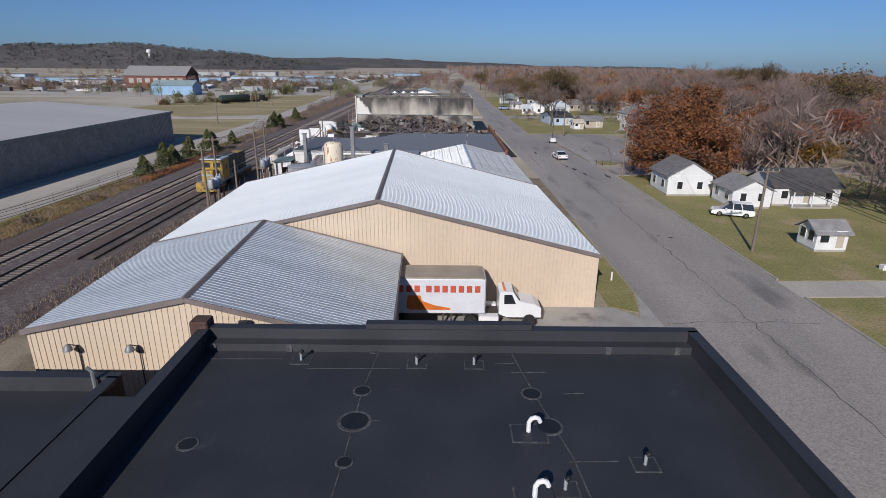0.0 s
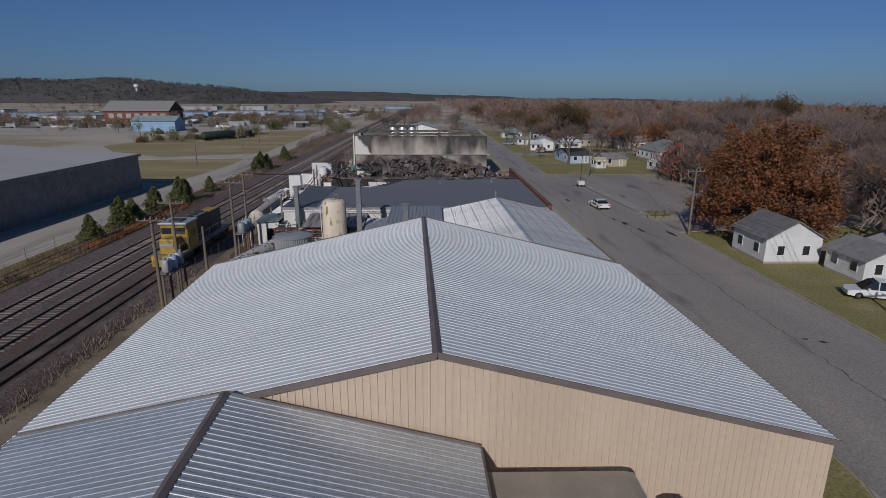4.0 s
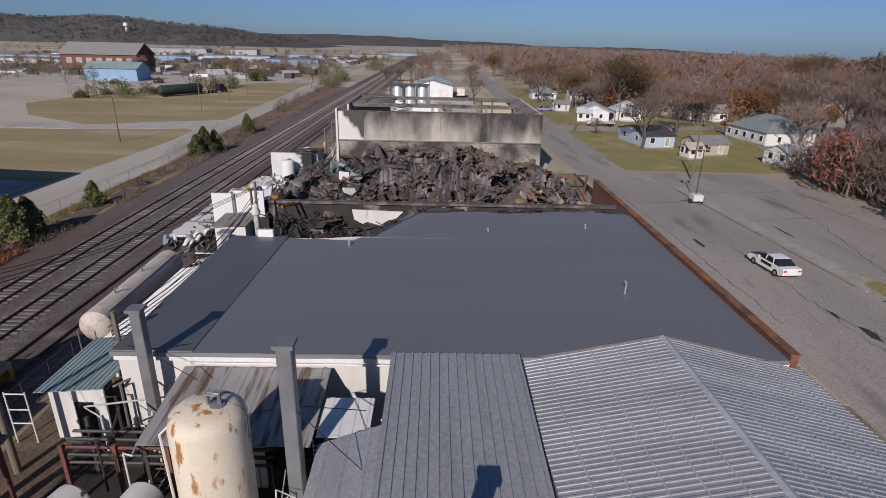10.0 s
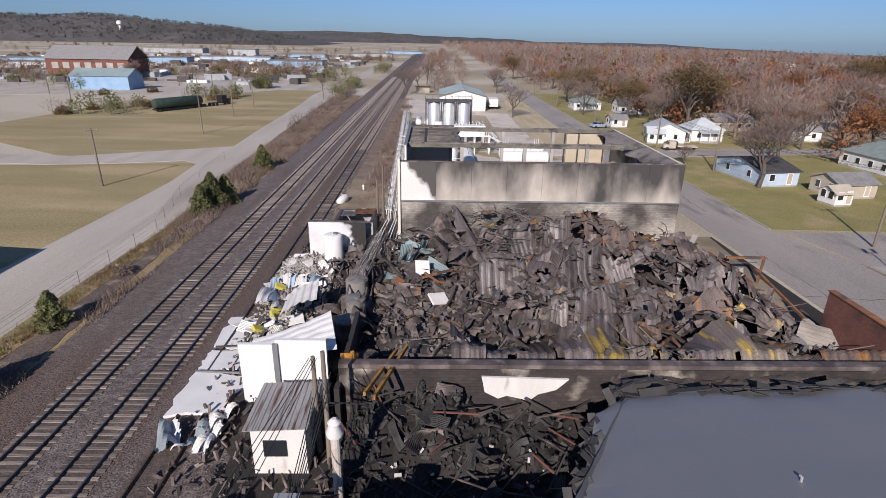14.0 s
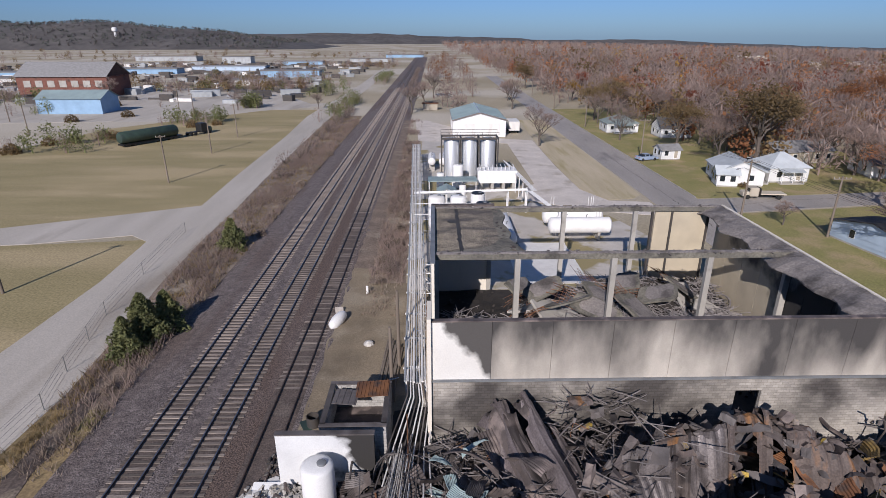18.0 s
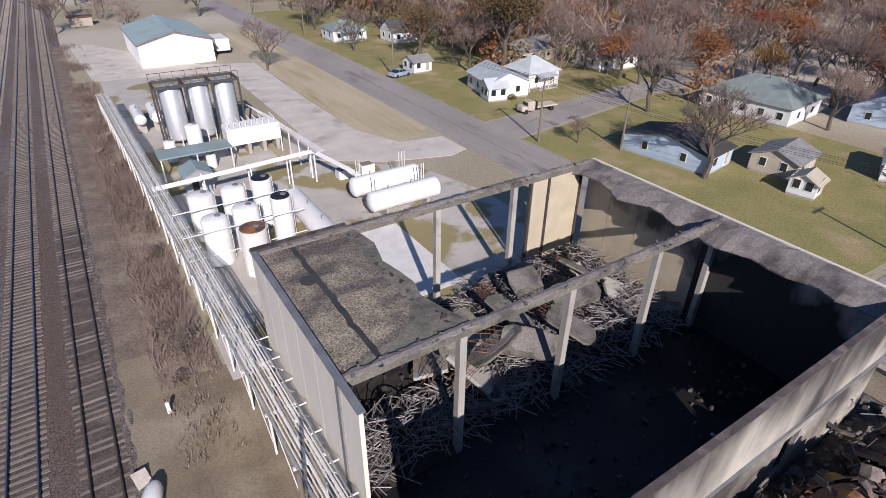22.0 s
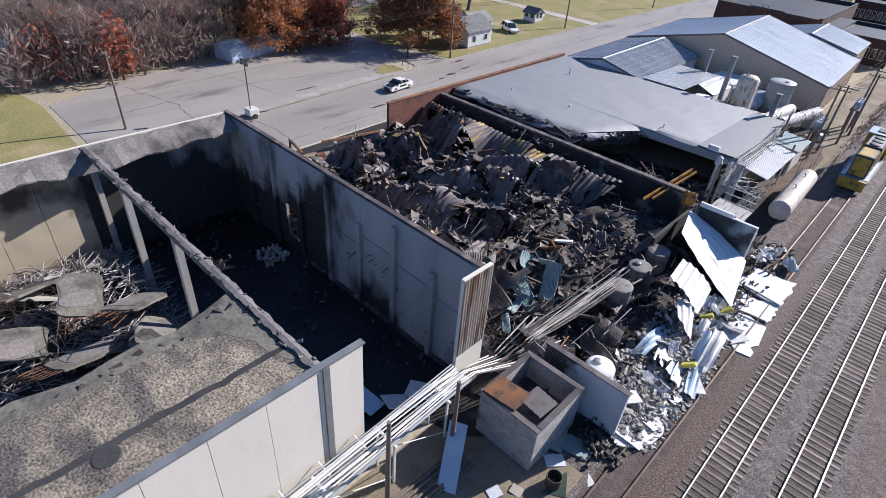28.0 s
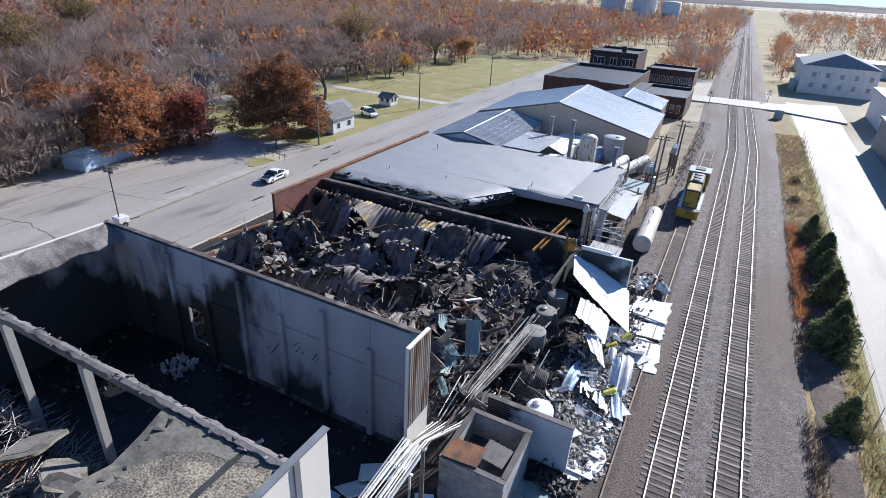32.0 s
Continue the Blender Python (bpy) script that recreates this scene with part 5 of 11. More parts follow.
# columns and beams
for y, xs_, zb in ((157.0, (-15.2, -7.35, 0.5), ZT), (169.7, (-16.2, -8.6, -1.2), ZT)):
    for x in xs_:
        part("column", Mesh().box(x - 0.22, x + 0.22, y - 0.22, y + 0.22, 0, zb - 0.55), M_concrete, hall)
    for xa, xb in zip((X0 + 0.22, *xs_), (*xs_, X1 - 0.3)):
        part("beam", Mesh().box(xa + 0.005, xb - 0.005, y - 0.2, y + 0.2, zb - 0.6, zb - 0.12), M_sludge_slab, hall)
    n_b = 90
    top_, low_ = [], []
    for i in range(n_b + 1):
        x = X0 + 0.25 + (X1 - X0 - 0.6) * i / n_b
        wa, wb = [0.24 + 0.16 * noise.noise(Vector((x * 1.3, k, y))) + 0.1 * noise.noise(Vector((x * 5, k, y))) for k in (1, 7)]
        hh = zb - 0.02 + 0.06 * noise.noise(Vector((x * 2.2, y, 3)))
        top_ += [(x, y - wa, hh - 0.03), (x, y, hh + 0.02), (x, y + wb, hh - 0.03)]
        low_ += [(x, y - wa, zb - 0.118), (x, y, zb - 0.118), (x, y + wb, zb - 0.118)]
    m_b = len(top_)
    fs = []
    for i in range(n_b):
        for k in (0, 1):
            q = (3 * i + k, 3 * i + 3 + k, 3 * i + 4 + k, 3 * i + 1 + k)
            fs += [q, tuple(m_b + v for v in reversed(q))]
        fs += [(3 * i, m_b + 3 * i, m_b + 3 * i + 3, 3 * i + 3), (3 * i + 2, 3 * i + 5, m_b + 3 * i + 5, m_b + 3 * i + 2)]
    part("slab_remnant", Mesh().faces(top_ + low_, fs), M_roof_felt, hall, "charred roof slab edge left on the beam")
    frag = Mesh()
    for _ in range(70):
        x = rnd(X0 + 0.4, X1 - 0.5)
        frag.put(pose(x, y + rnd(-0.35, 0.35), zb - 0.06 + rnd(-0.08, 0.08), rnd(-30, 30), rnd(-30, 30), rnd(0, 180)), Mesh().box(-rnd(0.04, 0.2), rnd(0.04, 0.2), -rnd(0.03, 0.1), rnd(0.03, 0.1), -0.03, rnd(0.0, 0.05)))
    tagged(part("slab_fragment", frag, M_ash, hall), "small broken bits along the beam", kind="stuff")
part("column", Mesh().box(-22.0, -21.6, 157, 157.4, 0, 9.0), M_concrete, hall)
part("column", Mesh().box(6.9, 7.4, 156.8, 157.2, 0, 9.0), M_concrete, hall)
for x in (0.6, 2.6, 6.4):
    part("door_post", Mesh().box(x - 0.1, x + 0.1, 169.6, 169.9, 0, 9.0), M_dark_steel, hall)
part("wall_panel", Mesh().box(0.9, 6.6, 169.75, 169.98, 0, ZT - 0.6), M_inner_cream, hall, "cream inner wall panel stained by heat")
part("wall_panel", Mesh().box(X0 + 0.22, -16.4, 169.78, 170.0, 0, ZT), M_cream, hall)
# remaining roof
edge = [(X0 + 0.1, 157.2), (-15.0, 157.3), (-15.5, 159.0), (-15.95, 160.7), (-15.7, 162.0), (-15.9, 163.4), (-16.1, 165.0), (-15.7, 167.2), (-15.9, 169.9), (X0 + 0.1, 169.9)]
part("roof_slab", Mesh().slab(edge, 9.1, 9.42), M_gravel_roof, hall, "remaining gravelled roof corner with ragged edge")
part("roof_edge", Mesh().box(X0 - 0.08, X0 + 0.3, 154.5, 170.1, 9.66, 9.74), M_steel, hall)
part("roof_edge", Mesh().box(X0, -15.8, 169.7, 170.15, 9.62, 9.8), M_char, hall)
part("roof_stain", Mesh().spin((-20.2, 165.4, 9.425), [(0.55, 0), (0.5, 0.02)], 16), M_tar, hall)
strip, n_ = Mesh(), 40
rows_ = []
for i in range(n_ + 1):
    y = 145.8 + 24 * i / n_
    w = 2.1 + 0.9 * noise.noise(Vector((y * 0.35, 3, 0))) + 0.25 * noise.noise(Vector((y * 2.0, 8, 0)))
    d = 0.9 + 0.9 * noise.noise(Vector((y * 0.2, 9, 4)))
    rows_.append([(X1 - 0.3 - w * k / 4, y, 9.56 - d * (k / 4) ** 1.6 + 0.1 * noise.noise(Vector((y, k, 2)))) for k in range(5)])
pts_ = [p for r in rows_ for p in r]
vs = pts_ + [(x, y, z - 0.12) for x, y, z in pts_]
m_ = len(pts_)
fs = []
for i in range(n_):
    for k in range(4):
        q = [i * 5 + k, (i + 1) * 5 + k, (i + 1) * 5 + k + 1, i * 5 + k + 1]
        fs += [tuple(q), tuple(m_ + v for v in reversed(q))]
    fs.append((i * 5 + 4, (i + 1) * 5 + 4, m_ + (i + 1) * 5 + 4, m_ + i * 5 + 4))
part("sagging_roof", strip.faces(vs, fs), M_roof_felt, hall, "sagging strip of roof hanging from the wall")
char_ = Mesh()
for (xa, ya), (xb, yb) in zip(edge[:-1], edge[1:-1]):
    k = max(2, int(math.hypot(xb - xa, yb - ya) / 0.22))
    for j in range(k):
        f = (j + rnd(0, 1)) / k
        s_ = rnd(0.08, 0.32)
        char_.put(pose(xa + (xb - xa) * f + rnd(-0.3, 0.1), ya + (yb - ya) * f + rnd(-0.1, 0.1), 9.36 + rnd(-0.2, 0.08), rnd(-25, 25), rnd(-25, 25), rnd(0, 180)), Mesh().box(-s_, s_, -s_ * 0.6, s_ * 0.6, -0.03, 0.03))
tagged(part("torn_edge", char_, M_char, hall), "charred torn roofing along the break", kind="stuff")
crack_a = [(-19.75 + 0.14 * noise.noise(Vector((y * 1.1, 2, 5))), y) for y in [157.3 + 0.45 * i for i in range(28)]]
part("roof_crack", Mesh().slab([(x - 0.17 - 0.12 * noise.noise(Vector((y * 3, 1, 1))), y) for x, y in crack_a] + [(x + 0.17 + 0.12 * noise.noise(Vector((y * 3, 6, 1))), y) for x, y in reversed(crack_a)], 9.3, 9.432), M_tar, hall, "dark tar streak along the roof")
part("bare_slab_edge", Mesh().slab([(x + 0.55 + 0.3 * noise.noise(Vector((x, y, 3))), y) for x, y in edge[1:-1]] + [(x - 0.35 + 0.3 * noise.noise(Vector((x, y, 8))), y) for x, y in reversed(edge[1:-1])], 9.14, 9.425), M_sludge_slab, hall, "smooth weathered slab bared along the break")
part("bare_slab_edge", Mesh().slab([(-21.0, 157.3), (-19.8, 158.0), (-18.4, 158.2), (-17.2, 158.9), (-16.5, 160.2), (-15.9, 160.2), (-15.6, 159.0), (-15.1, 157.35)], 9.14, 9.429), M_sludge_slab, hall, "smooth weathered slab bared along the break")
# Floor colour holds soot and the shade at the bottom of the hall.
structure("hall_floor", Mesh().box(X0 + 0.22, X1 - 0.22, Y0 + 0.25, Y1, 0.02, 0.06), M_hall_floor, "sooty floor of the burnt hall, coloured darker for shade", "floor")

# grey warehouse west of the railway
grey = thing("warehouse", (-94, 96, 0), "large grey metal warehouse with a low pale roof", "warehouse")
part("wall", Mesh().ribbed((-64, 20, 0), (0, 112, 0), (0, 0, 6.7), 0.6, 0.05), M_steel, grey)
part("wall", Mesh().ribbed((-64, 132, 0), (-60, 0, 0), (0, 0, 6.7), 0.6, 0.05), M_steel, grey)
part("wall", Mesh().box(-124, -64, 19.9, 20.1, 0, 6.7), M_steel, grey)
part("roof", Mesh().prism([(-63.7, 6.6), (-63.7, 6.85), (-94, 8.9), (-124.2, 6.85), (-124.2, 6.6)], 19.7, 132.3), M_roof_grey, grey, "low pale roof")
part("roof_trim", Mesh().box(-63.75, -63.6, 19.6, 132.4, 6.4, 6.9), M_steel, grey)


# ---- yard between the sheds: sheds, stacks, tanks, pipes ----
seam_shed = thing("roofed_shed", (-6.6, 80.5, 0), "white shed with a dark grey standing-seam metal roof", "shed")
part("roof", Mesh().ribbed((-9.8, 74.2, 4.55), (6.3, 0, 0.0), (0, 13.0, 0.35), 0.42, 0.06, 0.06, 0.1), M_seam, seam_shed)
part("roof", Mesh().ribbed((-12.4, 74.6, 3.5), (2.6, 0, 1.0), (0, 7.4, 0.2), 1.1, 0.03, 0.06, 0.1), M_seam, seam_shed, "lower lean-to roof")
part("wall", Mesh().prism([(-12.25, 0), (-12.25, 3.45), (-9.75, 4.4), (-3.6, 4.4), (-3.6, 0)], 74.62, 74.78), M_white, seam_shed)
for x in (-11.6, -10.6, -7.8, -6.2, -4.9):
    part("wall_pipe", Mesh().line([(x, 74.3, 3.3), (x + 0.4, 74.2, 3.6), (x + 0.5, 74.25, 2.6)], 0.05), M_dark_steel, seam_shed)
part("wall", Mesh().box(-9.7, -3.6, 74.4, 74.55, 3.4, 4.5), M_white, seam_shed)
part("wall", Mesh().box(-12.3, -12.15, 74.75, 82, 0, 3.5), M_white, seam_shed)
part("fascia", Mesh().box(-9.9, -3.4, 74.05, 74.2, 4.25, 4.5), M_white_clean, seam_shed)
front_shed = thing("roofed_shed", (-10, 70, 0), "small white shed with a pale corrugated roof", "shed")
part("roof", Mesh().ribbed((-12.4, 66.2, 3.3), (4.8, 0, 0), (0, 7.9, 0.4), 0.3, 0.03, 0.03, 0.15), M_roof_white, front_shed)
part("roof", Mesh().ribbed((-13.6, 66.6, 3.0), (1.1, 0, 0.25), (0, 6.2, 0.2), 0.22), M_white, front_shed)
part("wall", Mesh().box(-12.2, -7.8, 66.3, 73.2, 0, 3.2), M_white, front_shed)
side_roof = thing("lean_to", (-5, 72, 0), "white corrugated lean-to roof between the sheds", "lean-to")
part("roof", Mesh().ribbed((-6.6, 68.4, 2.6), (3.9, 0, 0), (0, 5.9, 0.9), 0.22), M_white, side_roof)
for x in (-6.3, -3.0):
    part("post", Mesh().box(x - 0.06, x + 0.06, 68.6, 68.72, 0, 2.6), M_white, side_roof)
rust_shed = thing("roofed_shed", (-16.5, 84.8, 0), "open shed with a rust-streaked grey metal roof", "shed")
part("roof", Mesh().ribbed((-20.0, 82.2, 3.4), (7.2, 0, 0), (0, 5.0, 0.55), 0.9, 0.03, 0.05, 0.12), M_rustroof, rust_shed)
for x in (-19.8, -16.5, -13.2):
    part("post", Mesh().box(x - 0.08, x + 0.08, 82.4, 82.56, 0, 3.4), M_dark_steel, rust_shed)
part("wall", Mesh().box(-18.8, -15.2, 83.4, 83.6, 0, 2.4), M_white, rust_shed)
white_sheet = thing("roof_sheet", (-11.6, 84, 4), "loose white sheet on a low grey roof", "roof sheet")
part("sheet", Mesh().ribbed((-12.6, 82.4, 3.7), (2.2, 0, 0), (0, 2.6, 0.1), 0.5, 0.02, 0.02), M_white_clean, white_sheet)

green_shed = thing("roofed_shed", (-25.3, 88.2, 0), "small white pump house with a grey-green ribbed roof", "shed")
part("roof", Mesh().ribbed((-27.0, 86.2, 3.0), (3.3, 0, 0.25), (0, 5.2, 0.0), 0.25), M_teal_roof, green_shed)
part("wall", Mesh().box(-26.6, -26.5, 86.6, 91.2, 0, 2.95), M_white, green_shed)
part("wall", Mesh().box(-26.5, -23.9, 86.6, 86.7, 0, 3.0), M_white, green_shed)
part("doorway", Mesh().box(-25.4, -24.5, 86.55, 86.6, 0, 2.2), M_black, green_shed)
lean = thing("lean_to", (-25.3, 96.5, 0), "white corrugated lean-to roof along the factory hall", "lean-to")
part("roof", Mesh().ribbed((-23.6, 91.8, 3.4), (0, 10.4, 0), (-3.2, 0, -0.6), 0.3), M_white_clean, lean)
for y in (92, 95.4, 98.8, 102):
    part("post", Mesh().box(-26.7, -26.55, y, y + 0.15, 0, 2.75), M_white, lean)


def stack(x, y, top, w, label):
    ob = thing("exhaust_stack", (x, y, 0), label, "exhaust stack", "square exhaust stacks")
    part("duct", Mesh().chamfer(x - w / 2, x + w / 2, y - w / 2, y + w / 2, 0, top, 0.03), M_steel, ob)
    part("cap", Mesh().box(x - w / 2 - 0.1, x + w / 2 + 0.1, y - w / 2 - 0.1, y + w / 2 + 0.1, top + 0.002, top + 0.16), M_steel, ob)
    for dx, dy in ((2.8, -1), (2.4, 2.6), (-2.6, 2.2)):
        part("guy_wire", Mesh().tube((x, y, top * 0.72), (x + dx, y + dy, 4.4), 0.02, 5), M_wire, ob)
    return ob


stack(-13.0, 80.7, 9.1, 0.55, "square grey sheet-metal exhaust stack with guy wires")
stack(-7.4, 74.0, 7.7, 0.6, "square grey sheet-metal exhaust stack with guy wires")
stack(-21.4, 86.4, 7.4, 0.5, "square grey sheet-metal stack beside the white hall")


def upright_tank(name, x, y, z0, z1, r, mat, label, group="", dome=0.35, legs=0, hatch=True, ribs=0):
    ob = thing(name, (x, y, 0), label, "tank", group)
    prof = [(r * 0.6, 0), (r, 0.08)] if not legs else [(0.15, -0.35 * r), (r * 0.7, -0.2 * r), (r, 0)]
    h = z1 - z0
    body = [*prof]
    if ribs:
        for i in range(ribs):
            a = 0.1 + (h - 0.2) * i / ribs
            body += [(r, a), (r * 1.015, a + 0.25 * h / ribs), (r, a + 0.5 * h / ribs)]
    body += [(r, h - dome * 0.9), (r * 0.93, h - dome * 0.45), (r * 0.7, h - dome * 0.14), (0.05, h)]
    part("shell", Mesh().spin((x, y, z0), body, 28), mat, ob, smooth=True)
    if hatch:
        part("hatch", Mesh().spin((x + r * 0.3, y, z1 - dome * 0.25), [(0.28, 0), (0.28, 0.16), (0.2, 0.2)], 12), M_steel, ob, smooth=True)
    for i in range(legs):
        a = 2 * math.pi * (i + 0.5) / legs
        part("leg", Mesh().box(x + r * 0.96 * math.cos(a) - 0.07, x + r * 0.96 * math.cos(a) + 0.07, y + r * 0.96 * math.sin(a) - 0.07, y + r * 0.96 * math.sin(a) + 0.07, 0, z0 + 0.8), M_white, ob)
    return ob


def lying_tank(name, p, q, r, mat, label, group="", saddles=2, fittings=True):
    p, q = Vector(p), Vector(q)
    d = q - p
    ob = thing(name, (p.x, p.y, 0), label, "tank", group)
    n = d.length
    part("shell", Mesh().spin(p, [(0.05, -r * 0.38), (r * 0.5, -r * 0.33), (r * 0.85, -r * 0.16), (r, 0), (r, n), (r * 0.85, n + r * 0.16), (r * 0.5, n + r * 0.33), (0.05, n + r * 0.38)], 24, d), mat, ob, smooth=True)
    for i in range(saddles):
        c = p.lerp(q, (i + 0.5) / saddles if saddles > 2 else (0.18, 0.82)[i])
        s = Mesh().put(Matrix.Translation((c.x, c.y, 0)) @ Vector((d.x, d.y, 0)).to_track_quat("Y", "Z").to_matrix().to_4x4(), Mesh().box(-r * 0.8, r * 0.8, -0.15, 0.15, 0, max(0.2, c.z - r * 0.72)))
        part("saddle", s, M_concrete, ob)
    if fittings:
        for k in (0.25, 0.6):
            c = p.lerp(q, k)
            part("fitting", Mesh().line([(c.x, c.y, c.z + r * 0.95), (c.x, c.y, c.z + r + 0.3), (c.x + 0.2, c.y, c.z + r + 0.4)], 0.06), M_steel, ob)
    return ob


t1 = upright_tank("storage_tank", -15.7, 79.9, 1.4, 7.2, 1.35, M_tank_rust, "tall cream pressure tank with rust stains on legs", dome=0.75, legs=4)
part("level_pipe", Mesh().line([(-17.0, 79.3, 1.0), (-17.1, 79.2, 6.4), (-16.4, 79.4, 7.1)], 0.05), M_white, t1)
part("valve", Mesh().line([(-15.6, 79.9, 7.1), (-15.6, 79.9, 7.6), (-15.2, 79.9, 7.6), (-15.2, 79.9, 7.2)], 0.09), M_steel, t1)
grey_tank = thing("storage_tank", (-18.1, 70.8, 0), "weathered grey upright tank with vertical ribs", "tank")
rim_ = []
for i in range(64):
    a0 = 2 * math.pi * i / 64
    rim_ += [(1.72 if k in (0, 3) else 1.77, a0 + k * 0.026) for k in range(4)]
n_g = len(rim_)
part("shell", Mesh().faces([(-18.1 + r * math.cos(a), 70.8 + r * math.sin(a), z) for z in (0, 5.2) for r, a in rim_], [(i, (i + 1) % n_g, n_g + (i + 1) % n_g, n_g + i) for i in range(n_g)]), M_tank_grey, grey_tank)
part("lid", Mesh().spin((-18.1, 70.8, 5.18), [(1.8, 0), (1.82, 0.06), (1.76, 0.1), (0.9, 0.2), (0.05, 0.26)], 32), M_tank_grey, grey_tank, smooth=True)
for z in (1.2, 2.6, 4.0):
    part("hoop", Mesh().spin((-18.1, 70.8, z), [(1.775, 0), (1.79, 0.03), (1.775, 0.06)], 40), M_steel, grey_tank)
part("hatch", Mesh().spin((-18.7, 71.3, 5.36), [(0.3, 0), (0.3, 0.1), (0.24, 0.1), (0.22, 0.04)], 16), M_steel, grey_tank, "round hatch with a raised rim")
part("hatch_bar", Mesh().beam((-18.95, 71.3, 5.47), (-18.45, 71.3, 5.47), 0.05), M_rust, grey_tank)
lying_tank("storage_tank", (-21.6, 80.4, 2.2), (-24.0, 70.2, 2.2), 0.8, M_tank_peel, "long lying tank with peeling pale paint", "long lying tanks in the yard")
lying_tank("storage_tank", (-19.2, 81.0, 1.8), (-20.6, 71.2, 1.8), 0.8, M_white, "long lying tank with dull white paint", "long lying tanks in the yard")
lying_tank("storage_tank", (-15.3, 76.4, 1.75), (-15.8, 70.4, 1.75), 1.4, M_tank_blue, "lying faded blue tank with a rounded end")
cap = lying_tank("storage_tank", (-29.3, 95.0, 1.75), (-29.6, 106.0, 1.75), 1.05, M_tank_old, "long pale weathered lying pressure tank beside the siding", saddles=3)
part("rail", Mesh().line([(-28.6, 95.5, 2.55), (-28.9, 105.6, 2.55)], 0.03), M_dark_steel, cap)

# pipe frames
frame_ = thing("pipe_gantry", (-19, 84, 0), "tangle of dark and red steel pipes on a steel frame", "pipe rack")
random.seed(11)
for z in (2.2, 2.6, 3.0):
    for k in range(3):
        part("pipe", Mesh().line([(-23.4, 82.5 + k * 0.5, z), (-14.6, 82.4 + k * 0.5, z)], 0.07), M_redpipe if (k + int(z * 5)) % 3 == 0 else M_dark_steel, frame_)
for x in (-23.2, -21, -18.8, -16.6):
    part("post", Mesh().box(x - 0.08, x + 0.08, 82.3, 82.46, 0, 3.2), M_redpipe, frame_)
    part("post", Mesh().box(x - 0.08, x + 0.08, 84.1, 84.26, 0, 3.2), M_dark_steel, frame_)
for i in range(16):
    x, y = rnd(-23.5, -19.5), rnd(81, 91)
    part("pipe", Mesh().line([(x, y, rnd(0.4, 1)), (x, y, rnd(2.4, 3.6)), (x + rnd(-1.6, 1.6), y, rnd(2.4, 3.6)), (x + rnd(-1.6, 1.6), y + rnd(1, 4), rnd(2.4, 3.6))], rnd(0.03, 0.07)), random.choice((M_dark_steel, M_steel, M_white, M_dark_steel)), frame_)
pipes2 = thing("process_pipework", (-14, 76, 0), "small pale and grey process pipes with handrails beside the tanks", "pipe rack")
for _ in range(70):
    p = Vector((rnd(-21, -12.6), rnd(67, 86), rnd(0.2, 1.2)))
    pts = [p]
    for _k in range(random.randint(2, 4)):
        ax = random.choice((0, 1, 2, 2))
        q = pts[-1].copy()
        q[ax] += rnd(0.6, 2.6) * random.choice((-1, 1))
        q.x, q.y, q.z = max(-21.5, min(-12.2, q.x)), max(66, min(87, q.y)), max(0.15, min(3.6, q.z))
        if (q - pts[-1]).length > 0.2:
            pts.append(q)
    if len(pts) > 1:
        part("pipe", Mesh().line(pts, rnd(0.02, 0.05), 6), random.choice((M_white, M_steel, M_dark_steel, M_redpipe, M_rust)), pipes2)
for i in range(26):
    x, y = rnd(-14.8, -12.6), rnd(69, 81)
    part("pipe", Mesh().line([(x, y, 0.1), (x, y, rnd(1.5, 3.4)), (x + rnd(-1.2, 1.0), y + rnd(-0.5, 0.5), rnd(1.5, 3.4)), (x + rnd(-1.2, 1.0), y + rnd(-2, 2), rnd(0.5, 3))], rnd(0.025, 0.055)), random.choice((M_white, M_steel, M_dark_steel)), pipes2)
rails_ = thing("handrail", (-13.6, 72.5, 0), "thin grey pipe handrails beside the blue tank", "handrail")
for xa, ya, xb, yb in ((-13.6, 67.5, -13.7, 77.5), (-17.3, 76.9, -13.7, 77.5), (-13.6, 67.5, -15.2, 66.8)):
    k = max(2, round(math.hypot(xb - xa, yb - ya) / 1.3))
    for i in range(k + 1):
        x, y = xa + (xb - xa) * i / k, ya + (yb - ya) * i / k
        part("post", Mesh().tube((x, y, 0), (x, y, 3.0), 0.035, 6), M_steel, rails_)
    for z in (2.0, 2.5, 3.0):
        part("rail", Mesh().tube((xa, ya, z), (xb, yb, z), 0.03, 6), M_steel, rails_)
grate = thing("platform", (-20.2, 75, 0), "low dark steel grating between the lying tanks", "platform")
for i in range(9):
    part("cross_bar", Mesh().box(-22.2, -17.4, 71 + i * 1.05, 71.12 + i * 1.05, 0.5, 0.6), M_dark_steel, grate)
for x in (-22.1, -19.9, -17.6):
    part("bearer", Mesh().box(x - 0.06, x + 0.06, 70.8, 80, 0.3, 0.49), M_dark_steel, grate)


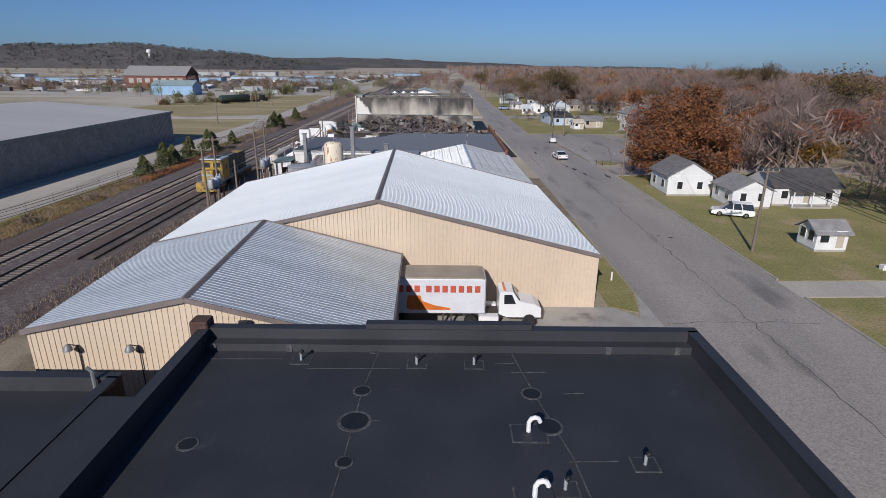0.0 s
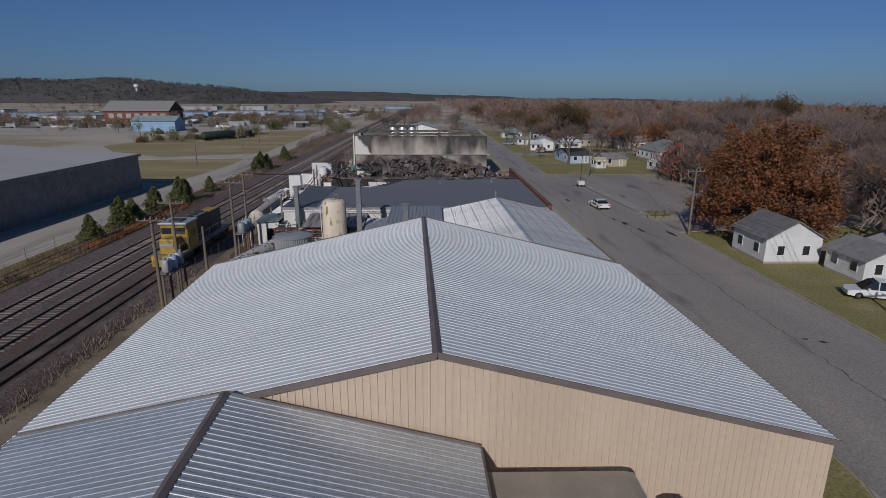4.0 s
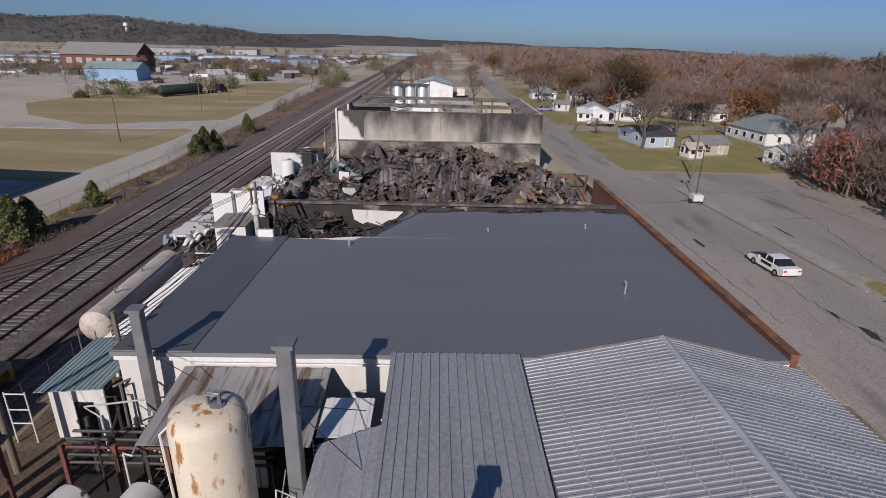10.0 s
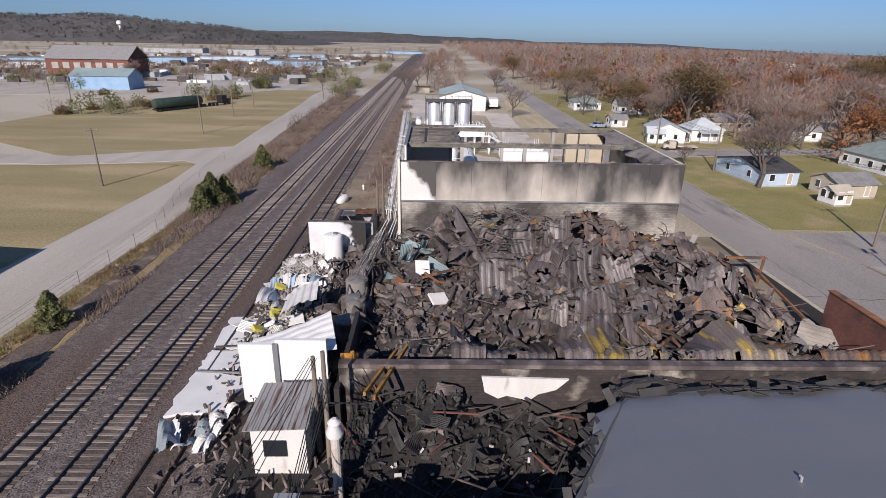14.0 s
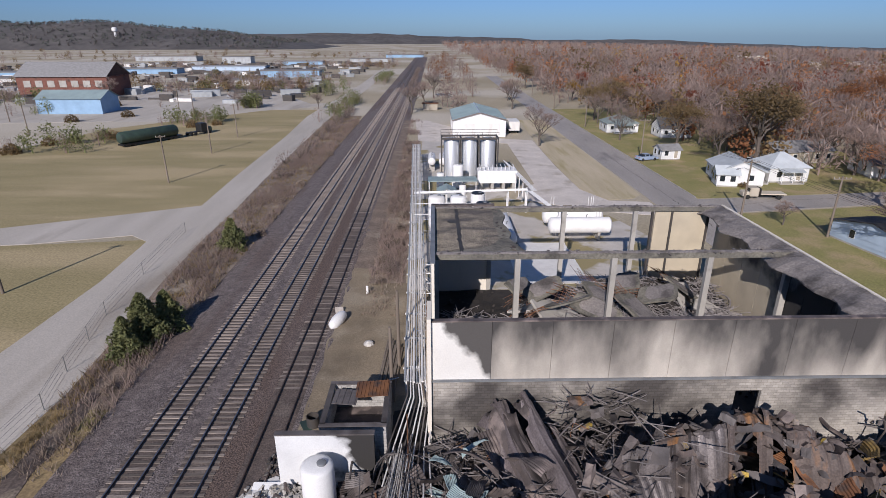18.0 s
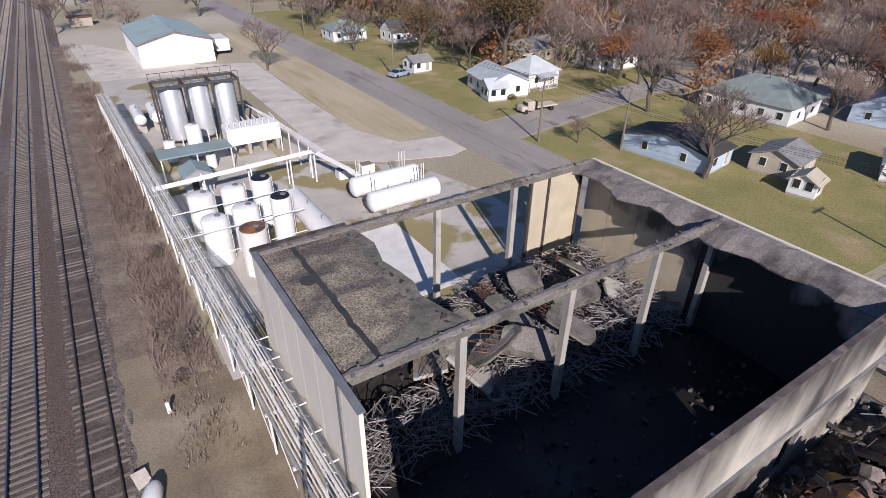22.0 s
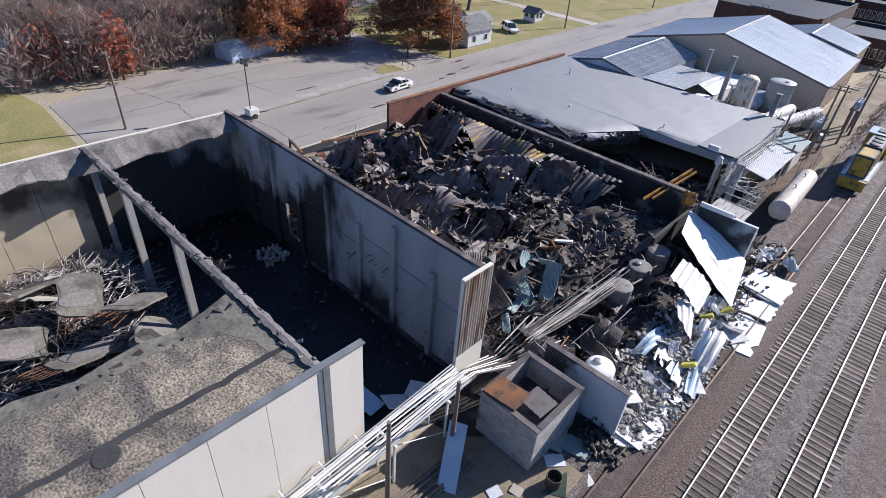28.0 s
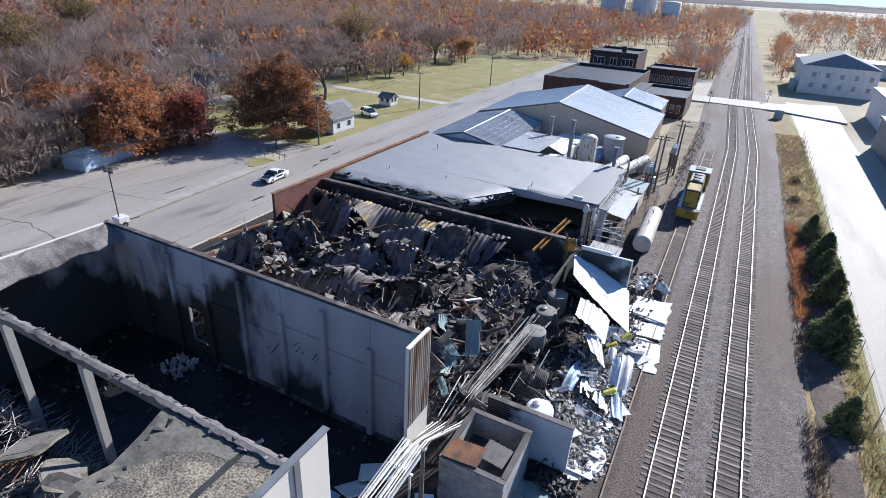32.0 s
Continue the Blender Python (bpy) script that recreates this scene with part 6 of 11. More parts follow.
def utility_pole(x, y, h, label, arm=1, group="wooden utility poles", turn=0, lamp=False, arm_len=2.4):
    ob = thing("utility_pole", (x, y, 0), label, "utility pole", group)
    part("post", Mesh().tube((x, y, 0), (x, y, h), 0.17, 10, 0.11), M_wood_pole, ob, smooth=True)
    c, s = math.cos(radians(turn)), math.sin(radians(turn))
    for k in range(arm):
        z = h - 0.35 - 0.9 * k
        a = part("crossarm", Mesh().beam((x - c * arm_len / 2, y - s * arm_len / 2, z), (x + c * arm_len / 2, y + s * arm_len / 2, z), 0.12), M_wood_pole, ob)
        for u in (-0.46, -0.2, 0.2, 0.46):
            part("insulator", Mesh().spin((x + c * u * arm_len, y + s * u * arm_len, z + 0.06), [(0.04, 0), (0.06, 0.08), (0.03, 0.18)], 8), M_insul, a)
    if lamp:
        part("lamp_arm", Mesh().line([(x, y, h - 1.6), (x - 0.9, y, h - 1.2), (x - 1.8, y, h - 1.3)], 0.04), M_steel, ob)
        part("lamp_head", Mesh().spin((x - 1.9, y, h - 1.45), [(0.2, 0), (0.16, 0.1), (0.05, 0.18)], 10), M_steel, ob)
    return ob


yard_poles = [(-27.9, 63.9, 8.6), (-28.8, 69.5, 9.0), (-27.3, 80.6, 9.2), (-27.0, 84.2, 9.6)]
for x, y, h_ in yard_poles:
    utility_pole(x, y, h_, "grey wooden utility pole with a crossarm beside the siding", group="works utility poles")
utility_pole(-28.4, 74.8, 5.2, "short wooden pole with stay wires", 0, "works utility poles")
for x, y, h_ in ((-23.9, 88.6, 6.2), (-24.2, 112.6, 7.0), (-24.9, 113.4, 6.2), (-26.3, 92.0, 3.9), (-24.95, 155.3, 7.0), (-25.2, 150.6, 6.4)):
    utility_pole(x, y, h_, "dark wooden pole standing among the pipework", 0, "works utility poles")
wires = thing("power_line", (-27.5, 70, 8), "thin black power lines between the works poles", "power line")
for (xa, ya, ha), (xb, yb, hb) in zip([(-29, 20, 9)] + yard_poles, yard_poles + [(-24.9, 113.4, 6.2)]):
    for u in (-1, -0.4, 0.4, 1):
        part("wire", Mesh().wire((xa + u, ya, ha - 0.1), (xb + u * (0.2 if yb > 100 else 1), yb, hb - 0.1), 0.5, 0.018), M_wire, wires)
for i in range(6):
    part("wire", Mesh().wire((-24 + rnd(-0.4, 0.4), 88.6, 5.8 - i * 0.25), (-24.2 + rnd(-0.6, 0.6), 112, 6.2 - i * 0.3), 0.9, 0.025), M_wire, wires)

for tx, ty in ((-27.9, 66.6), (-26.2, 81.0)):
    bank = thing("transformer_bank", (tx, ty, 0), "blue-grey transformers on a raised wooden platform", "transformer bank", "transformer banks")
    for dy in (-1.4, 1.4):
        for dx in (-0.35, 0.35):
            part("post", Mesh().tube((tx + dx, ty + dy, 0), (tx + dx, ty + dy, 3.2), 0.11), M_redpipe if dx > 0 else M_wood_pole, bank)
    part("platform", Mesh().box(tx - 0.6, tx + 0.6, ty - 1.8, ty + 1.8, 3.2, 3.35), M_wood_pole, bank)
    for dy in (-1.15, 0, 1.15):
        can = part("transformer", Mesh().spin((tx, ty + dy, 3.36), [(0.4, 0), (0.42, 0.05), (0.42, 1.0), (0.36, 1.08)], 14), M_tank_grey if dy else M_siding_blue, bank, smooth=True)
        for dx in (-0.18, 0.18):
            part("bushing", Mesh().spin((tx + dx, ty + dy, 4.42), [(0.05, 0), (0.08, 0.12), (0.04, 0.3)], 8), M_insul, can)

# stub trestles, drums and boxes in the yard
switch = thing("switch_frame", (-26.5, 88, 0), "small pale steel switch frame beside the fence", "switch frame")
for dx in (-0.5, 0.5):
    part("post", Mesh().tube((-27.9 + dx, 86.2, 0), (-27.9 + dx, 86.2, 3.0), 0.04), M_white, switch)
    part("post", Mesh().tube((-28.3 + dx, 92.6, 0), (-28.3 + dx, 92.6, 2.8), 0.04), M_steel, switch)
for z in (1.2, 2.0, 2.9):
    part("rung", Mesh().tube((-28.4, 86.2, z), (-27.4, 86.2, z), 0.035), M_white, switch)
fence = thing("fence", (-30, 86, 0), "low pipe fence with thin posts along the siding", "fence")
for i in range(14):
    part("post", Mesh().tube((-30.1, 76 + i * 2.2, 0), (-30.1, 76 + i * 2.2, 1.5), 0.035), M_dark_steel, fence)
for z in (0.8, 1.45):
    part("rail", Mesh().tube((-30.1, 76, z), (-30.1, 104.6, z), 0.025), M_dark_steel, fence)
for x, y in ((-25.0, 77.6), (-24.6, 85.4), (-23.6, 79.9)):
    drum = thing("drum", (x, y, 0), "small dull steel drum on bare ground", "drum", "drums in the yard")
    part("shell", Mesh().spin((x, y, 0.03), [(0.28, 0), (0.28, 0.42), (0.29, 0.44), (0.28, 0.46), (0.28, 0.88)], 16), M_tank_old, drum, smooth=True)
planter = thing("concrete_box", (-26.3, 75.4, 0), "white concrete valve box on the ground", "concrete box")
part("box", Mesh().chamfer(-26.9, -25.7, 74.8, 76.0, 0, 0.9, 0.05), M_white, planter)
roof_tank = thing("water_tank", (-3.6, 71.2, 0), "dull upright tank in the shade beside the shed", "tank")
part("shell", Mesh().spin((-3.9, 71.4, 0), [(0.9, 0), (0.9, 2.6), (0.7, 2.9), (0.2, 3.0)], 20), M_tank_old, roof_tank, smooth=True)


# ---- vehicles ----
def wheel(parent, x, y, r, w, axis=(0, 1, 0), name="wheel"):
    a = Vector(axis) * w / 2
    c = Vector((x, y, r))
    ob = part(name, Mesh().spin(c - a, [(r * 0.62, 0), (r * 0.96, 0.0), (r, w * 0.2), (r, w * 0.8), (r * 0.96, w), (r * 0.62, w)], 20, axis), M_tyre, parent, smooth=True)
    part("rim", Mesh().spin(c - a * 1.05, [(r * 0.2, 0), (r * 0.6, 0.03), (r * 0.6, w * 1.02), (r * 0.2, w * 1.05)], 14, axis), M_chrome, ob)
    return ob


def car(x, y, turn, paint, label, kind="saloon", police=False):
    """A car built along +x, then turned."""
    ob = thing("car", (0, 0, 0), label, "car")
    L = 2.45
    van = kind == "van"
    zr = 1.75 if van else 1.45
    low = [(-L, 0.42), (-L, 0.85), (-L + 0.12, 0.98 if not van else 1.0), (-1.35, 1.03), (1.0, 1.0), (2.2, 0.82), (L, 0.7), (L, 0.38), (2.0, 0.3), (-2.1, 0.3)]
    body = Mesh().prism([(a, b) for a, b in low], -0.92, 0.92)
    part("body", body, paint, ob)
    cab = [(-2.3 if van else -1.75, 1.0), (-2.1 if van else -1.05, zr - 0.03), (0.15, zr), (0.55, zr - 0.05), (1.35 if van else 1.15, 1.0)]
    k = Mesh()
    n = len(cab)
    vs = [(a, -0.86 + (b - 1.0) * 0.28, b) for a, b in cab] + [(a, 0.86 - (b - 1.0) * 0.28, b) for a, b in cab]
    k.faces(vs, [tuple(range(n)), tuple(range(2 * n - 1, n - 1, -1))] + [(i, n + i, n + (i + 1) % n, (i + 1) % n) for i in range(n)])
    part("cabin_glass", k, M_glass, ob, "dark car window glass")
    top = [(-2.05 if van else -1.0, zr + 0.0), (0.2, zr + 0.025), (0.2, zr + 0.06), (-2.05 if van else -1.0, zr + 0.04)]
    part("roof", Mesh().prism(top, -0.72, 0.72), paint, ob)
    for s in (-1, 1):
        for a in (-1.05, 0.05):
            part("pillar", Mesh().beam((a, s * 0.83, 1.0), (a + (0.25 if a < -1 else 0.0), s * 0.73, zr), 0.09), paint, ob)
        part("headlight", Mesh().box(2.28, 2.46, s * 0.72 - 0.14, s * 0.72 + 0.14, 0.62, 0.75), M_chrome, ob)
        part("tail_light", Mesh().box(-2.47, -2.4, s * 0.7 - 0.16, s * 0.7 + 0.16, 0.72, 0.88), M_redletter, ob)
        part("mirror", Mesh().box(0.75, 0.95, s * 0.98 - 0.1, s * 0.98 + 0.1, 1.0, 1.15), paint, ob)
        for a in (-1.5, 1.5):
            wheel(ob, a, s * 0.82, 0.34, 0.22)
        if police:
            part("door_bar", Mesh().box(-0.9, 0.55, s * 0.921 - 0.004, s * 0.921 + 0.004, 0.6, 0.88), M_black, ob, "dark lettering bar on the doors")
    if police:
        part("push_bar", Mesh().box(2.46, 2.55, -0.5, 0.5, 0.4, 0.8), M_black, ob)
        part("bonnet_panel", Mesh().prism([(1.25, 0.985), (2.15, 0.845), (2.15, 0.855), (1.25, 0.995)], -0.7, 0.7), M_black, ob, "black bonnet")
    ob.matrix_basis = pose(x, y, 0.045, 0, 0, turn)
    return ob


car(23.7, 110.7, 96, M_car_white, "white police saloon with black panels on the street", police=True)
car(36.8, 66.9, 160, M_car_white, "white minivan parked on the lawn", "van")
car(25.4, 236.5, 15, M_tank_blue, "dark car parked beside the small house", "saloon")
car(46.0, 232, 60, M_trailer, "pale saloon parked under the trees")

# semi trailer and tractor beside the warehouse
trailer = thing("trailer", (-1.4, 36.4, 0), "white box trailer with red and orange graphics", "trailer")
part("box", Mesh().chamfer(-4.8, 3.4, 35.2, 37.7, 1.15, 3.75, 0.08), M_trailer, trailer)
part("roof_cover", Mesh().prism([(-4.75, 3.752), (3.0, 3.752), (3.3, 3.70), (3.3, 3.78), (2.9, 3.86), (-4.75, 3.86)], 35.22, 37.68), M_tan_top, trailer, "tan weathered roof")
for i in range(12):
    x = -3.9 + i * 0.57 + (0.25 if i > 4 else 0)
    part("letter_bar", Mesh().box(x, x + 0.38, 35.17, 35.195, 2.75, 3.25), M_redletter, trailer)
part("graphic", Mesh().prism([(-2.1, 2.5), (-1.2, 2.5), (-1.1, 2.1), (-0.2, 1.75), (0.9, 1.55), (0.9, 1.42), (-1.9, 1.42), (-2.2, 1.55)], 35.16, 35.194), M_orange, trailer, "orange boot shape")
part("frame", Mesh().box(-4.6, 3.0, 35.8, 37.1, 0.9, 1.14), M_dark_steel, trailer)
for x in (0.4, 1.0):
    part("landing_leg", Mesh().box(x - 0.07, x + 0.07, 35.6, 35.75, 0, 1.1), M_dark_steel, trailer)
for x in (-3.8, -2.9):
    for y in (35.5, 37.4):
        wheel(trailer, x, y, 0.48, 0.3)
truck = thing("truck_tractor", (4.6, 36.4, 0), "white day-cab truck tractor coupled to the trailer", "truck")
part("chassis", Mesh().box(1.8, 7.4, 35.9, 36.9, 0.65, 0.95), M_dark_steel, truck)
part("cab", Mesh().prism([(4.4, 0.95), (4.4, 2.55), (4.7, 2.7), (5.4, 2.65), (5.85, 1.95), (7.0, 1.7), (7.4, 1.45), (7.45, 0.7), (5.0, 0.7)], 35.55, 37.35), M_car_white, truck)
part("windscreen", Mesh().prism([(5.47, 2.58), (5.87, 1.97), (5.9, 2.0), (5.5, 2.61)], 35.7, 37.2), M_glass, truck)
for y in (35.53, 37.37):
    part("side_window", Mesh().prism([(4.75, 1.75), (4.75, 2.45), (5.3, 2.45), (5.6, 1.75)], y - 0.01, y + 0.01), M_glass, truck)
for y in (35.8, 36.1, 36.45, 36.8, 37.1):
    part("marker_lamp", Mesh().chamfer(4.7, 4.85, y - 0.09, y + 0.09, 2.69, 2.78, 0.02), M_orange, truck, "orange marker lamp")
for y in (35.4, 37.5):
    part("fuel_tank", Mesh().box(2.95, 4.35, y - 0.28, y + 0.28, 0.45, 0.95), M_white_clean, truck)
    wheel(truck, 6.6, y, 0.48, 0.3)
    wheel(truck, 2.4, y, 0.48, 0.5)

# locomotive on the siding
loco = thing("locomotive", (-33.15, 83.0, 0.4), "yellow and grey diesel locomotive standing on the siding", "locomotive")
X = -33.15
part("frame", Mesh().box(X - 1.5, X + 1.5, 76.06, 90.58, 1.45, 1.75), M_loco_g, loco)
# Hood coloured dark for its shaded east side as well as its grime.
part("hood", Mesh().chamfer(X - 0.95, X + 0.95, 86.14, 89.74, 1.75, 4.3, 0.14), M_loco_dark, loco, "yellow hood end darkened by grime and painted shade")
part("hood", Mesh().chamfer(X - 0.97, X + 0.97, 81.46, 86.12, 1.75, 4.5, 0.14), M_loco_dark, loco, "engine hood darkened by grime and painted shade")
part("hood_top", Mesh().box(X - 0.8, X + 0.8, 81.70, 85.90, 4.502, 4.56), M_loco_g, loco, "grey hood top")
# Yellow plates show the paint on faces without that painted shade.
part("hood_side", Mesh().box(X - 1.0, X - 0.972, 81.70, 85.90, 1.9, 4.1), M_loco_y, loco, "yellow side panel")
part("cab", Mesh().chamfer(X - 1.5, X + 1.5, 78.46, 81.22, 1.75, 4.6, 0.12), M_loco_y, loco)
part("hood_top", Mesh().box(X - 0.75, X + 0.75, 86.3, 89.5, 4.302, 4.35), M_loco_y, loco, "faded yellow top sheet")
part("hood_end", Mesh().box(X - 0.8, X + 0.8, 89.75, 89.79, 1.9, 4.1), M_loco_y, loco, "yellow end panel")
part("cab_roof", Mesh().chamfer(X - 1.55, X + 1.55, 78.22, 81.40, 4.602, 4.74, 0.05), M_galv, loco, "pale grey cab roof")
part("roof_hatch", Mesh().chamfer(X - 0.7, X + 0.7, 78.94, 80.50, 4.742, 4.86, 0.04), M_loco_dark, loco)
part("nose", Mesh().chamfer(X - 0.85, X + 0.85, 76.54, 78.40, 1.75, 3.35, 0.15), M_loco_y, loco)
for dx in (-0.75, 0.75):
    part("cab_window", Mesh().box(X + dx - 0.5, X + dx + 0.5, 78.39, 78.46, 3.5, 4.2), M_glass, loco)
part("stripe", Mesh().box(X - 0.7, X + 0.7, 76.49, 76.54, 2.6, 2.85), M_tank_blue, loco, "dark emblem bar on the nose")
for y in (75.70, 90.58):
    part("pilot", Mesh().box(X - 1.4, X + 1.4, y, y + 0.3, 0.55, 1.75), M_loco_y, loco)
part("coupler", Mesh().box(X - 0.15, X + 0.15, 75.10, 75.70, 0.95, 1.2), M_dark_steel, loco)
part("fuel_tank", Mesh().box(X - 1.3, X + 1.3, 81.70, 85.06, 0.6, 1.44), M_dark_steel, loco)
for y in (82.42, 83.86, 85.30):
    part("fan", Mesh().spin((X, y, 4.56), [(0.56, 0), (0.56, 0.12), (0.42, 0.16), (0.1, 0.13)], 16), M_dark_steel, loco, smooth=True)
part("exhaust", Mesh().box(X - 0.3, X + 0.3, 81.64, 81.72, 4.56, 4.8), M_dark_steel, loco)
for yb in (76.90, 85.78):
    part("bogie", Mesh().box(X - 1.2, X + 1.2, yb, yb + 3.2, 0.75, 1.4), M_dark_steel, loco)
    for k in range(2):
        for dx in (-0.75, 0.75):
            part("wheel", Mesh().spin((X + dx - 0.06, yb + 0.6 + 2.4 * k, 0.90), [(0.1, 0), (0.49, 0), (0.49, 0.12), (0.1, 0.12)], 18, (1, 0, 0)), M_rail, loco)
for dx in (-1.42, 1.42):
    for k in range(6):
        part("stanchion", Mesh().tube((X + dx, 76.42 + k * 2.7, 1.75), (X + dx, 76.42 + k * 2.7, 2.75), 0.025, 5), M_galv, loco)
    part("handrail", Mesh().tube((X + dx, 76.30, 2.75), (X + dx, 90.34, 2.75), 0.03, 5), M_galv, loco)
    part("walkway", Mesh().box(X + dx - 0.4 if dx > 0 else X + dx, X + dx if dx > 0 else X + dx + 0.4, 81.46, 90.10, 1.752, 1.8), M_galv, loco)

# floodlight tower on a small trailer
tower = thing("light_tower", (26.2, 132.4, 0), "mobile floodlight tower on a small white trailer", "light tower")
part("housing", Mesh().chamfer(25.6, 26.9, 131.7, 133.1, 0.45, 1.25, 0.08), M_white, tower)
part("drawbar", Mesh().beam((26.2, 131.7, 0.5), (26.0, 130.2, 0.45), 0.1), M_dark_steel, tower)
for dx in (-0.75, 0.75):
    wheel(tower, 26.25 + dx, 132.4, 0.32, 0.2, (1, 0, 0))
    part("outrigger", Mesh().beam((26.2, 132.4, 0.5), (26.2 + dx * 2, 133.4, 0.06), 0.08), M_dark_steel, tower)
part("mast", Mesh().tube((26.2, 132.6, 1.2), (26.2, 132.6, 7.0), 0.07), M_dark_steel, tower)
for dx in (-0.5, 0.5):
    for dz in (0, 0.4):
        part("floodlight", Mesh().box(26.2 + dx - 0.2, 26.2 + dx + 0.2, 132.5, 132.75, 6.75 + dz, 7.05 + dz), M_dark_steel, tower)
tower.location = (26.5, 133.4, 0)


# ---- the burnt ruins ----
random.seed(5)


def mound_z(x, y):
    """Height of the heap of burnt debris."""
    u = max(0.0, min(1.0, (x + 25) / 4)) * max(0.0, min(1.0, (11 - x) / 4)) * max(0.0, min(1.0, (y - 115.5) / 1.5)) * max(0.0, min(1.0, (146 - y) / 2))
    n1 = noise.noise(Vector((x * 0.13, y * 0.16, 1.7)))
    n2 = abs(noise.noise(Vector((x * 0.33, y * 0.27, 5.2))))
    n3 = noise.noise(Vector((x * 0.9, y * 0.9, 9)))
    west = max(0.0, min(1.0, (2 - x) / 18))
    return max(0.05, u * (0.35 + 1.0 * west + 0.9 * n1 + 1.3 * n2 + 0.3 * n3))


def heap_mesh(x0, x1, y0, y1, step, fn):
    nx, ny = round((x1 - x0) / step), round((y1 - y0) / step)
    vs = [(x0 + (x1 - x0) * i / nx, y0 + (y1 - y0) * j / ny, fn(x0 + (x1 - x0) * i / nx, y0 + (y1 - y0) * j / ny)) for j in range(ny + 1) for i in range(nx + 1)]
    return Mesh().faces(vs, [(j * (nx + 1) + i, j * (nx + 1) + i + 1, (j + 1) * (nx + 1) + i + 1, (j + 1) * (nx + 1) + i) for j in range(ny) for i in range(nx)])


heap = thing("debris_heap", (-7, 130, 0), "heap of collapsed burnt roof sheets, beams and ash", "debris heap")
part("ash_mound", heap_mesh(-25, 11, 115.6, 146, 0.5, mound_z), M_rubble, heap, "uneven dark ash and rubble")


def bent_sheet(w, l, bend, twist, ribs, seed):
    """A buckled corrugated sheet lying along y, ribs along y."""
    n, m = ribs * 2, 9
    vs = []
    for j in range(m + 1):
        t = j / m - 0.5
        for i in range(n + 1):
            s = i / n - 0.5
            z = bend * (0.25 - t * t) * 4 * 0.5 + (0.045 if i % 2 else -0.045)
            z += 0.22 * l * 0.25 * noise.noise(Vector((s * 2.2, t * 2.6, seed * 3.1)))
            x = s * w + 0.25 * noise.noise(Vector((t * 3, seed, 2)))
            a = twist * t
            ca, sa = math.cos(a), math.sin(a)
            vs.append((x * ca - z * sa, t * l, x * sa + z * ca))
    fs = [(j * (n + 1) + i, j * (n + 1) + i + 1, (j + 1) * (n + 1) + i + 1, (j + 1) * (n + 1) + i) for j in range(m) for i in range(n)]
    return Mesh().faces(vs, fs)


def sheet_data(name, mesh, mat):
    me = bpy.data.meshes.new(name)
    me.from_pydata(mesh.v, [], mesh.f)
    me.materials.append(mat)
    return me


SHEETS = {}
for key, mat in (("char", M_char), ("ash", M_ash), ("rust", M_rust), ("ochre", M_ochre), ("white", M_white), ("green", M_teal_roof), ("black", M_tar)):
    SHEETS[key] = [sheet_data("corrugated_sheet", bent_sheet(rnd(1.2, 2.2), rnd(2.6, 4.8), rnd(-0.9, 1.6), rnd(-0.9, 0.9), 8, k), mat) for k in range(5 if key in ("char", "ash") else 3)]


def lay(parent, data, name, x, y, z, rx, ry, rz, s=1.0):
    ob = new(name, data)
    ob.parent = parent
    ob.matrix_basis = Matrix.Translation(Vector((x, y, z)) - parent.location) @ pose(0, 0, 0, 0, 0, rz) @ pose(0, 0, 0, rx, ry, 0) @ Matrix.Scale(s, 4)
    return ob


def slope_turn(x, y):
    e = 0.6
    return math.degrees(math.atan2(mound_z(x, y + e) - mound_z(x, y - e), 2 * e)), -math.degrees(math.atan2(mound_z(x + e, y) - mound_z(x - e, y), 2 * e))


def drape(x, y):
    """Height of the fallen roof, hung in folds over what is left of its beams."""
    f = ((y - 117.4 + 0.45 * abs(x + 3) + 3.4 * noise.noise(Vector((x * 0.13, y * 0.09, 3)))) / 6.3) % 1.0
    crest = 0.55 + 0.75 * noise.noise(Vector((x * 0.14, int((y - 114.2) / 6.3) * 1.7, 6)))
    z = 0.4 + 3.3 * (0.5 + 0.5 * math.cos(2 * math.pi * f)) ** 1.25 * max(0.25, crest + 0.35)
    west = max(0.0, min(1.0, (3 - x) / 16))
    fall = min(1.0, max(0.25, (10.5 - x) / 4))
    return (z + 0.8 * west + 0.55 * noise.noise(Vector((x * 0.3, y * 0.25, 12)))) * fall


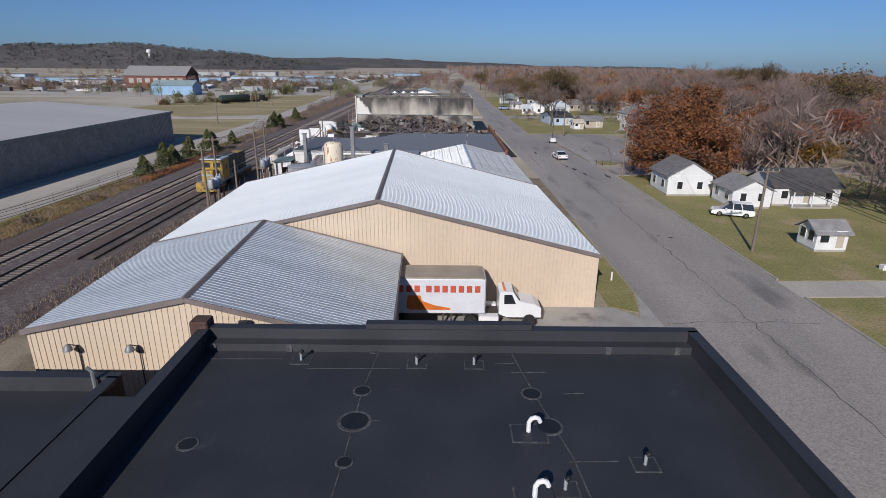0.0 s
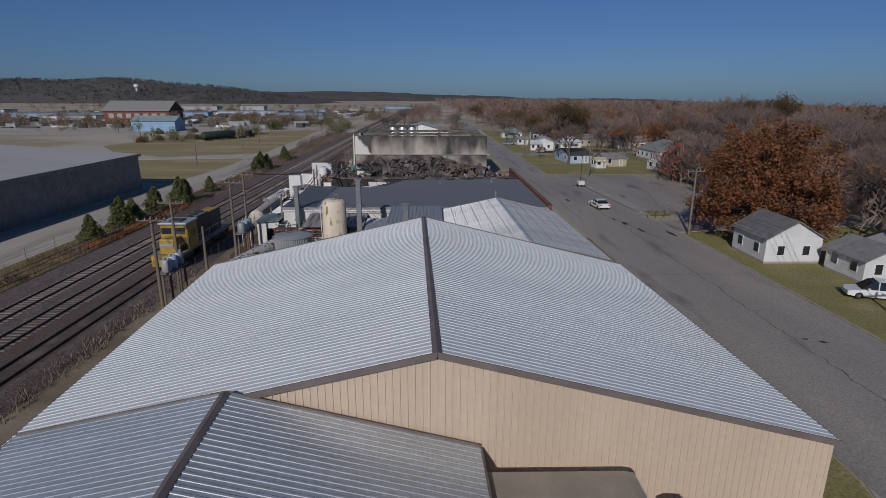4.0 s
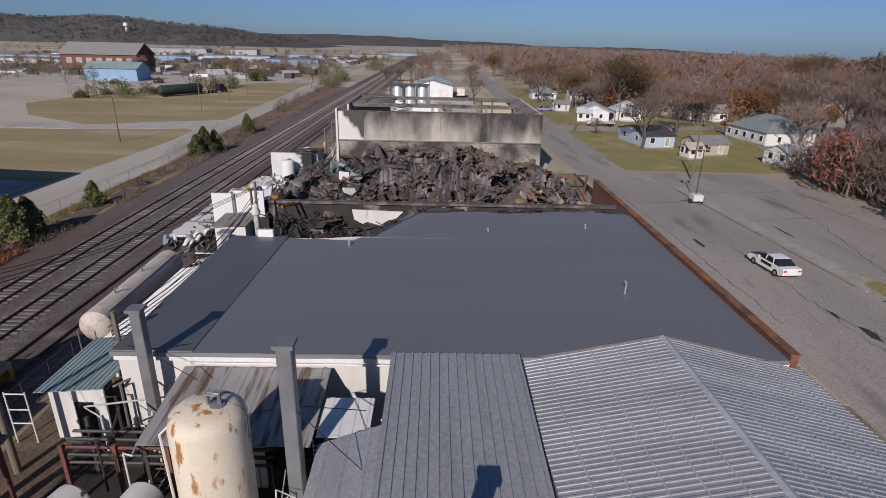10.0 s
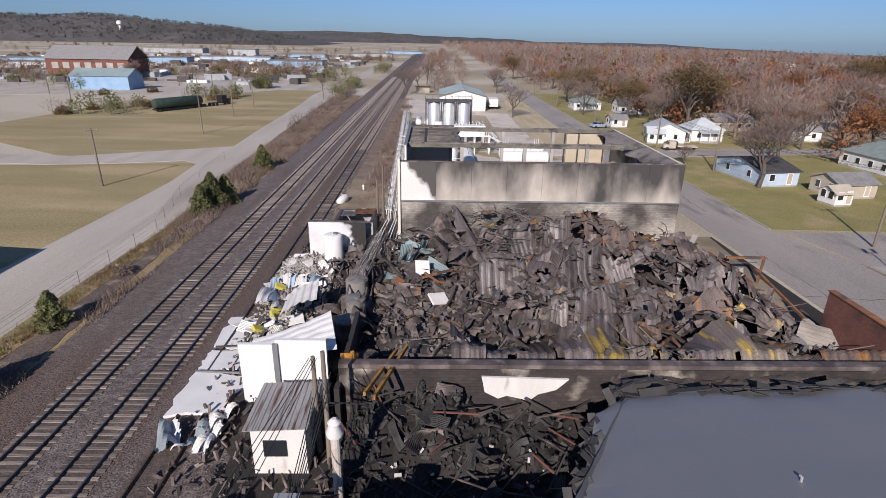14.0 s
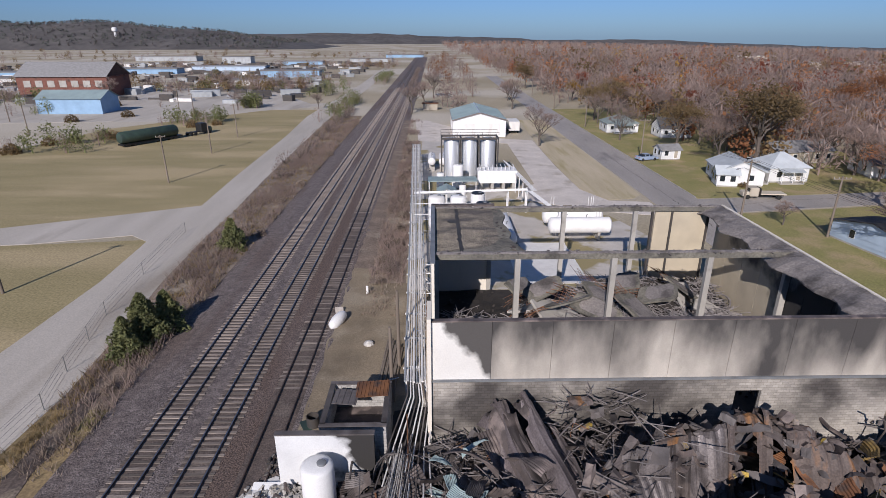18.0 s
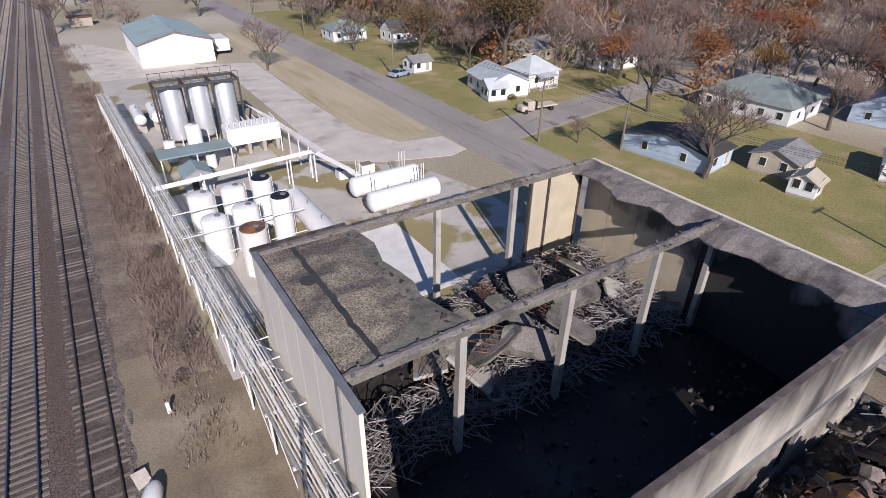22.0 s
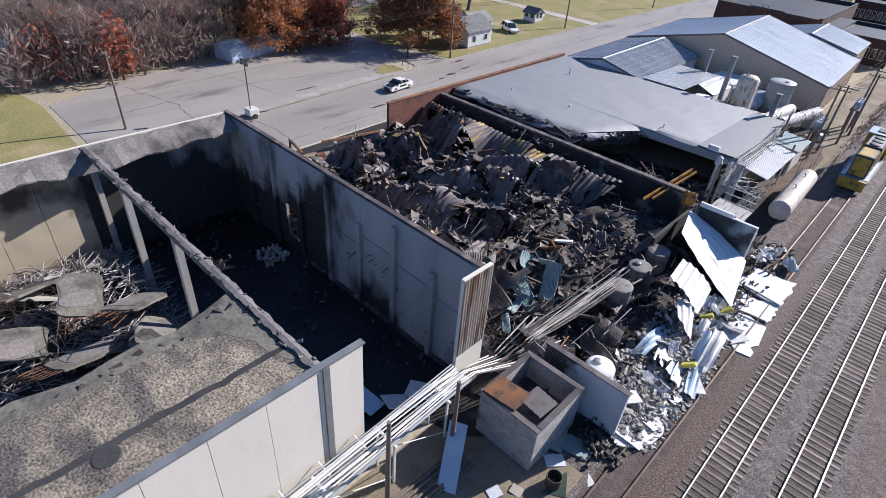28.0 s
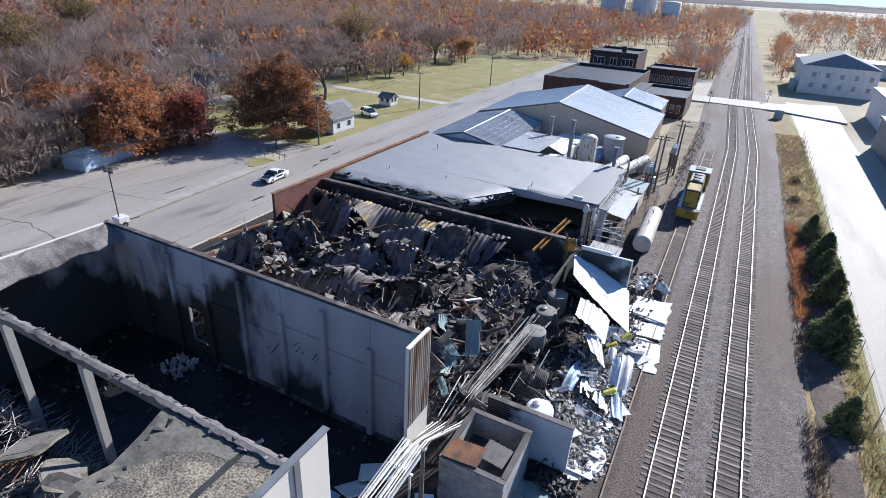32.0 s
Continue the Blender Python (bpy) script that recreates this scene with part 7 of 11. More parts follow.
def deck(x, w, ya, yb, mat, height, wander=0.5, tear=0.33, step=0.3, turn=0.0, owner=None):
    """A length of corrugated roof deck, ribs along y, draped over height(x, y) and torn."""
    seed = rnd(0, 99)
    n = max(4, round(w / 0.15))
    m = max(4, round(abs(yb - ya) / step))
    lift = rnd(0.0, 0.35)
    vs, fs = [], []
    for j in range(m + 1):
        y = ya + (yb - ya) * j / m
        sway = wander * noise.noise(Vector((y * 0.22, seed, 0)))
        roll_ = 0.32 * noise.noise(Vector((y * 0.2, seed, 5)))
        for i in range(n + 1):
            s = (i / n - 0.5) * w
            xx = x + s * (1 - 0.12 * abs(roll_)) + sway + turn * (y - ya)
            z = height(xx, y) + lift + roll_ * s + (0.08 if (i // 2) % 2 else -0.02) + 0.06 * noise.noise(Vector((xx * 1.2, y * 0.9, seed)))
            vs.append((xx, y + 0.25 * noise.noise(Vector((xx * 1.1, seed, 9))), max(0.12, z)))
    for j in range(m):
        for i in range(n):
            e = max(0.0, 1 - min(j, m - 1 - j) / 3) * 0.25
            if noise.noise(Vector((i * 0.09, j * 0.13, seed))) + e * abs(noise.noise(Vector((i * 0.5, seed, 1)))) * 2 < tear:
                fs.append((j * (n + 1) + i, j * (n + 1) + i + 1, (j + 1) * (n + 1) + i + 1, (j + 1) * (n + 1) + i))
    return part("roof_deck", Mesh().faces(vs, fs), mat, owner or heap)


x = -14.5
while x < 9.2:
    w = rnd(2.0, 4.2)
    y = 118.6 + rnd(0, 1.5)
    while y < 141.5:
        l = rnd(3.5, 9)
        if rnd(0, 1) < 0.9:
            deck(x + w / 2 + rnd(-0.3, 0.3), w * rnd(0.95, 1.2), y, min(y + l, 144), random.choice((M_deck, M_deck, M_deck_pale, M_char, M_deck_rust, M_deck_rust if x > -6 else M_deck, M_deck_ochre if x > -4 else M_deck_pale)), lambda xx, yy, up=rnd(-0.3, 0.5): drape(xx, yy) + up, 0.9, rnd(0.2, 0.34), turn=rnd(-0.35, 0.35))
        y += l * rnd(0.8, 1.0)
    x += w * 0.92
# the edge of the roof folded down along the cross wall
x = -17.5
while x < 7.5:
    w = rnd(1.5, 2.4)
    mt = M_deck if x < -9 else random.choice((M_deck_ochre, M_deck_rust, M_deck)) if x < 2 else M_deck_rust
    top = 3.6 + rnd(-0.35, 0.45)
    deck(x + w / 2, w * 1.05, 116.5, 121.5, mt, lambda xx, y: 1.5 + (top - 1.5) * max(0, (y - 116.5) / 1.5) ** 0.7 if y < 118 else top + (drape(xx, 121.5) - top) * ((y - 118) / 3.5) ** 1.3, 0.1, 0.36, 0.2)
    x += w
# tall draped folds against the hall, falling to the south-east
def tall_fold(xx, y):
    f = max(0.0, min(1.0, (y - 129.5) / 14.5))
    axis = -12.4 - 4.4 * f
    return 0.9 + 4.0 * f ** 1.25 * max(0.12, 1 - abs(xx - axis) / 4.4) + 0.25 * math.sin((xx - axis) * 3.2) * (0.4 + f)


for i in range(12):
    u = (i / 11 - 0.5) * 5.2
    deck(-12.4 + u + rnd(-0.2, 0.2), rnd(0.8, 1.3), 129 + rnd(-1, 2), 144.6 + rnd(-1.2, 0.5), random.choice((M_deck, M_char, M_deck)), tall_fold, 0.7, 0.42, 0.35, -0.30 + rnd(-0.04, 0.04) - 0.03 * u)
for i in range(34):
    p = Vector((rnd(-15, -5) if i < 20 else rnd(-5, 7), 144.4 + rnd(-1.2, 0.6), rnd(0.8, 1.8)))
    pts = [p]
    for _ in range(random.randint(2, 4)):
        pts.append(pts[-1] + Vector((rnd(-0.9, 0.9), rnd(-0.5, 0.25), rnd(-0.2, 1.1))))
    part("bent_rod", Mesh().line(pts, rnd(0.03, 0.07), 5), random.choice((M_ash, M_char, M_char, M_rust)), heap)
for i in range(16):
    lay(heap, random.choice(SHEETS["green"]), "corrugated_sheet", rnd(-23, -17.5), rnd(134, 143), rnd(1.2, 3.2), rnd(-60, 60), rnd(-60, 60), rnd(0, 180), rnd(0.35, 0.7))
for i in range(64):
    x, y = rnd(-23.5, 8.5), rnd(117, 143.5)
    sx, sy = slope_turn(x, y)
    key = random.choice(("char", "char", "ash", "ash", "rust" if rnd(0, 1) < 0.4 else "char"))
    lay(heap, random.choice(SHEETS[key]), "corrugated_sheet", x, y, max(mound_z(x, y), drape(x, y) if x > -14 else 0) + rnd(0.05, 0.35), sx + rnd(-30, 30), sy + rnd(-30, 30), rnd(0, 180), rnd(0.25, 0.6))
# draped roof at the north-west of the heap
for i in range(14):
    a = rnd(0, 1)
    lay(heap, random.choice(SHEETS["char"] + SHEETS["ash"]), "corrugated_sheet", -18 + rnd(-3, 3), 133 + a * 10, 2.4 + rnd(-1, 1.4), rnd(-60, 60), rnd(-55, 55), rnd(0, 180), rnd(0.5, 0.9))
for i in range(14):
    lay(heap, random.choice(SHEETS["rust"] + SHEETS["ochre"]), "corrugated_sheet", rnd(-3, 3.5), rnd(138, 144), rnd(1.5, 3.0), rnd(-50, 50), rnd(-50, 50), rnd(0, 180), rnd(0.4, 0.7))
# bent beams and joists
for i in range(90):
    x, y = rnd(-23, 9), rnd(117, 144)
    p = Vector((x, y, mound_z(x, y) + rnd(0.1, 0.8)))
    q = p + Vector((rnd(-3.4, 3.4), rnd(-3, 3), rnd(-0.5, 1.4)))
    mid = (p + q) / 2 + Vector((rnd(-0.6, 0.6), rnd(-0.6, 0.6), rnd(-0.5, 0.4)))
    part("steel_beam", Mesh().beam(p, mid, 0.14, 0.2).beam(mid, q, 0.14, 0.2), random.choice((M_char, M_char, M_dark_steel, M_rust)), heap)
for x, y, h_, tilt in ((3.0, 133.5, 3.0, 0.25), (8.2, 137, 2.6, -0.3), (9.0, 129.5, 2.7, 0.2), (6.6, 140.5, 3.4, 0.4), (7.5, 121, 2.2, 0.1), (9.3, 133, 3.0, -0.2), (4.6, 141.5, 2.6, 0.5), (-8.8, 140.6, 3.0, 0.3)):
    part("leaning_post", Mesh().beam((x, y, 0), (x + tilt * h_, y + 0.15 * h_, h_), 0.32, 0.4), M_concrete if h_ > 2.9 else M_char, heap)
# street front remains
for i in range(9):
    y = 125.2 + i * 2.2
    part("wall_stub", Mesh().box(9.9, 10.4, y, y + rnd(0.9, 2.0), 0, rnd(0.4, 2.4)), M_brick if i % 3 else M_blockwall, heap)
part("frame_beam", Mesh().beam((9.4, 137.2, 2.5), (12.8, 136.6, 2.7), 0.22), M_rust, heap)
part("frame_beam", Mesh().beam((10, 126, 1.9), (10.4, 134, 2.6), 0.2), M_rust, heap)
part("frame_post", Mesh().beam((12.6, 136.7, 0), (12.7, 136.6, 2.8), 0.22), M_rust, heap)
part("fallen_wall", Mesh().beam((8.0, 121.8, 0.2), (9.7, 123.8, 2.4), 2.6, 0.2), M_blockwall, heap)
white_door = part("fallen_door", Mesh().put(pose(-19.6, 133.4, 2.6, 52, 8, 16), Mesh().chamfer(-0.65, 0.65, -0.8, 0.8, -0.06, 0.06, 0.02)), M_white_clean, heap, "white door panel in the debris")
part("fallen_panel", Mesh().put(pose(-18.2, 128.8, 2.0, 24, 10, 30), Mesh().chamfer(-0.8, 0.8, -0.6, 0.6, -0.08, 0.08, 0.04)), M_white, heap)
# rods, cables and small scrap
rods, scrap, pale = Mesh(), Mesh(), Mesh()
for i in range(900):
    x, y = rnd(-24, 10), rnd(116.5, 145)
    if i % 4:
        x, y = rnd(-22, -8), rnd(136, 145)
    z = max(mound_z(x, y), drape(x, y) if x > -14 else 0) + rnd(0, 0.8)
    a = rnd(0, 6.3)
    l = rnd(0.5, 2.6)
    rods.tube((x, y, z), (x + l * math.cos(a), y + l * math.sin(a), max(0.1, z + rnd(-0.4, 0.7))), rnd(0.015, 0.05), 4)
for i in range(2200):
    x, y = rnd(-24.5, 10.5), rnd(116, 145.2)
    s = rnd(0.05, 0.26)
    scrap.put(pose(x, y, (mound_z(x, y) if i % 2 else max(mound_z(x, y), drape(x, y) + 0.2 if x > -14 else 0)) + rnd(-0.05, 0.2), rnd(0, 180), rnd(0, 180), rnd(0, 180)), Mesh().box(-s, s, -s * rnd(0.3, 1), s * rnd(0.3, 1), -s * 0.35, s * 0.35))
for mt, n_p in ((M_char, 420), (M_ash, 260), (M_deck_rust, 180), (M_deck_ochre, 60)):
    crumple = Mesh()
    for _ in range(n_p):
        x, y = rnd(-23.5, 9.5), rnd(123, 144.5)
        z = max(mound_z(x, y), drape(x, y) + 0.15 if x > -14 else 0) + rnd(0.0, 0.3)
        w, l, b = rnd(0.15, 0.5), rnd(0.3, 1.0), rnd(-0.35, 0.35)
        vs = [(w * (i - 1), l * (j - 1.5) / 1.5, b * (1 - (i - 1) ** 2) + 0.12 * rnd(-1, 1)) for j in range(4) for i in range(3)]
        crumple.put(pose(x, y, z, rnd(-45, 45), rnd(-45, 45), rnd(0, 180)), Mesh().faces(vs, [(j * 3 + i, j * 3 + i + 1, j * 3 + i + 4, j * 3 + i + 3) for j in range(3) for i in range(2)]))
    tagged(part("crumpled_plate", crumple, mt, heap), "small crumpled plates strewn over the heap", kind="stuff")
tagged(part("rod_tangle", rods, M_ash, heap), "tangle of thin burnt rods and cables", kind="stuff")
tagged(part("scrap", scrap, M_ash, heap), "small burnt fragments", kind="stuff")

# torn roof pit in the hall's corner
def pit_z(x, y):
    """Wreckage in the torn corner, piled against the cross wall."""
    return 0.4 + 1.3 * abs(noise.noise(Vector((x * 0.3, y * 0.3, 4)))) + 0.5 * noise.noise(Vector((x, y, 2))) + 1.9 * max(0.0, min(1.0, (y - 107.5) / 6)) * max(0.25, min(1.0, (-14.5 - x) / 3))


pit = thing("debris_heap", (-18.5, 109.5, 0), "burnt wreckage inside the torn-open hall corner", "debris heap")
part("ash_mound", heap_mesh(-23.2, -10.5, 104.8, 115.3, 0.5, pit_z), M_soot_soil, pit)
for i in range(60):
    x, y = rnd(-22.8, -11.6), rnd(105.6, 114.8)
    lay(pit, random.choice(SHEETS["black"] * 3 + SHEETS["char"][:1]), "corrugated_sheet", x, y, pit_z(x, y) + rnd(-0.1, 0.5), rnd(-60, 60), rnd(-60, 60), rnd(0, 180), rnd(0.2, 0.5))
for i in range(110):
    x, y = rnd(-23, -11.5), rnd(105, 115)
    p = Vector((x, y, pit_z(x, y) + rnd(0, 0.9)))
    part("steel_beam", Mesh().beam(p, p + Vector((rnd(-2.4, 2.4), rnd(-2.4, 2.0), rnd(-1.0, 1.0))), rnd(0.04, 0.09), 0.08), random.choice((M_tar, M_tar, M_char, M_dark_steel, M_dark_steel, M_redpipe)), pit)
bits_ = Mesh()
for i in range(700):
    x, y, q = rnd(-23.2, -10.8), rnd(104.8, 115.2), rnd(0.04, 0.2)
    bits_.put(pose(x, y, pit_z(x, y) + rnd(0, 0.15), rnd(0, 180), rnd(0, 180), rnd(0, 180)), Mesh().box(-q * 1.6, q * 1.6, -q * 0.6, q * 0.6, -q * 0.3, q * 0.3))
tagged(part("scrap", bits_, M_tar, pit), "small charred fragments", kind="stuff")
pale_ = Mesh()
for i in range(36):
    x, y, q = rnd(-21, -13), rnd(105.5, 112), rnd(0.05, 0.2)
    pale_.put(pose(x, y, pit_z(x, y) + 0.3, rnd(0, 180), rnd(0, 180), rnd(0, 180)), Mesh().box(-q, q, -q * 0.5, q * 0.5, -q * 0.3, q * 0.3))
tagged(part("plaster_bit", pale_, M_pale_rubble, pit), "pale bits of plaster", kind="stuff")
part("column", Mesh().tube((-23.0, 108.6, 0), (-23.0, 108.6, 5.2), 0.22, 12), M_tank_old, pit)
part("column_cap", Mesh().spin((-23.0, 108.6, 5.2), [(0.36, 0), (0.4, 0.2), (0.25, 0.55), (0.3, 0.7), (0.1, 0.9)], 14), M_white, pit, smooth=True)

# inside the tall hall
inside = thing("debris_heap", (-7, 163, 0), "coils of burnt steel and broken slabs on the hall floor", "debris heap")
for _ in range(44):
    cx, cy, r = (rnd(-20, 6), rnd(158.2, 161.0), rnd(0.6, 1.3)) if _ % 2 else (rnd(-6, 6), rnd(161, 168), rnd(0.8, 1.6))
    coil = Mesh()
    for k in range(5):
        rr, tz, ta, tb = r * rnd(0.6, 1.1), rnd(0.3, 1.5), rnd(-0.5, 0.5), rnd(-0.5, 0.5)
        a0 = rnd(0, 6.3)
        pts = [(cx + rr * math.cos(a0 + a * 0.42), cy + rr * math.sin(a0 + a * 0.42), max(0.15, tz + ta * rr * math.cos(a * 0.42) + tb * rr * math.sin(a * 0.42))) for a in range(14)]
        coil.line(pts, 0.05, 4)
    part("steel_coil", coil, M_coil, inside)
slab_ = lambda w, l: Mesh().chamfer(-w, w, -l, l, -0.12, 0.12, 0.04)
for x, y, z, rx, ry, rz, w, l, mt in ((-11.5, 160.5, 2.0, 25, 15, 30, 1.2, 1.8, M_concrete), (-13.4, 163, 1.4, -15, 10, 60, 1.4, 1.2, M_concrete), (2.6, 163.6, 1.8, 35, 10, 20, 1.1, 2.0, M_concrete), (4.2, 161.8, 1.5, 30, -20, 60, 0.9, 1.8, M_concrete), (-4.5, 166.8, 0.8, 12, 5, 10, 1.5, 1.1, M_ash), (-9.8, 162.6, 1.2, 18, -12, 80, 1.3, 1.6, M_concrete), (-12.4, 158.6, 1.0, 20, 25, 100, 1.0, 1.6, M_ash), (0.8, 159.8, 1.0, 10, 30, 40, 0.9, 1.7, M_ash)):
    part("broken_slab", Mesh().put(pose(x, y, z, rx, ry, rz), slab_(w, l)), mt, inside)
hump = lambda x, y: 0.1 + max(0, 1.3 + 1.4 * noise.noise(Vector((x * 0.22, y * 0.3, 7)))) * max(0.0, min(1.0, (y - 157.0) / 1.5)) * min(1.0, (x + 22) / 2, (7.6 - x) / 2) * (1.0 if y < 160.5 else max(0.15, min(1.0, (x + 9) / 5))) + 0.12 * noise.noise(Vector((x * 1.5, y * 1.5, 1)))
part("ash_mound", heap_mesh(-21.9, 7.4, 156.8, 169.5, 0.5, hump), M_soot_soil, inside)
rods = Mesh()
for i in range(3200):
    x, y = (rnd(-21.5, 7), rnd(157.3, 161.5)) if i % 3 else (rnd(-9, 7), rnd(160, 169.3))
    z = hump(x, y) + rnd(0, 0.35)
    a = rnd(0, 6.3)
    l = rnd(0.5, 2.2)
    rods.tube((x, y, z), (x + l * math.cos(a), y + min(l * math.sin(a), 169.6 - y), max(0.1, z + rnd(-0.3, 0.4))), rnd(0.02, 0.045), 4)
tagged(part("rod_tangle", rods, M_coil, inside), "tangle of bent grey rods", kind="stuff")
scrap = Mesh()
for i in range(500):
    x, y, s = rnd(-21.5, 7), rnd(146, 169.3), rnd(0.05, 0.25)
    scrap.put(pose(x, y, hump(x, y) + 0.05, rnd(0, 180), rnd(0, 180), rnd(0, 180)), Mesh().box(-s, s, -s * 0.6, s * 0.6, -s * 0.35, s * 0.35))
tagged(part("scrap", scrap, M_rubble, inside), "small charred fragments", kind="stuff")
# Rubble in a pale colour imitates sunlight falling through the wall opening.
lit = Mesh()
for i in range(60):
    s = rnd(0.08, 0.3)
    lit.put(pose(-1.6 + rnd(-0.9, 0.9), 147.6 + rnd(-0.9, 1.4), 0.1 + rnd(0, 0.5), rnd(0, 180), rnd(0, 180), rnd(0, 180)), Mesh().box(-s, s, -s * 0.6, s * 0.6, -s * 0.3, s * 0.3))
tagged(part("brick_spill", lit, M_pale_rubble, inside), "bricks fallen through the wall opening, coloured pale as if sunlit", kind="stuff")
for x, y in ((-20.6, 150.5), (-19, 152), (-21, 148.8)):
    part("sheet_panel", Mesh().put(pose(x, y, 0.6, rnd(-15, 15), rnd(-25, 10), rnd(0, 90)), Mesh().chamfer(-1.1, 1.1, -0.7, 0.7, -0.03, 0.03, 0.01)), M_white if x < -20 else M_bluesheet, inside)

# west side: white store and pale rubble along the railway
store = thing("collapsed_store", (-27, 118, 0), "white block store with a fallen corrugated roof", "collapsed building")
part("wall", Mesh().box(-28.0, -25.0, 117.2, 117.45, 0, 4.9), M_white_clean, store)
part("wall", Mesh().box(-30.2, -28.005, 117.2, 117.45, 0, 4.6), M_white_clean, store)
part("wall_post", Mesh().box(-28.15, -27.85, 117.05, 117.195, 0, 4.7), M_steel, store)
# The blue of this north face is skylit shade put into its colour.
part("inner_wall", Mesh().box(-30.1, -25.05, 117.455, 117.5, 0, 4.5), M_inner_teal, store, "sooty inner face, bluish shade put into its colour")
part("wall", Mesh().box(-30.2, -29.95, 117.45, 120.6, 0, 1.6), M_white, store)
part("wall", Mesh().box(-24.2, -23.9, 114.7, 124, 0, 3.3), M_soot_screen, store)
sheet_ = []
for j in range(45):
    for i in range(25):
        u, v = i / 24, (j / 44) ** 1.0
        a, b = Vector((-24.5, 117.9, 3.9)).lerp(Vector((-25.7, 122.6, 4.1)), u), Vector((-30.5, 117.9, 1.5)).lerp(Vector((-31.9, 124.4, 0.75)), u)
        p = a.lerp(b, v)
        sheet_.append((p.x, p.y + 0.12 * noise.noise(Vector((v * 9, u, 1))), p.z + (0.035 if (i // 2) % 2 else -0.01) + 0.5 * math.sin(v * 3.1) * (0.6 - u) + 0.14 * noise.noise(Vector((u * 3, v * 5, 3)))))
part("roof", Mesh().faces(sheet_, [(j * 25 + i, j * 25 + i + 1, (j + 1) * 25 + i + 1, (j + 1) * 25 + i) for j in range(44) for i in range(24)]), M_white_clean, store, "white corrugated roof fallen at one end")
def ragged(x0, x1, y0, y1, rough=0.35):
    """An outline with broken, uneven sides."""
    pts = [(x0, y0 + (y1 - y0) * i / 8) for i in range(8)] + [(x0 + (x1 - x0) * i / 4, y1) for i in range(4)]
    pts += [(x1, y1 + (y0 - y1) * i / 8) for i in range(8)] + [(x1 + (x0 - x1) * i / 4, y0) for i in range(4)]
    return [(x + rnd(-rough, rough) * 0.6, y + rnd(-rough, rough)) for x, y in pts][::-1]


for x0, x1, y0, y1, z in ((-34.6, -31.0, 116.2, 120.4, 0.42), (-34.6, -31.4, 120.8, 123.6, 0.36), (-34.8, -31.8, 124.0, 128.4, 0.3)):
    part("floor_slab", Mesh().slab(ragged(x0, x1, y0, y1), 0.02, z), M_white_clean, store, "bright broken concrete slab of the store")
part("gutter", Mesh().beam((-34.6, 120.6, 0.5), (-31.0, 120.2, 0.62), 0.12), M_steel, store)
part("gutter", Mesh().beam((-34.4, 123.7, 0.5), (-31.6, 124.0, 0.5), 0.1), M_dark_steel, store)
for k in range(8):
    deck(-33.6 + 0.42 * k + rnd(-0.2, 0.2), rnd(0.5, 0.8), 112.4 + rnd(-0.5, 0.8), 115.6 + rnd(-0.8, 0.6), (M_white, M_inner_teal, M_trailer, M_white)[k % 4], lambda xx, y, q=rnd(0, 6): 0.35 + 0.55 * abs(math.sin(y * 1.7 + xx * 2 + q)), 0.5, rnd(0.15, 0.4), 0.2, rnd(-0.4, 0.5), store)
deck(-28.7, 2.9, 125.4, 128.8, M_white, lambda xx, yy: 3.2 - 0.17 * min(9.0, max(0.0, -27.4 - xx) ** 2), 0.1, 0.8, 0.2, -0.12, store)
deck(-29.4, 1.5, 128.6, 131.0, M_white, lambda xx, yy: 1.1 + 0.8 * math.cos((xx + 29.4) * 1.2), 0.2, 0.7, 0.2, -0.5, store)
shed_ = thing("roofed_shed", (-26.6, 113.5, 0), "small white shed with a streaked grey ribbed roof", "shed")
part("roof", Mesh().ribbed((-28.3, 111.5, 3.0), (3.3, 0, 0.15), (0, 4.0, 0.1), 0.3), M_rustroof, shed_)
part("wall", Mesh().box(-28.0, -25.2, 111.8, 115.2, 0, 2.95), M_white, shed_)
part("window", Mesh().box(-27.4, -26.2, 111.74, 111.8, 1.2, 2.2), M_glass, shed_)
for k, z in enumerate((1.0, 1.7, 2.4)):
    part("pipe", Mesh().line([(-27.6, 106.8 - k * 0.2, z), (-23.8, 106.8 - k * 0.2, z)], 0.06), M_white, shed_)
unit = thing("process_column", (-24.4, 105.6, 0), "grey steel process column with a cap", "process column")
part("column", Mesh().box(-24.7, -24.1, 104.9, 105.5, 0, 4.6), M_tank_grey, unit)
part("cap", Mesh().box(-24.9, -23.9, 104.7, 105.7, 4.602, 4.8), M_tank_grey, unit)
for i in range(10):
    part("pipe", Mesh().line([(-26 + rnd(-1, 1), 103 + rnd(-1, 3), 0.1), (-26 + rnd(-1, 1), 103 + rnd(-1, 3), rnd(1.5, 3)), (-24.5, 105 + rnd(-1, 1), rnd(1.5, 3))], 0.05), random.choice((M_white, M_steel)), unit)
west = thing("debris_heap", (-29, 125, 0), "pale rubble, white sheets and twisted metal beside the railway", "debris heap")


def west_z(x, y):
    u = max(0.0, min(1.0, (x + 33.2) / 3)) * max(0.0, min(1.0, (y - 113) / 5)) * max(0.0, min(1.0, (144 - y) / 5))
    return 0.03 + u * (0.55 + 0.6 * noise.noise(Vector((x * 0.4, y * 0.3, 8))) + 0.25 * noise.noise(Vector((x * 1.3, y * 1.3, 2))))


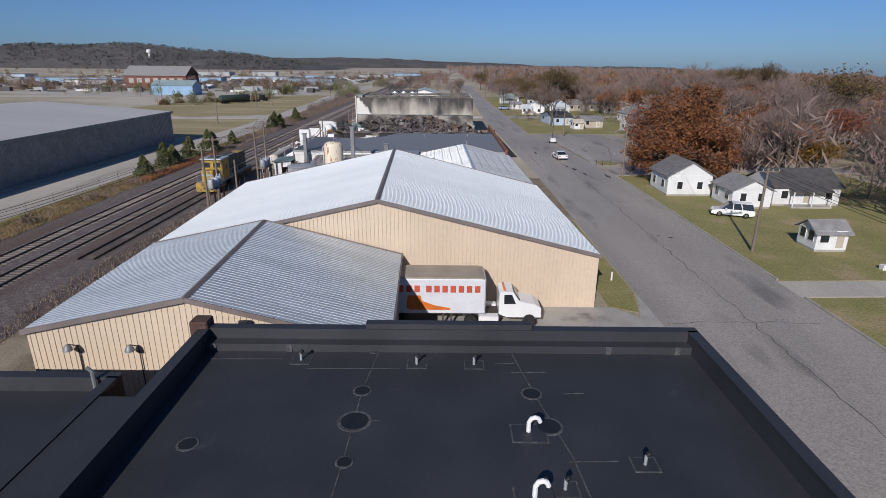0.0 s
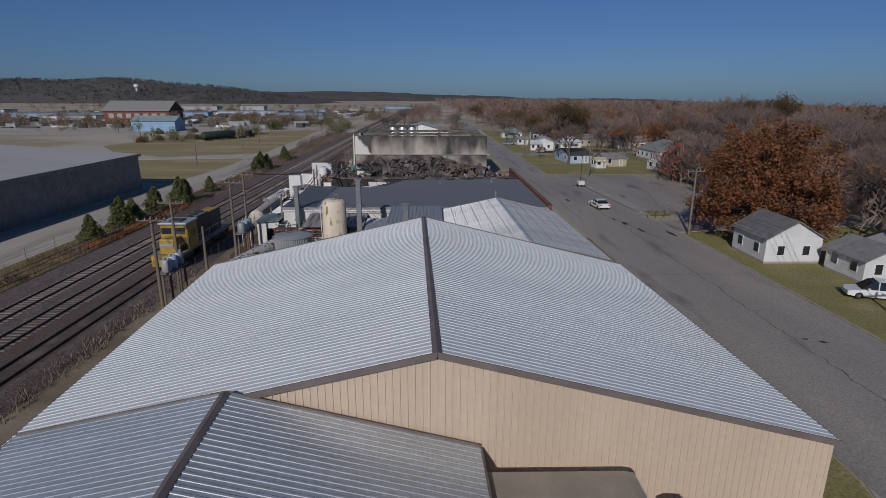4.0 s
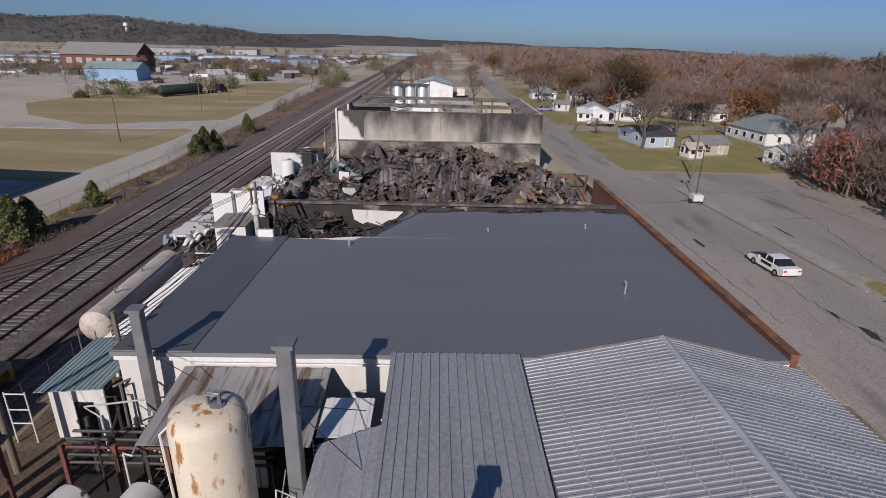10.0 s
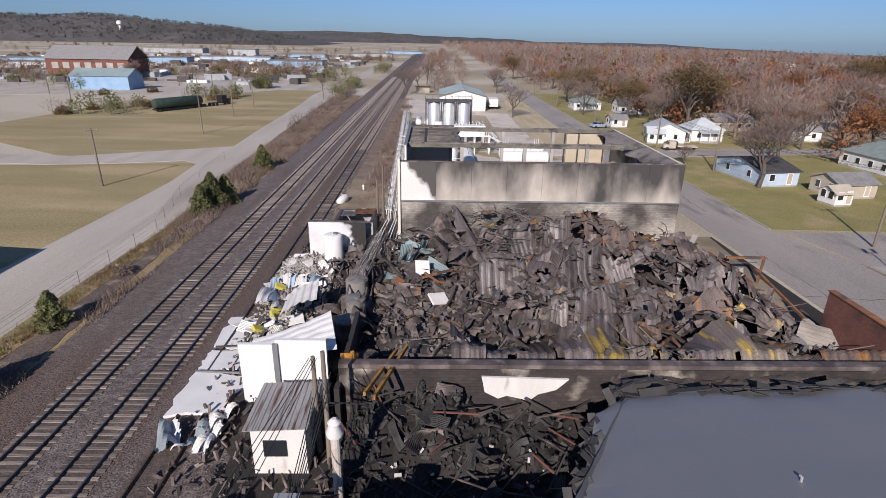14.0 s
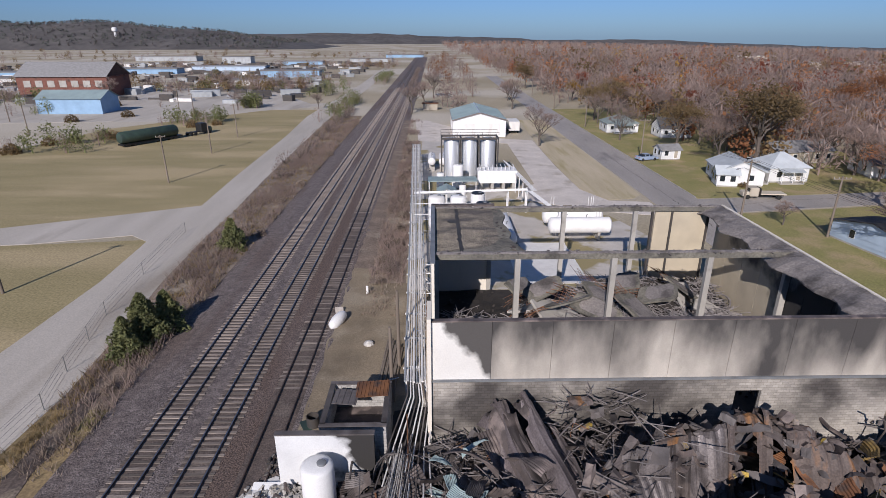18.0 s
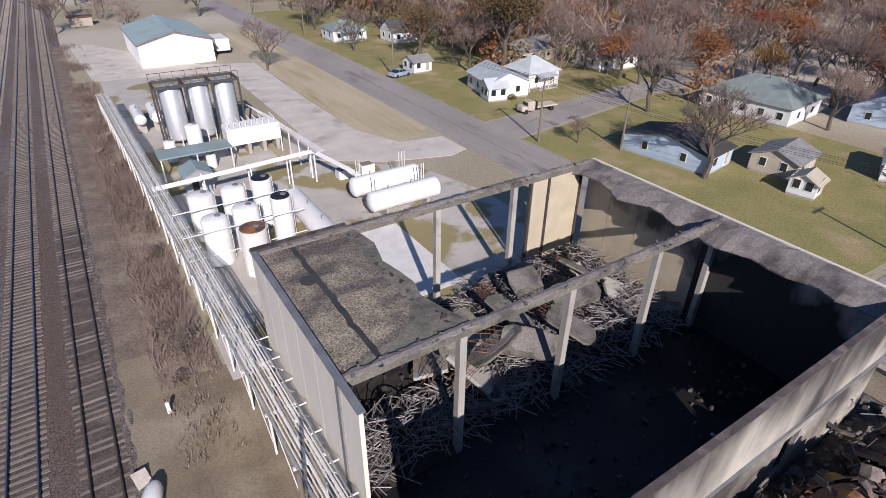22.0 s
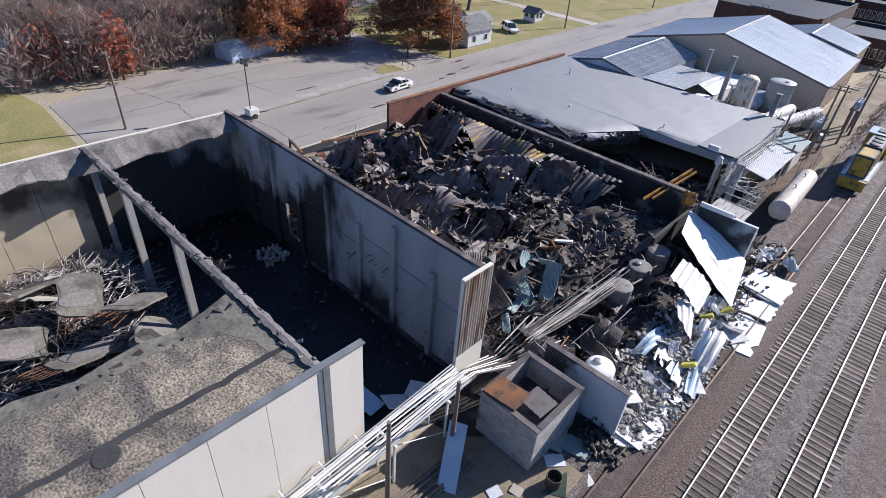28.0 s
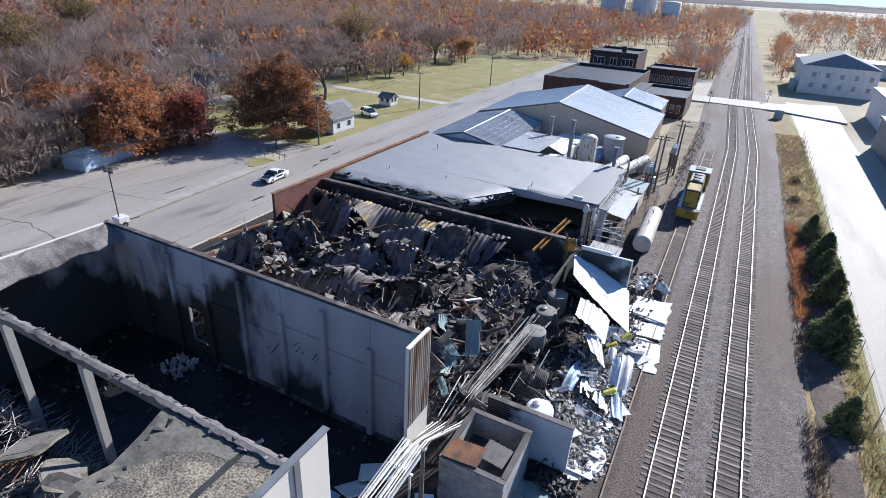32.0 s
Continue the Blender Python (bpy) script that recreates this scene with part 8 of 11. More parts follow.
part("rubble_mound", heap_mesh(-33.2, -23.8, 112, 144, 0.5, lambda x, y: max(0.02, west_z(x, y))), M_soot_soil, west)
for i in range(22):
    x, y = rnd(-32.6, -28.5), rnd(125, 137)
    lay(west, random.choice(SHEETS["white"] + SHEETS["white"] + SHEETS["ash"][:2]), "corrugated_sheet", x, y, west_z(x, y) + rnd(0.15, 0.7), rnd(-30, 30), rnd(-30, 30), rnd(0, 180), rnd(0.3, 0.7))
for i in range(6):
    deck(-32.4 + i * 0.55 + rnd(-0.2, 0.2), rnd(0.7, 1.0), 129 + rnd(-1, 1), 134.5 + rnd(-1, 1.5), M_bluesheet if i % 2 else M_white, lambda xx, y: 0.7 + 0.5 * math.sin(y * 0.7 + xx), 0.4, 0.5, 0.4, rnd(-0.25, 0.1), west)
for i in range(14):
    x, y = rnd(-33.2, -29.2), rnd(126, 142)
    part("white_panel", Mesh().put(pose(x, y, max(0.1, west_z(x, y)) + rnd(0.05, 0.3), rnd(-14, 14), rnd(-14, 14), rnd(0, 180)), Mesh().chamfer(-rnd(0.5, 1.3), rnd(0.5, 1.3), -rnd(0.4, 0.9), rnd(0.4, 0.9), -0.03, 0.03, 0.015)), random.choice((M_white_clean, M_white)), west)
cans = Mesh()
for i in range(150):
    x, y = -31.2 + random.gauss(0, 0.6), 143.7 + random.gauss(0, 0.5)
    cans.put(pose(x, y, 0.12 + rnd(0, 0.35), rnd(0, 180), rnd(0, 180), 0), Mesh().tube((0, 0, -0.14), (0, 0, 0.14), 0.11, 8))
tagged(part("heaped_can", cans, M_dark_steel, west), "heap of small dark cans", kind="stuff")
for i in range(30):
    x, y = rnd(-27.5, -23.5), rnd(118, 142)
    lay(west, random.choice(SHEETS["char"] + SHEETS["ash"]), "corrugated_sheet", x, y, rnd(0.6, 2.0), rnd(-60, 60), rnd(-60, 60), rnd(0, 180), rnd(0.45, 0.9))
chunks = Mesh()
for i in range(2600):
    x, y = rnd(-33.6, -28), rnd(124, 142)
    if i % 3 == 0:
        x, y = rnd(-33.8, -29.5), rnd(131, 142)
    s = rnd(0.05, 0.24)
    chunks.put(pose(x, y, max(0.05, west_z(x, y)) + rnd(-0.03, 0.15), rnd(0, 180), rnd(0, 180), rnd(0, 180)), Mesh().box(-s, s, -s * 0.7, s * 0.7, -s * 0.45, s * 0.45))
tagged(part("rubble", chunks, M_pale_rubble, west), "pale broken blocks and plaster", kind="stuff")
dark_ = Mesh()
for i in range(900):
    x, y = rnd(-33, -24), rnd(110, 143)
    s = rnd(0.05, 0.22)
    dark_.put(pose(x, y, max(0.05, west_z(x, y)) + rnd(0, 0.3), rnd(0, 180), rnd(0, 180), rnd(0, 180)), Mesh().box(-s * 2.5, s * 2.5, -s * 0.4, s * 0.4, -s * 0.3, s * 0.3))
tagged(part("dark_scrap", dark_, M_char, west), "dark burnt scrap", kind="stuff")
for i in range(40):
    p = Vector((rnd(-27.5, -23.5), rnd(118, 143), rnd(0.3, 2.2)))
    part("pipe", Mesh().line([p, p + Vector((rnd(-0.6, 0.6), rnd(1.5, 5), rnd(-0.3, 0.8)))], rnd(0.03, 0.08)), random.choice((M_ash, M_char, M_steel, M_rust)), west)
for x, y, z in ((-31.8, 125.5, 1.0), (-31.0, 127.6, 1.1), (-32.2, 133.4, 0.8), (-31.3, 129, 0.9)):
    part("insulation_piece", Mesh().put(pose(x, y, z, 20, 30, rnd(0, 90)), Mesh().chamfer(-0.5, 0.5, -0.3, 0.3, -0.12, 0.12, 0.05)), M_yellow, west, "torn yellow insulation foam")
part("slab", Mesh().box(-33.0, -29.6, 136.2, 142.4, 0.03, 0.16), M_white, west, "pale concrete slab strewn with rubble")
for k, (x, y) in enumerate(((-24.9, 124.2), (-24.9, 127.6), (-25.1, 131.2))):
    upright_tank("vat", x, y, 0, 2.6, 0.95, M_vat, "scorched steel vat standing in the debris", "scorched vats", dome=0.06, hatch=k == 1)
upright_tank("water_tank", -28.7, 140.6, 0, 3.3, 0.95, M_white_clean, "white upright tank beside a painted block wall", dome=0.3)

# block wall and brick hut north of the rubble
screen = thing("block_wall", (-28.4, 142.3, 0), "white painted block wall, soot blackened at one end", "wall")
part("wall", Mesh().box(-31.4, -25.6, 142.1, 142.4, 0, 4.0), M_soot_screen, screen)
part("coping", Mesh().box(-31.45, -25.55, 142.05, 142.45, 4.002, 4.08), M_ash, screen)
joints = Mesh()
for k in range(1, 20):
    joints.box(-31.38, -25.62, 142.4, 142.408, k * 0.2 - 0.008, k * 0.2 + 0.008)
tagged(part("mortar_joint", joints, M_concrete, screen), kind="stuff")
hut = thing("hut", (-27, 145.8, 0), "roofless sooty block hut with a rusty sheet across the top", "hut")
for a in ((-29.1, -25.0, 147.8, 148.1), (-29.1, -25.0, 143.4, 143.7), (-29.1, -28.8, 143.7, 147.8), (-25.3, -25.0, 143.7, 147.8)):
    part("wall", Mesh().box(*a, 0, 3.5), M_hutwall, hut)
    part("wall_lining", Mesh().box(a[0] + 0.1, a[1] - 0.1, a[2] + 0.1, a[3] - 0.1, 3.5, 3.506), M_ash, hut)
    part("coping", Mesh().box(a[0] - 0.03, a[1] + 0.03, a[2] - 0.03, a[3] + 0.03, 3.502, 3.58), M_ash, hut)
part("floor", Mesh().box(-28.8, -25.3, 143.7, 147.8, 1.6, 1.7), M_char, hut)
part("roof_sheet", Mesh().ribbed((-27.3, 146.2, 3.62), (2.2, 0.2, 0), (0, 1.7, 0.05), 0.25), M_rust, hut, "rusty sheet left on the hut")
part("roof_sheet", Mesh().ribbed((-28.7, 145.6, 3.62), (1.6, -0.2, 0), (0.1, 1.6, 0.0), 0.4), M_ash, hut)
part("blue_sheet", Mesh().ribbed((-27.2, 152.3, 0.1), (1.0, 0.45, 0), (1.6, -2.5, 2.3), 0.2), M_bluesheet, hut, "blue coated sheet leaning on the wall")
slabs = thing("sheet_pile", (-28, 150, 0), "loose blue and pale sheets lying on the ground", "sheets")
for x, y, w, l, r_, m_ in ((-30.6, 147.6, 0.7, 0.9, 30, M_greencar), (-30.2, 144.6, 0.9, 0.7, 10, M_teal_roof), (-31.4, 146.2, 0.6, 0.8, 60, M_white)):
    part("sheet", Mesh().put(pose(x, y, 0.12, 4, 6, r_), Mesh().chamfer(-w, w, -l, l, -0.04, 0.04, 0.02)), m_, slabs)
boat = thing("torn_shell", (-31.2, 162.8, 0), "torn white moulded shell lying on bare ground", "wreckage")
part("shell", Mesh().spin((-31.7, 161.4, 0.35), [(0.1, 0), (0.45, 0.3), (0.6, 1.2), (0.5, 2.2), (0.3, 2.6)], 12, (0.35, 1, 0.1)), M_white_clean, boat, smooth=True)
part("lid", Mesh().put(pose(-31.4, 164.6, 0.3, 20, 5, 15), Mesh().box(-0.4, 0.4, -0.7, 0.7, -0.03, 0.03)), M_tank_old, boat)
rock = thing("plaster_lump", (-27.9, 158.6, 0), "pale lump of plaster on bare ground", "lump")
part("lump", Mesh().spin((-27.9, 158.8, 0), [(0.35, 0), (0.48, 0.12), (0.4, 0.3), (0.12, 0.42)], 9), M_pale_rubble, rock)
marker = thing("marker_post", (-29.2, 169.4, 0), "small white marker post beside the track", "post")
part("post", Mesh().chamfer(-29.32, -29.08, 169.3, 169.5, 0, 0.9, 0.03), M_white_clean, marker)
drum = thing("drum", (-30.6, 147.8, 0), "open rusty black drum on bare ground", "drum")
part("shell", Mesh().spin((-30.6, 147.8, 0), [(0.42, 0), (0.45, 0.02), (0.45, 0.95), (0.41, 0.95), (0.41, 0.05)], 20), M_dark_steel, drum, smooth=True)
ring_ = thing("steel_ring", (-26.4, 152.6, 0), "small dark steel ring lying on the soil", "ring")
part("ring", Mesh().spin((-26.4, 152.6, 0.02), [(0.2, 0), (0.26, 0.02), (0.26, 0.08), (0.2, 0.1)], 16), M_rust, ring_)
for k, (x, y, w, l, r_) in enumerate(((-29.0, 145.0, 0.5, 0.9, 20), (-29.8, 146.4, 0.6, 0.45, 50), (-29.4, 149.6, 0.35, 0.3, 10), (-28.6, 150.6, 0.4, 0.35, 70))):
    pan = thing("scrap_sheet", (x, y, 0), "pale bent metal panel lying on the soil", "panel", "loose panels by the hut")
    part("sheet", Mesh().put(pose(x, y, 0.1, rnd(-8, 8), rnd(-8, 8), r_), Mesh().chamfer(-w, w, -l, l, -0.04, 0.04, 0.02)), M_trailer if k % 2 else M_siding_tan, pan)
# flap of torn roofing hanging into the burnt corner
flap = []
for j in range(9):
    for i in range(13):
        u, v = i / 12, j / 8
        flap.append((-13.0 + 4.2 * u + 0.3 * v, 105.6 + 6.6 * u - 0.8 * v + 0.2 * noise.noise(Vector((u * 6, v * 3, 1))), 4.66 - 2.0 * v ** 1.4 + 0.15 * math.sin(u * 16) * v))
part("roof_flap", Mesh().faces(flap, [(j * 13 + i, j * 13 + i + 1, (j + 1) * 13 + i + 1, (j + 1) * 13 + i) for j in range(8) for i in range(12)]), M_wet_felt, dark, "torn shiny roofing hanging down", True)
# toppled roof slabs with bare reinforcement in the north bay
def broken_slab(x, y, z, rx, ry, rz, w, l, bars=True):
    """A roof slab with an uneven broken rim and bars sticking out of one end."""
    ob = thing("fallen_slab", (x, y, 0), "fallen roof slab with torn felt and bare steel bars", "concrete slab", "fallen slabs in the burnt hall")
    m = pose(x, y, z, rx, ry, rz)
    n = 18
    rim = [(w * (abs(math.cos(a)) ** 0.45) * (1 if math.cos(a) > 0 else -1) * rnd(0.86, 1.04), l * (abs(math.sin(a)) ** 0.45) * (1 if math.sin(a) > 0 else -1) * rnd(0.86, 1.04)) for a in (2 * math.pi * i / n for i in range(n))]
    part("slab", Mesh().put(m, Mesh().slab(rim, -0.09, 0.09)), M_sludge_slab, ob)
    part("felt", Mesh().put(m, Mesh().slab([(px_ * 0.8 + 0.15, py_ * 0.7 - 0.2) for px_, py_ in rim], 0.092, 0.115)), M_roof_felt, ob, "torn roofing felt")
    if bars:
        for k in range(7):
            xx = -w * 0.85 + w * 1.7 * k / 6
            part("bar", Mesh().put(m, Mesh().line([(xx, l * 0.6, 0), (xx + rnd(-0.05, 0.05), l * 1.3, rnd(-0.05, 0.05)), (xx + rnd(-0.2, 0.2), l * 1.3 + rnd(0.8, 1.5), rnd(-0.5, 0.1))], 0.022, 5)), M_rust, ob, "rusty reinforcing bar")
        for k in range(4):
            yy = l * 1.05 + 0.35 * k
            part("bar", Mesh().put(m, Mesh().line([(-w * 0.9, yy, 0.02), (0, yy + rnd(-0.05, 0.05), 0.02), (w * 0.9, yy, rnd(-0.1, 0.05))], 0.018, 5)), M_rust, ob, "rusty reinforcing bar")


for spec in ((-7.6, 159.6, 3.0, 18, -24, 60, 1.2, 2.4), (-9.9, 160.4, 3.4, -12, 20, 95, 1.0, 2.2), (-4.0, 159.4, 3.2, 22, 10, 40, 1.5, 2.0), (-11.8, 162.6, 3.6, -20, -16, 110, 1.1, 2.0), (-6.2, 163.4, 2.6, 14, 18, 15, 1.3, 2.2), (-1.2, 161.8, 3.4, -18, -12, 70, 1.4, 1.8), (2.0, 164.2, 3.0, 12, 24, 30, 1.2, 2.0)):
    broken_slab(*spec)
broken_slab(-13.6, 164.8, 2.9, 10, -28, 130, 1.0, 1.9, False)
broken_slab(-2.6, 166.0, 2.6, -15, 12, 160, 1.3, 1.7, False)

# scorched orange rack beams lying over the burnt corner
rack_ = thing("rack_beams", (-21.4, 112, 0), "scorched orange rack beams lying across the wreckage", "steel beams")
part("beam", Mesh().beam((-21.6, 111.6, 5.0), (-20.3, 118.8, 3.6), 0.16, 0.24), M_orange_steel, rack_)
part("beam", Mesh().beam((-22.1, 111.9, 5.0), (-20.9, 118.2, 3.7), 0.14, 0.22), M_orange_steel, rack_)
part("post", Mesh().beam((-23.4, 116.3, 0.4), (-23.3, 116.2, 4.8), 0.16, 0.16), M_orange_steel, rack_)
part("plate", Mesh().ribbed((-24.0, 116.1, 3.4), (1.0, 0.1, 0), (0.05, -0.15, 1.4), 0.25), M_orange_steel, rack_, "crumpled orange sheet")
# pale floor slab by the siding
pad_ = []
for i in range(16):
    a = 2 * math.pi * i / 16
    pad_.append((-31.9 + 1.5 * math.cos(a) * rnd(0.75, 1.1), 139.9 + 3.0 * math.sin(a) * rnd(0.8, 1.1)))
patch("floor_pad", pad_, M_white, "cracked pale floor slab strewn with rubble", "concrete pad", 0.32, 0.4)
# second bundle of pale rods fallen over the rubble
bundle_ = thing("rod_bundle", (-24.2, 136.5, 0), "bundle of thin pale rods fallen over the rubble", "rods")
for k in range(22):
    q = rnd(-0.55, 0.55)
    a_ = Vector((-23.9 + q, 141.6 + rnd(-0.8, 0.8), 3.0 + rnd(-0.25, 0.3)))
    b_ = Vector((-24.6 + q * rnd(0.5, 2.2), 131.6 + rnd(-1.6, 1.2), 3.4 + rnd(-0.5, 0.5)))
    part("rod", Mesh().line([a_, a_.lerp(b_, 0.5) + Vector((rnd(-0.15, 0.15), 0, rnd(-0.25, 0.05))), b_], rnd(0.018, 0.035), 5), M_pale_rubble if k % 3 else M_ash, bundle_)


# ---- tank farm north of the hall ----
random.seed(21)
silo_group = "stainless silos"
for x in (-18.6, -15.2, -11.8):
    s = upright_tank("silo", x, 219.6, 1.0, 8.1, 1.45, M_stainless, "tall brushed stainless steel silo", silo_group, dome=0.3, legs=6, hatch=True)
    part("seam_ring", Mesh().spin((x, 219.6, 4.4), [(1.452, 0), (1.47, 0.04), (1.452, 0.08)], 28), M_stainless, s)
walkway = thing("walkway", (-15.2, 221, 0), "dark steel walkway with railings round the silo tops", "walkway")
for y in (217.9, 221.4):
    part("beam", Mesh().box(-20.6, -9.9, y - 0.12, y + 0.12, 8.0, 8.35), M_dark_steel, walkway)
    part("handrail", Mesh().tube((-20.6, y, 9.3), (-9.9, y, 9.3), 0.035), M_dark_steel, walkway)
    for i in range(8):
        part("stanchion", Mesh().tube((-20.6 + i * 1.53, y, 8.3), (-20.6 + i * 1.53, y, 9.3), 0.03), M_dark_steel, walkway)
for x in (-20.5, -16.9, -13.5, -10.0):
    part("cross_beam", Mesh().box(x - 0.12, x + 0.12, 217.9, 221.4, 8.0, 8.3), M_dark_steel, walkway)
    for y in (217.9, 221.4):
        part("post", Mesh().box(x - 0.12, x + 0.12, y - 0.12, y + 0.12, 0, 8.0), M_dark_steel, walkway)
cooler = thing("cooling_tank", (-10.6, 212.4, 0), "long white box cooler on concrete piers with pipework on top", "cooler")
part("body", Mesh().chamfer(-14.2, -7.2, 210.9, 213.9, 1.5, 3.7, 0.15), M_white_clean, cooler)
for x in (-13.6, -11.6, -9.6, -7.8):
    part("pier", Mesh().box(x - 0.25, x + 0.25, 211.0, 213.8, 0, 1.5), M_concrete, cooler)
for i in range(9):
    x = -13.8 + i * 0.75
    part("pipe", Mesh().line([(x, 211.4, 3.7), (x, 211.4, 4.3), (x, 213.4, 4.4), (x + 0.3, 213.4, 3.7)], 0.06), M_white_clean, cooler)
for x, y, r, z, mt, lb, lid in ((-21.6, 186.0, 1.15, 4.7, M_white_clean, "white upright process tank", 0), (-19.2, 182.6, 1.2, 4.5, M_white, "white upright tank with a dark rusted lid", 1), (-15.5, 186.0, 0.95, 5.2, M_white_clean, "slim white upright tank with a dark lid", 1), (-18.5, 191.6, 1.15, 4.7, M_white_clean, "white upright process tank", 0), (-15.8, 191.0, 1.0, 5.2, M_white_clean, "slim white upright tank with a dark lid", 1), (-21.6, 191.3, 1.2, 4.8, M_white, "white upright process tank", 0), (-18.6, 187.0, 1.2, 4.6, M_white_clean, "white upright process tank", 0)):
    tk = upright_tank("process_tank", x, y, 0, z, r, mt, lb, "white process tanks", dome=0.4 if not lid else 0.1)
    if lid:
        part("lid", Mesh().spin((x, y, z - 0.04), [(r * 0.92, 0), (r * 0.9, 0.08), (0.1, 0.14)], 20), M_rust if r > 1.1 else M_black, tk)
    part("ladder", Mesh().line([(x + r + 0.05, y - 0.2, 0), (x + r + 0.05, y - 0.2, z)], 0.03).line([(x + r + 0.05, y + 0.2, 0), (x + r + 0.05, y + 0.2, z)], 0.03), M_white, tk)
lying_tank("storage_tank", (-12.6, 181.0, 1.9), (-12.6, 191.5, 1.9), 1.1, M_white_clean, "long white lying tank beside the process tanks")
for y in (186.0, 190.3):
    tk = lying_tank("gas_tank", (-6.2, y, 2.0), (1.6, y, 2.0), 1.1, M_white_clean, "white lying gas tank on steel saddles", "white gas tanks")
    for x in (-5.2, -4.8, 0.2, 0.6, 0.9):
        part("riser", Mesh().tube((x, y + 1.3, 0), (x, y + 1.3, 4.4), 0.05), M_white, tk)
for x in (-4.2, -1.2):
    bx = thing("pump_box", (x, 197.6, 0), "small white pump box with a brown lid", "pump box", "pump boxes")
    part("body", Mesh().chamfer(x - 0.9, x + 0.9, 196.9, 198.3, 0, 1.1, 0.05), M_white_clean, bx)
    part("lid", Mesh().box(x - 0.7, x + 0.7, 197.1, 198.1, 1.102, 1.18), M_dirt, bx)
for p, q in (((-22.4, 226, 2.2), (-22.4, 232, 2.2)), ((-20.2, 226, 2.2), (-20.2, 232, 2.2))):
    lying_tank("receiver_tank", p, q, 0.75, M_white_clean, "small white lying receiver tank", "receiver tanks")
shelter = thing("shelter", (-19, 205.5, 0), "low shelter with a dull green flat roof on white posts", "shelter")
part("roof", Mesh().box(-23, -14.6, 207, 210.2, 2.8, 2.95), M_teal_roof, shelter)
for x in (-22.8, -18.8, -14.8):
    part("post", Mesh().box(x - 0.07, x + 0.07, 207.1, 207.24, 0, 2.8), M_white, shelter)
shack = thing("pump_house", (-19.9, 203.6, 0), "small grey metal pump house with a gable roof", "shed")
part("wall", Mesh().prism([(-21.4, 0), (-21.4, 2.2), (-19.9, 2.9), (-18.4, 2.2), (-18.4, 0)], 202, 205), M_tank_grey, shack)
for s in (-1, 1):
    part("roof", Mesh().prism([(-19.9, 2.92), (-19.9, 3.0), (-19.9 + s * 1.65, 2.23), (-19.9 + s * 1.65, 2.15)], 201.8, 205.2), M_teal_roof, shack)
part("door", Mesh().box(-20.7, -20.0, 201.95, 202.0, 0, 1.9), M_black, shack)
for x, y, r, z in ((-20.8, 213.6, 0.7, 2.8), (-17.6, 214.2, 0.95, 4.2), (-17.0, 209, 0.6, 1.8)):
    upright_tank("process_tank", x, y, 0, z, r, M_white_clean, "small white process vessel", "white process vessels", dome=0.2)

# pipe rack along the west side
rack = thing("pipe_rack", (-24.6, 195, 0), "long rack of white pipes on steel trestles beside the railway", "pipe rack")
for i in range(22):
    y = 150 + i * 4.2
    x = -23.4 - (y - 150) * 0.028
    for dx in (-0.7, 0.7):
        part("post", Mesh().box(x + dx - 0.06, x + dx + 0.06, y - 0.06, y + 0.06, 0, 3.3), M_white, rack)
    part("cross_bar", Mesh().box(x - 0.9, x + 0.9, y - 0.08, y + 0.08, 3.3, 3.42), M_white, rack)
    if i < 21:
        part("brace", Mesh().tube((x - 0.7, y, 0.5), (x - 0.72, y + 4.2, 3.2), 0.03), M_white, rack)
for k in range(9):
    dx = -0.8 + k * 0.2
    r = 0.05 + 0.04 * (k % 3 == 0)
    pts = [(-23.3 - (y - 150) * 0.028 + dx, y, 3.46 + r + (0.12 * math.sin(y * 0.3 + k) if y < 168 else 0)) for y in range(148, 240, 6)]
    part("pipe", Mesh().line(pts, r), M_white if k % 4 else M_tank_grey, rack)
for k in range(9):
    dx = -0.6 + k * 0.15
    part("pipe", Mesh().line([(-23.3 + dx, 150, 3.5), (-23.0 + dx * 1.4, 147, 3.2 - k * 0.12), (-23.6 + dx * 2, 143.6, 2.2 - 0.1 * k), (-24.0 + dx * 3, 139, 1.2 + 0.15 * k)], 0.05), M_white if k % 3 else M_ash, rack)
for i in range(7):
    y = 155.4 + i * 2.3
    part("bracket", Mesh().line([(-22.3, y, 2.2), (-23.4, y, 3.4), (-22.3, y, 3.4)], 0.05), M_white_clean, rack)
rack2 = thing("pipe_rack", (-15, 199, 0), "white pipe bridge crossing the tank farm", "pipe rack")
for k in range(6):
    part("pipe", Mesh().line([(-25, 197 + k * 0.18, 3.5), (-7.4, 198.6 + k * 0.18, 3.5)], 0.07), M_white_clean, rack2)
for x in (-20, -15, -10.5, -7.6):
    for dy in (-0.1, 1.2):
        part("post", Mesh().box(x - 0.07, x + 0.07, 198 + dy, 198.14 + dy, 0, 3.45), M_white_clean, rack2)
for k in range(5):
    part("pipe", Mesh().line([(-7.4 + k * 0.16, 198.6, 3.4), (-5.4 + k * 0.16, 192, 2.8), (-4.6 + k * 0.16, 188.4, 1.2)], 0.06), M_white_clean, rack2)
    part("pipe", Mesh().line([(-6.6 + k * 0.18, 199, 3.3), (-8 + k * 0.18, 215, 3.3), (-8.4, 221 + k * 0.2, 3.3)], 0.05), M_white_clean, rack2)
for i in range(6):
    y = 201 + i * 3
    part("post", Mesh().box(-7.2 - i * 0.16, -7.06 - i * 0.16, y, y + 0.14, 0, 3.3), M_white, rack2)
for z in (2.0, 4.3):
    for y in (184, 188.8):
        part("pipe", Mesh().tube((-24.6, y, z), (-14, y, z), 0.05), M_white_clean, rack2)
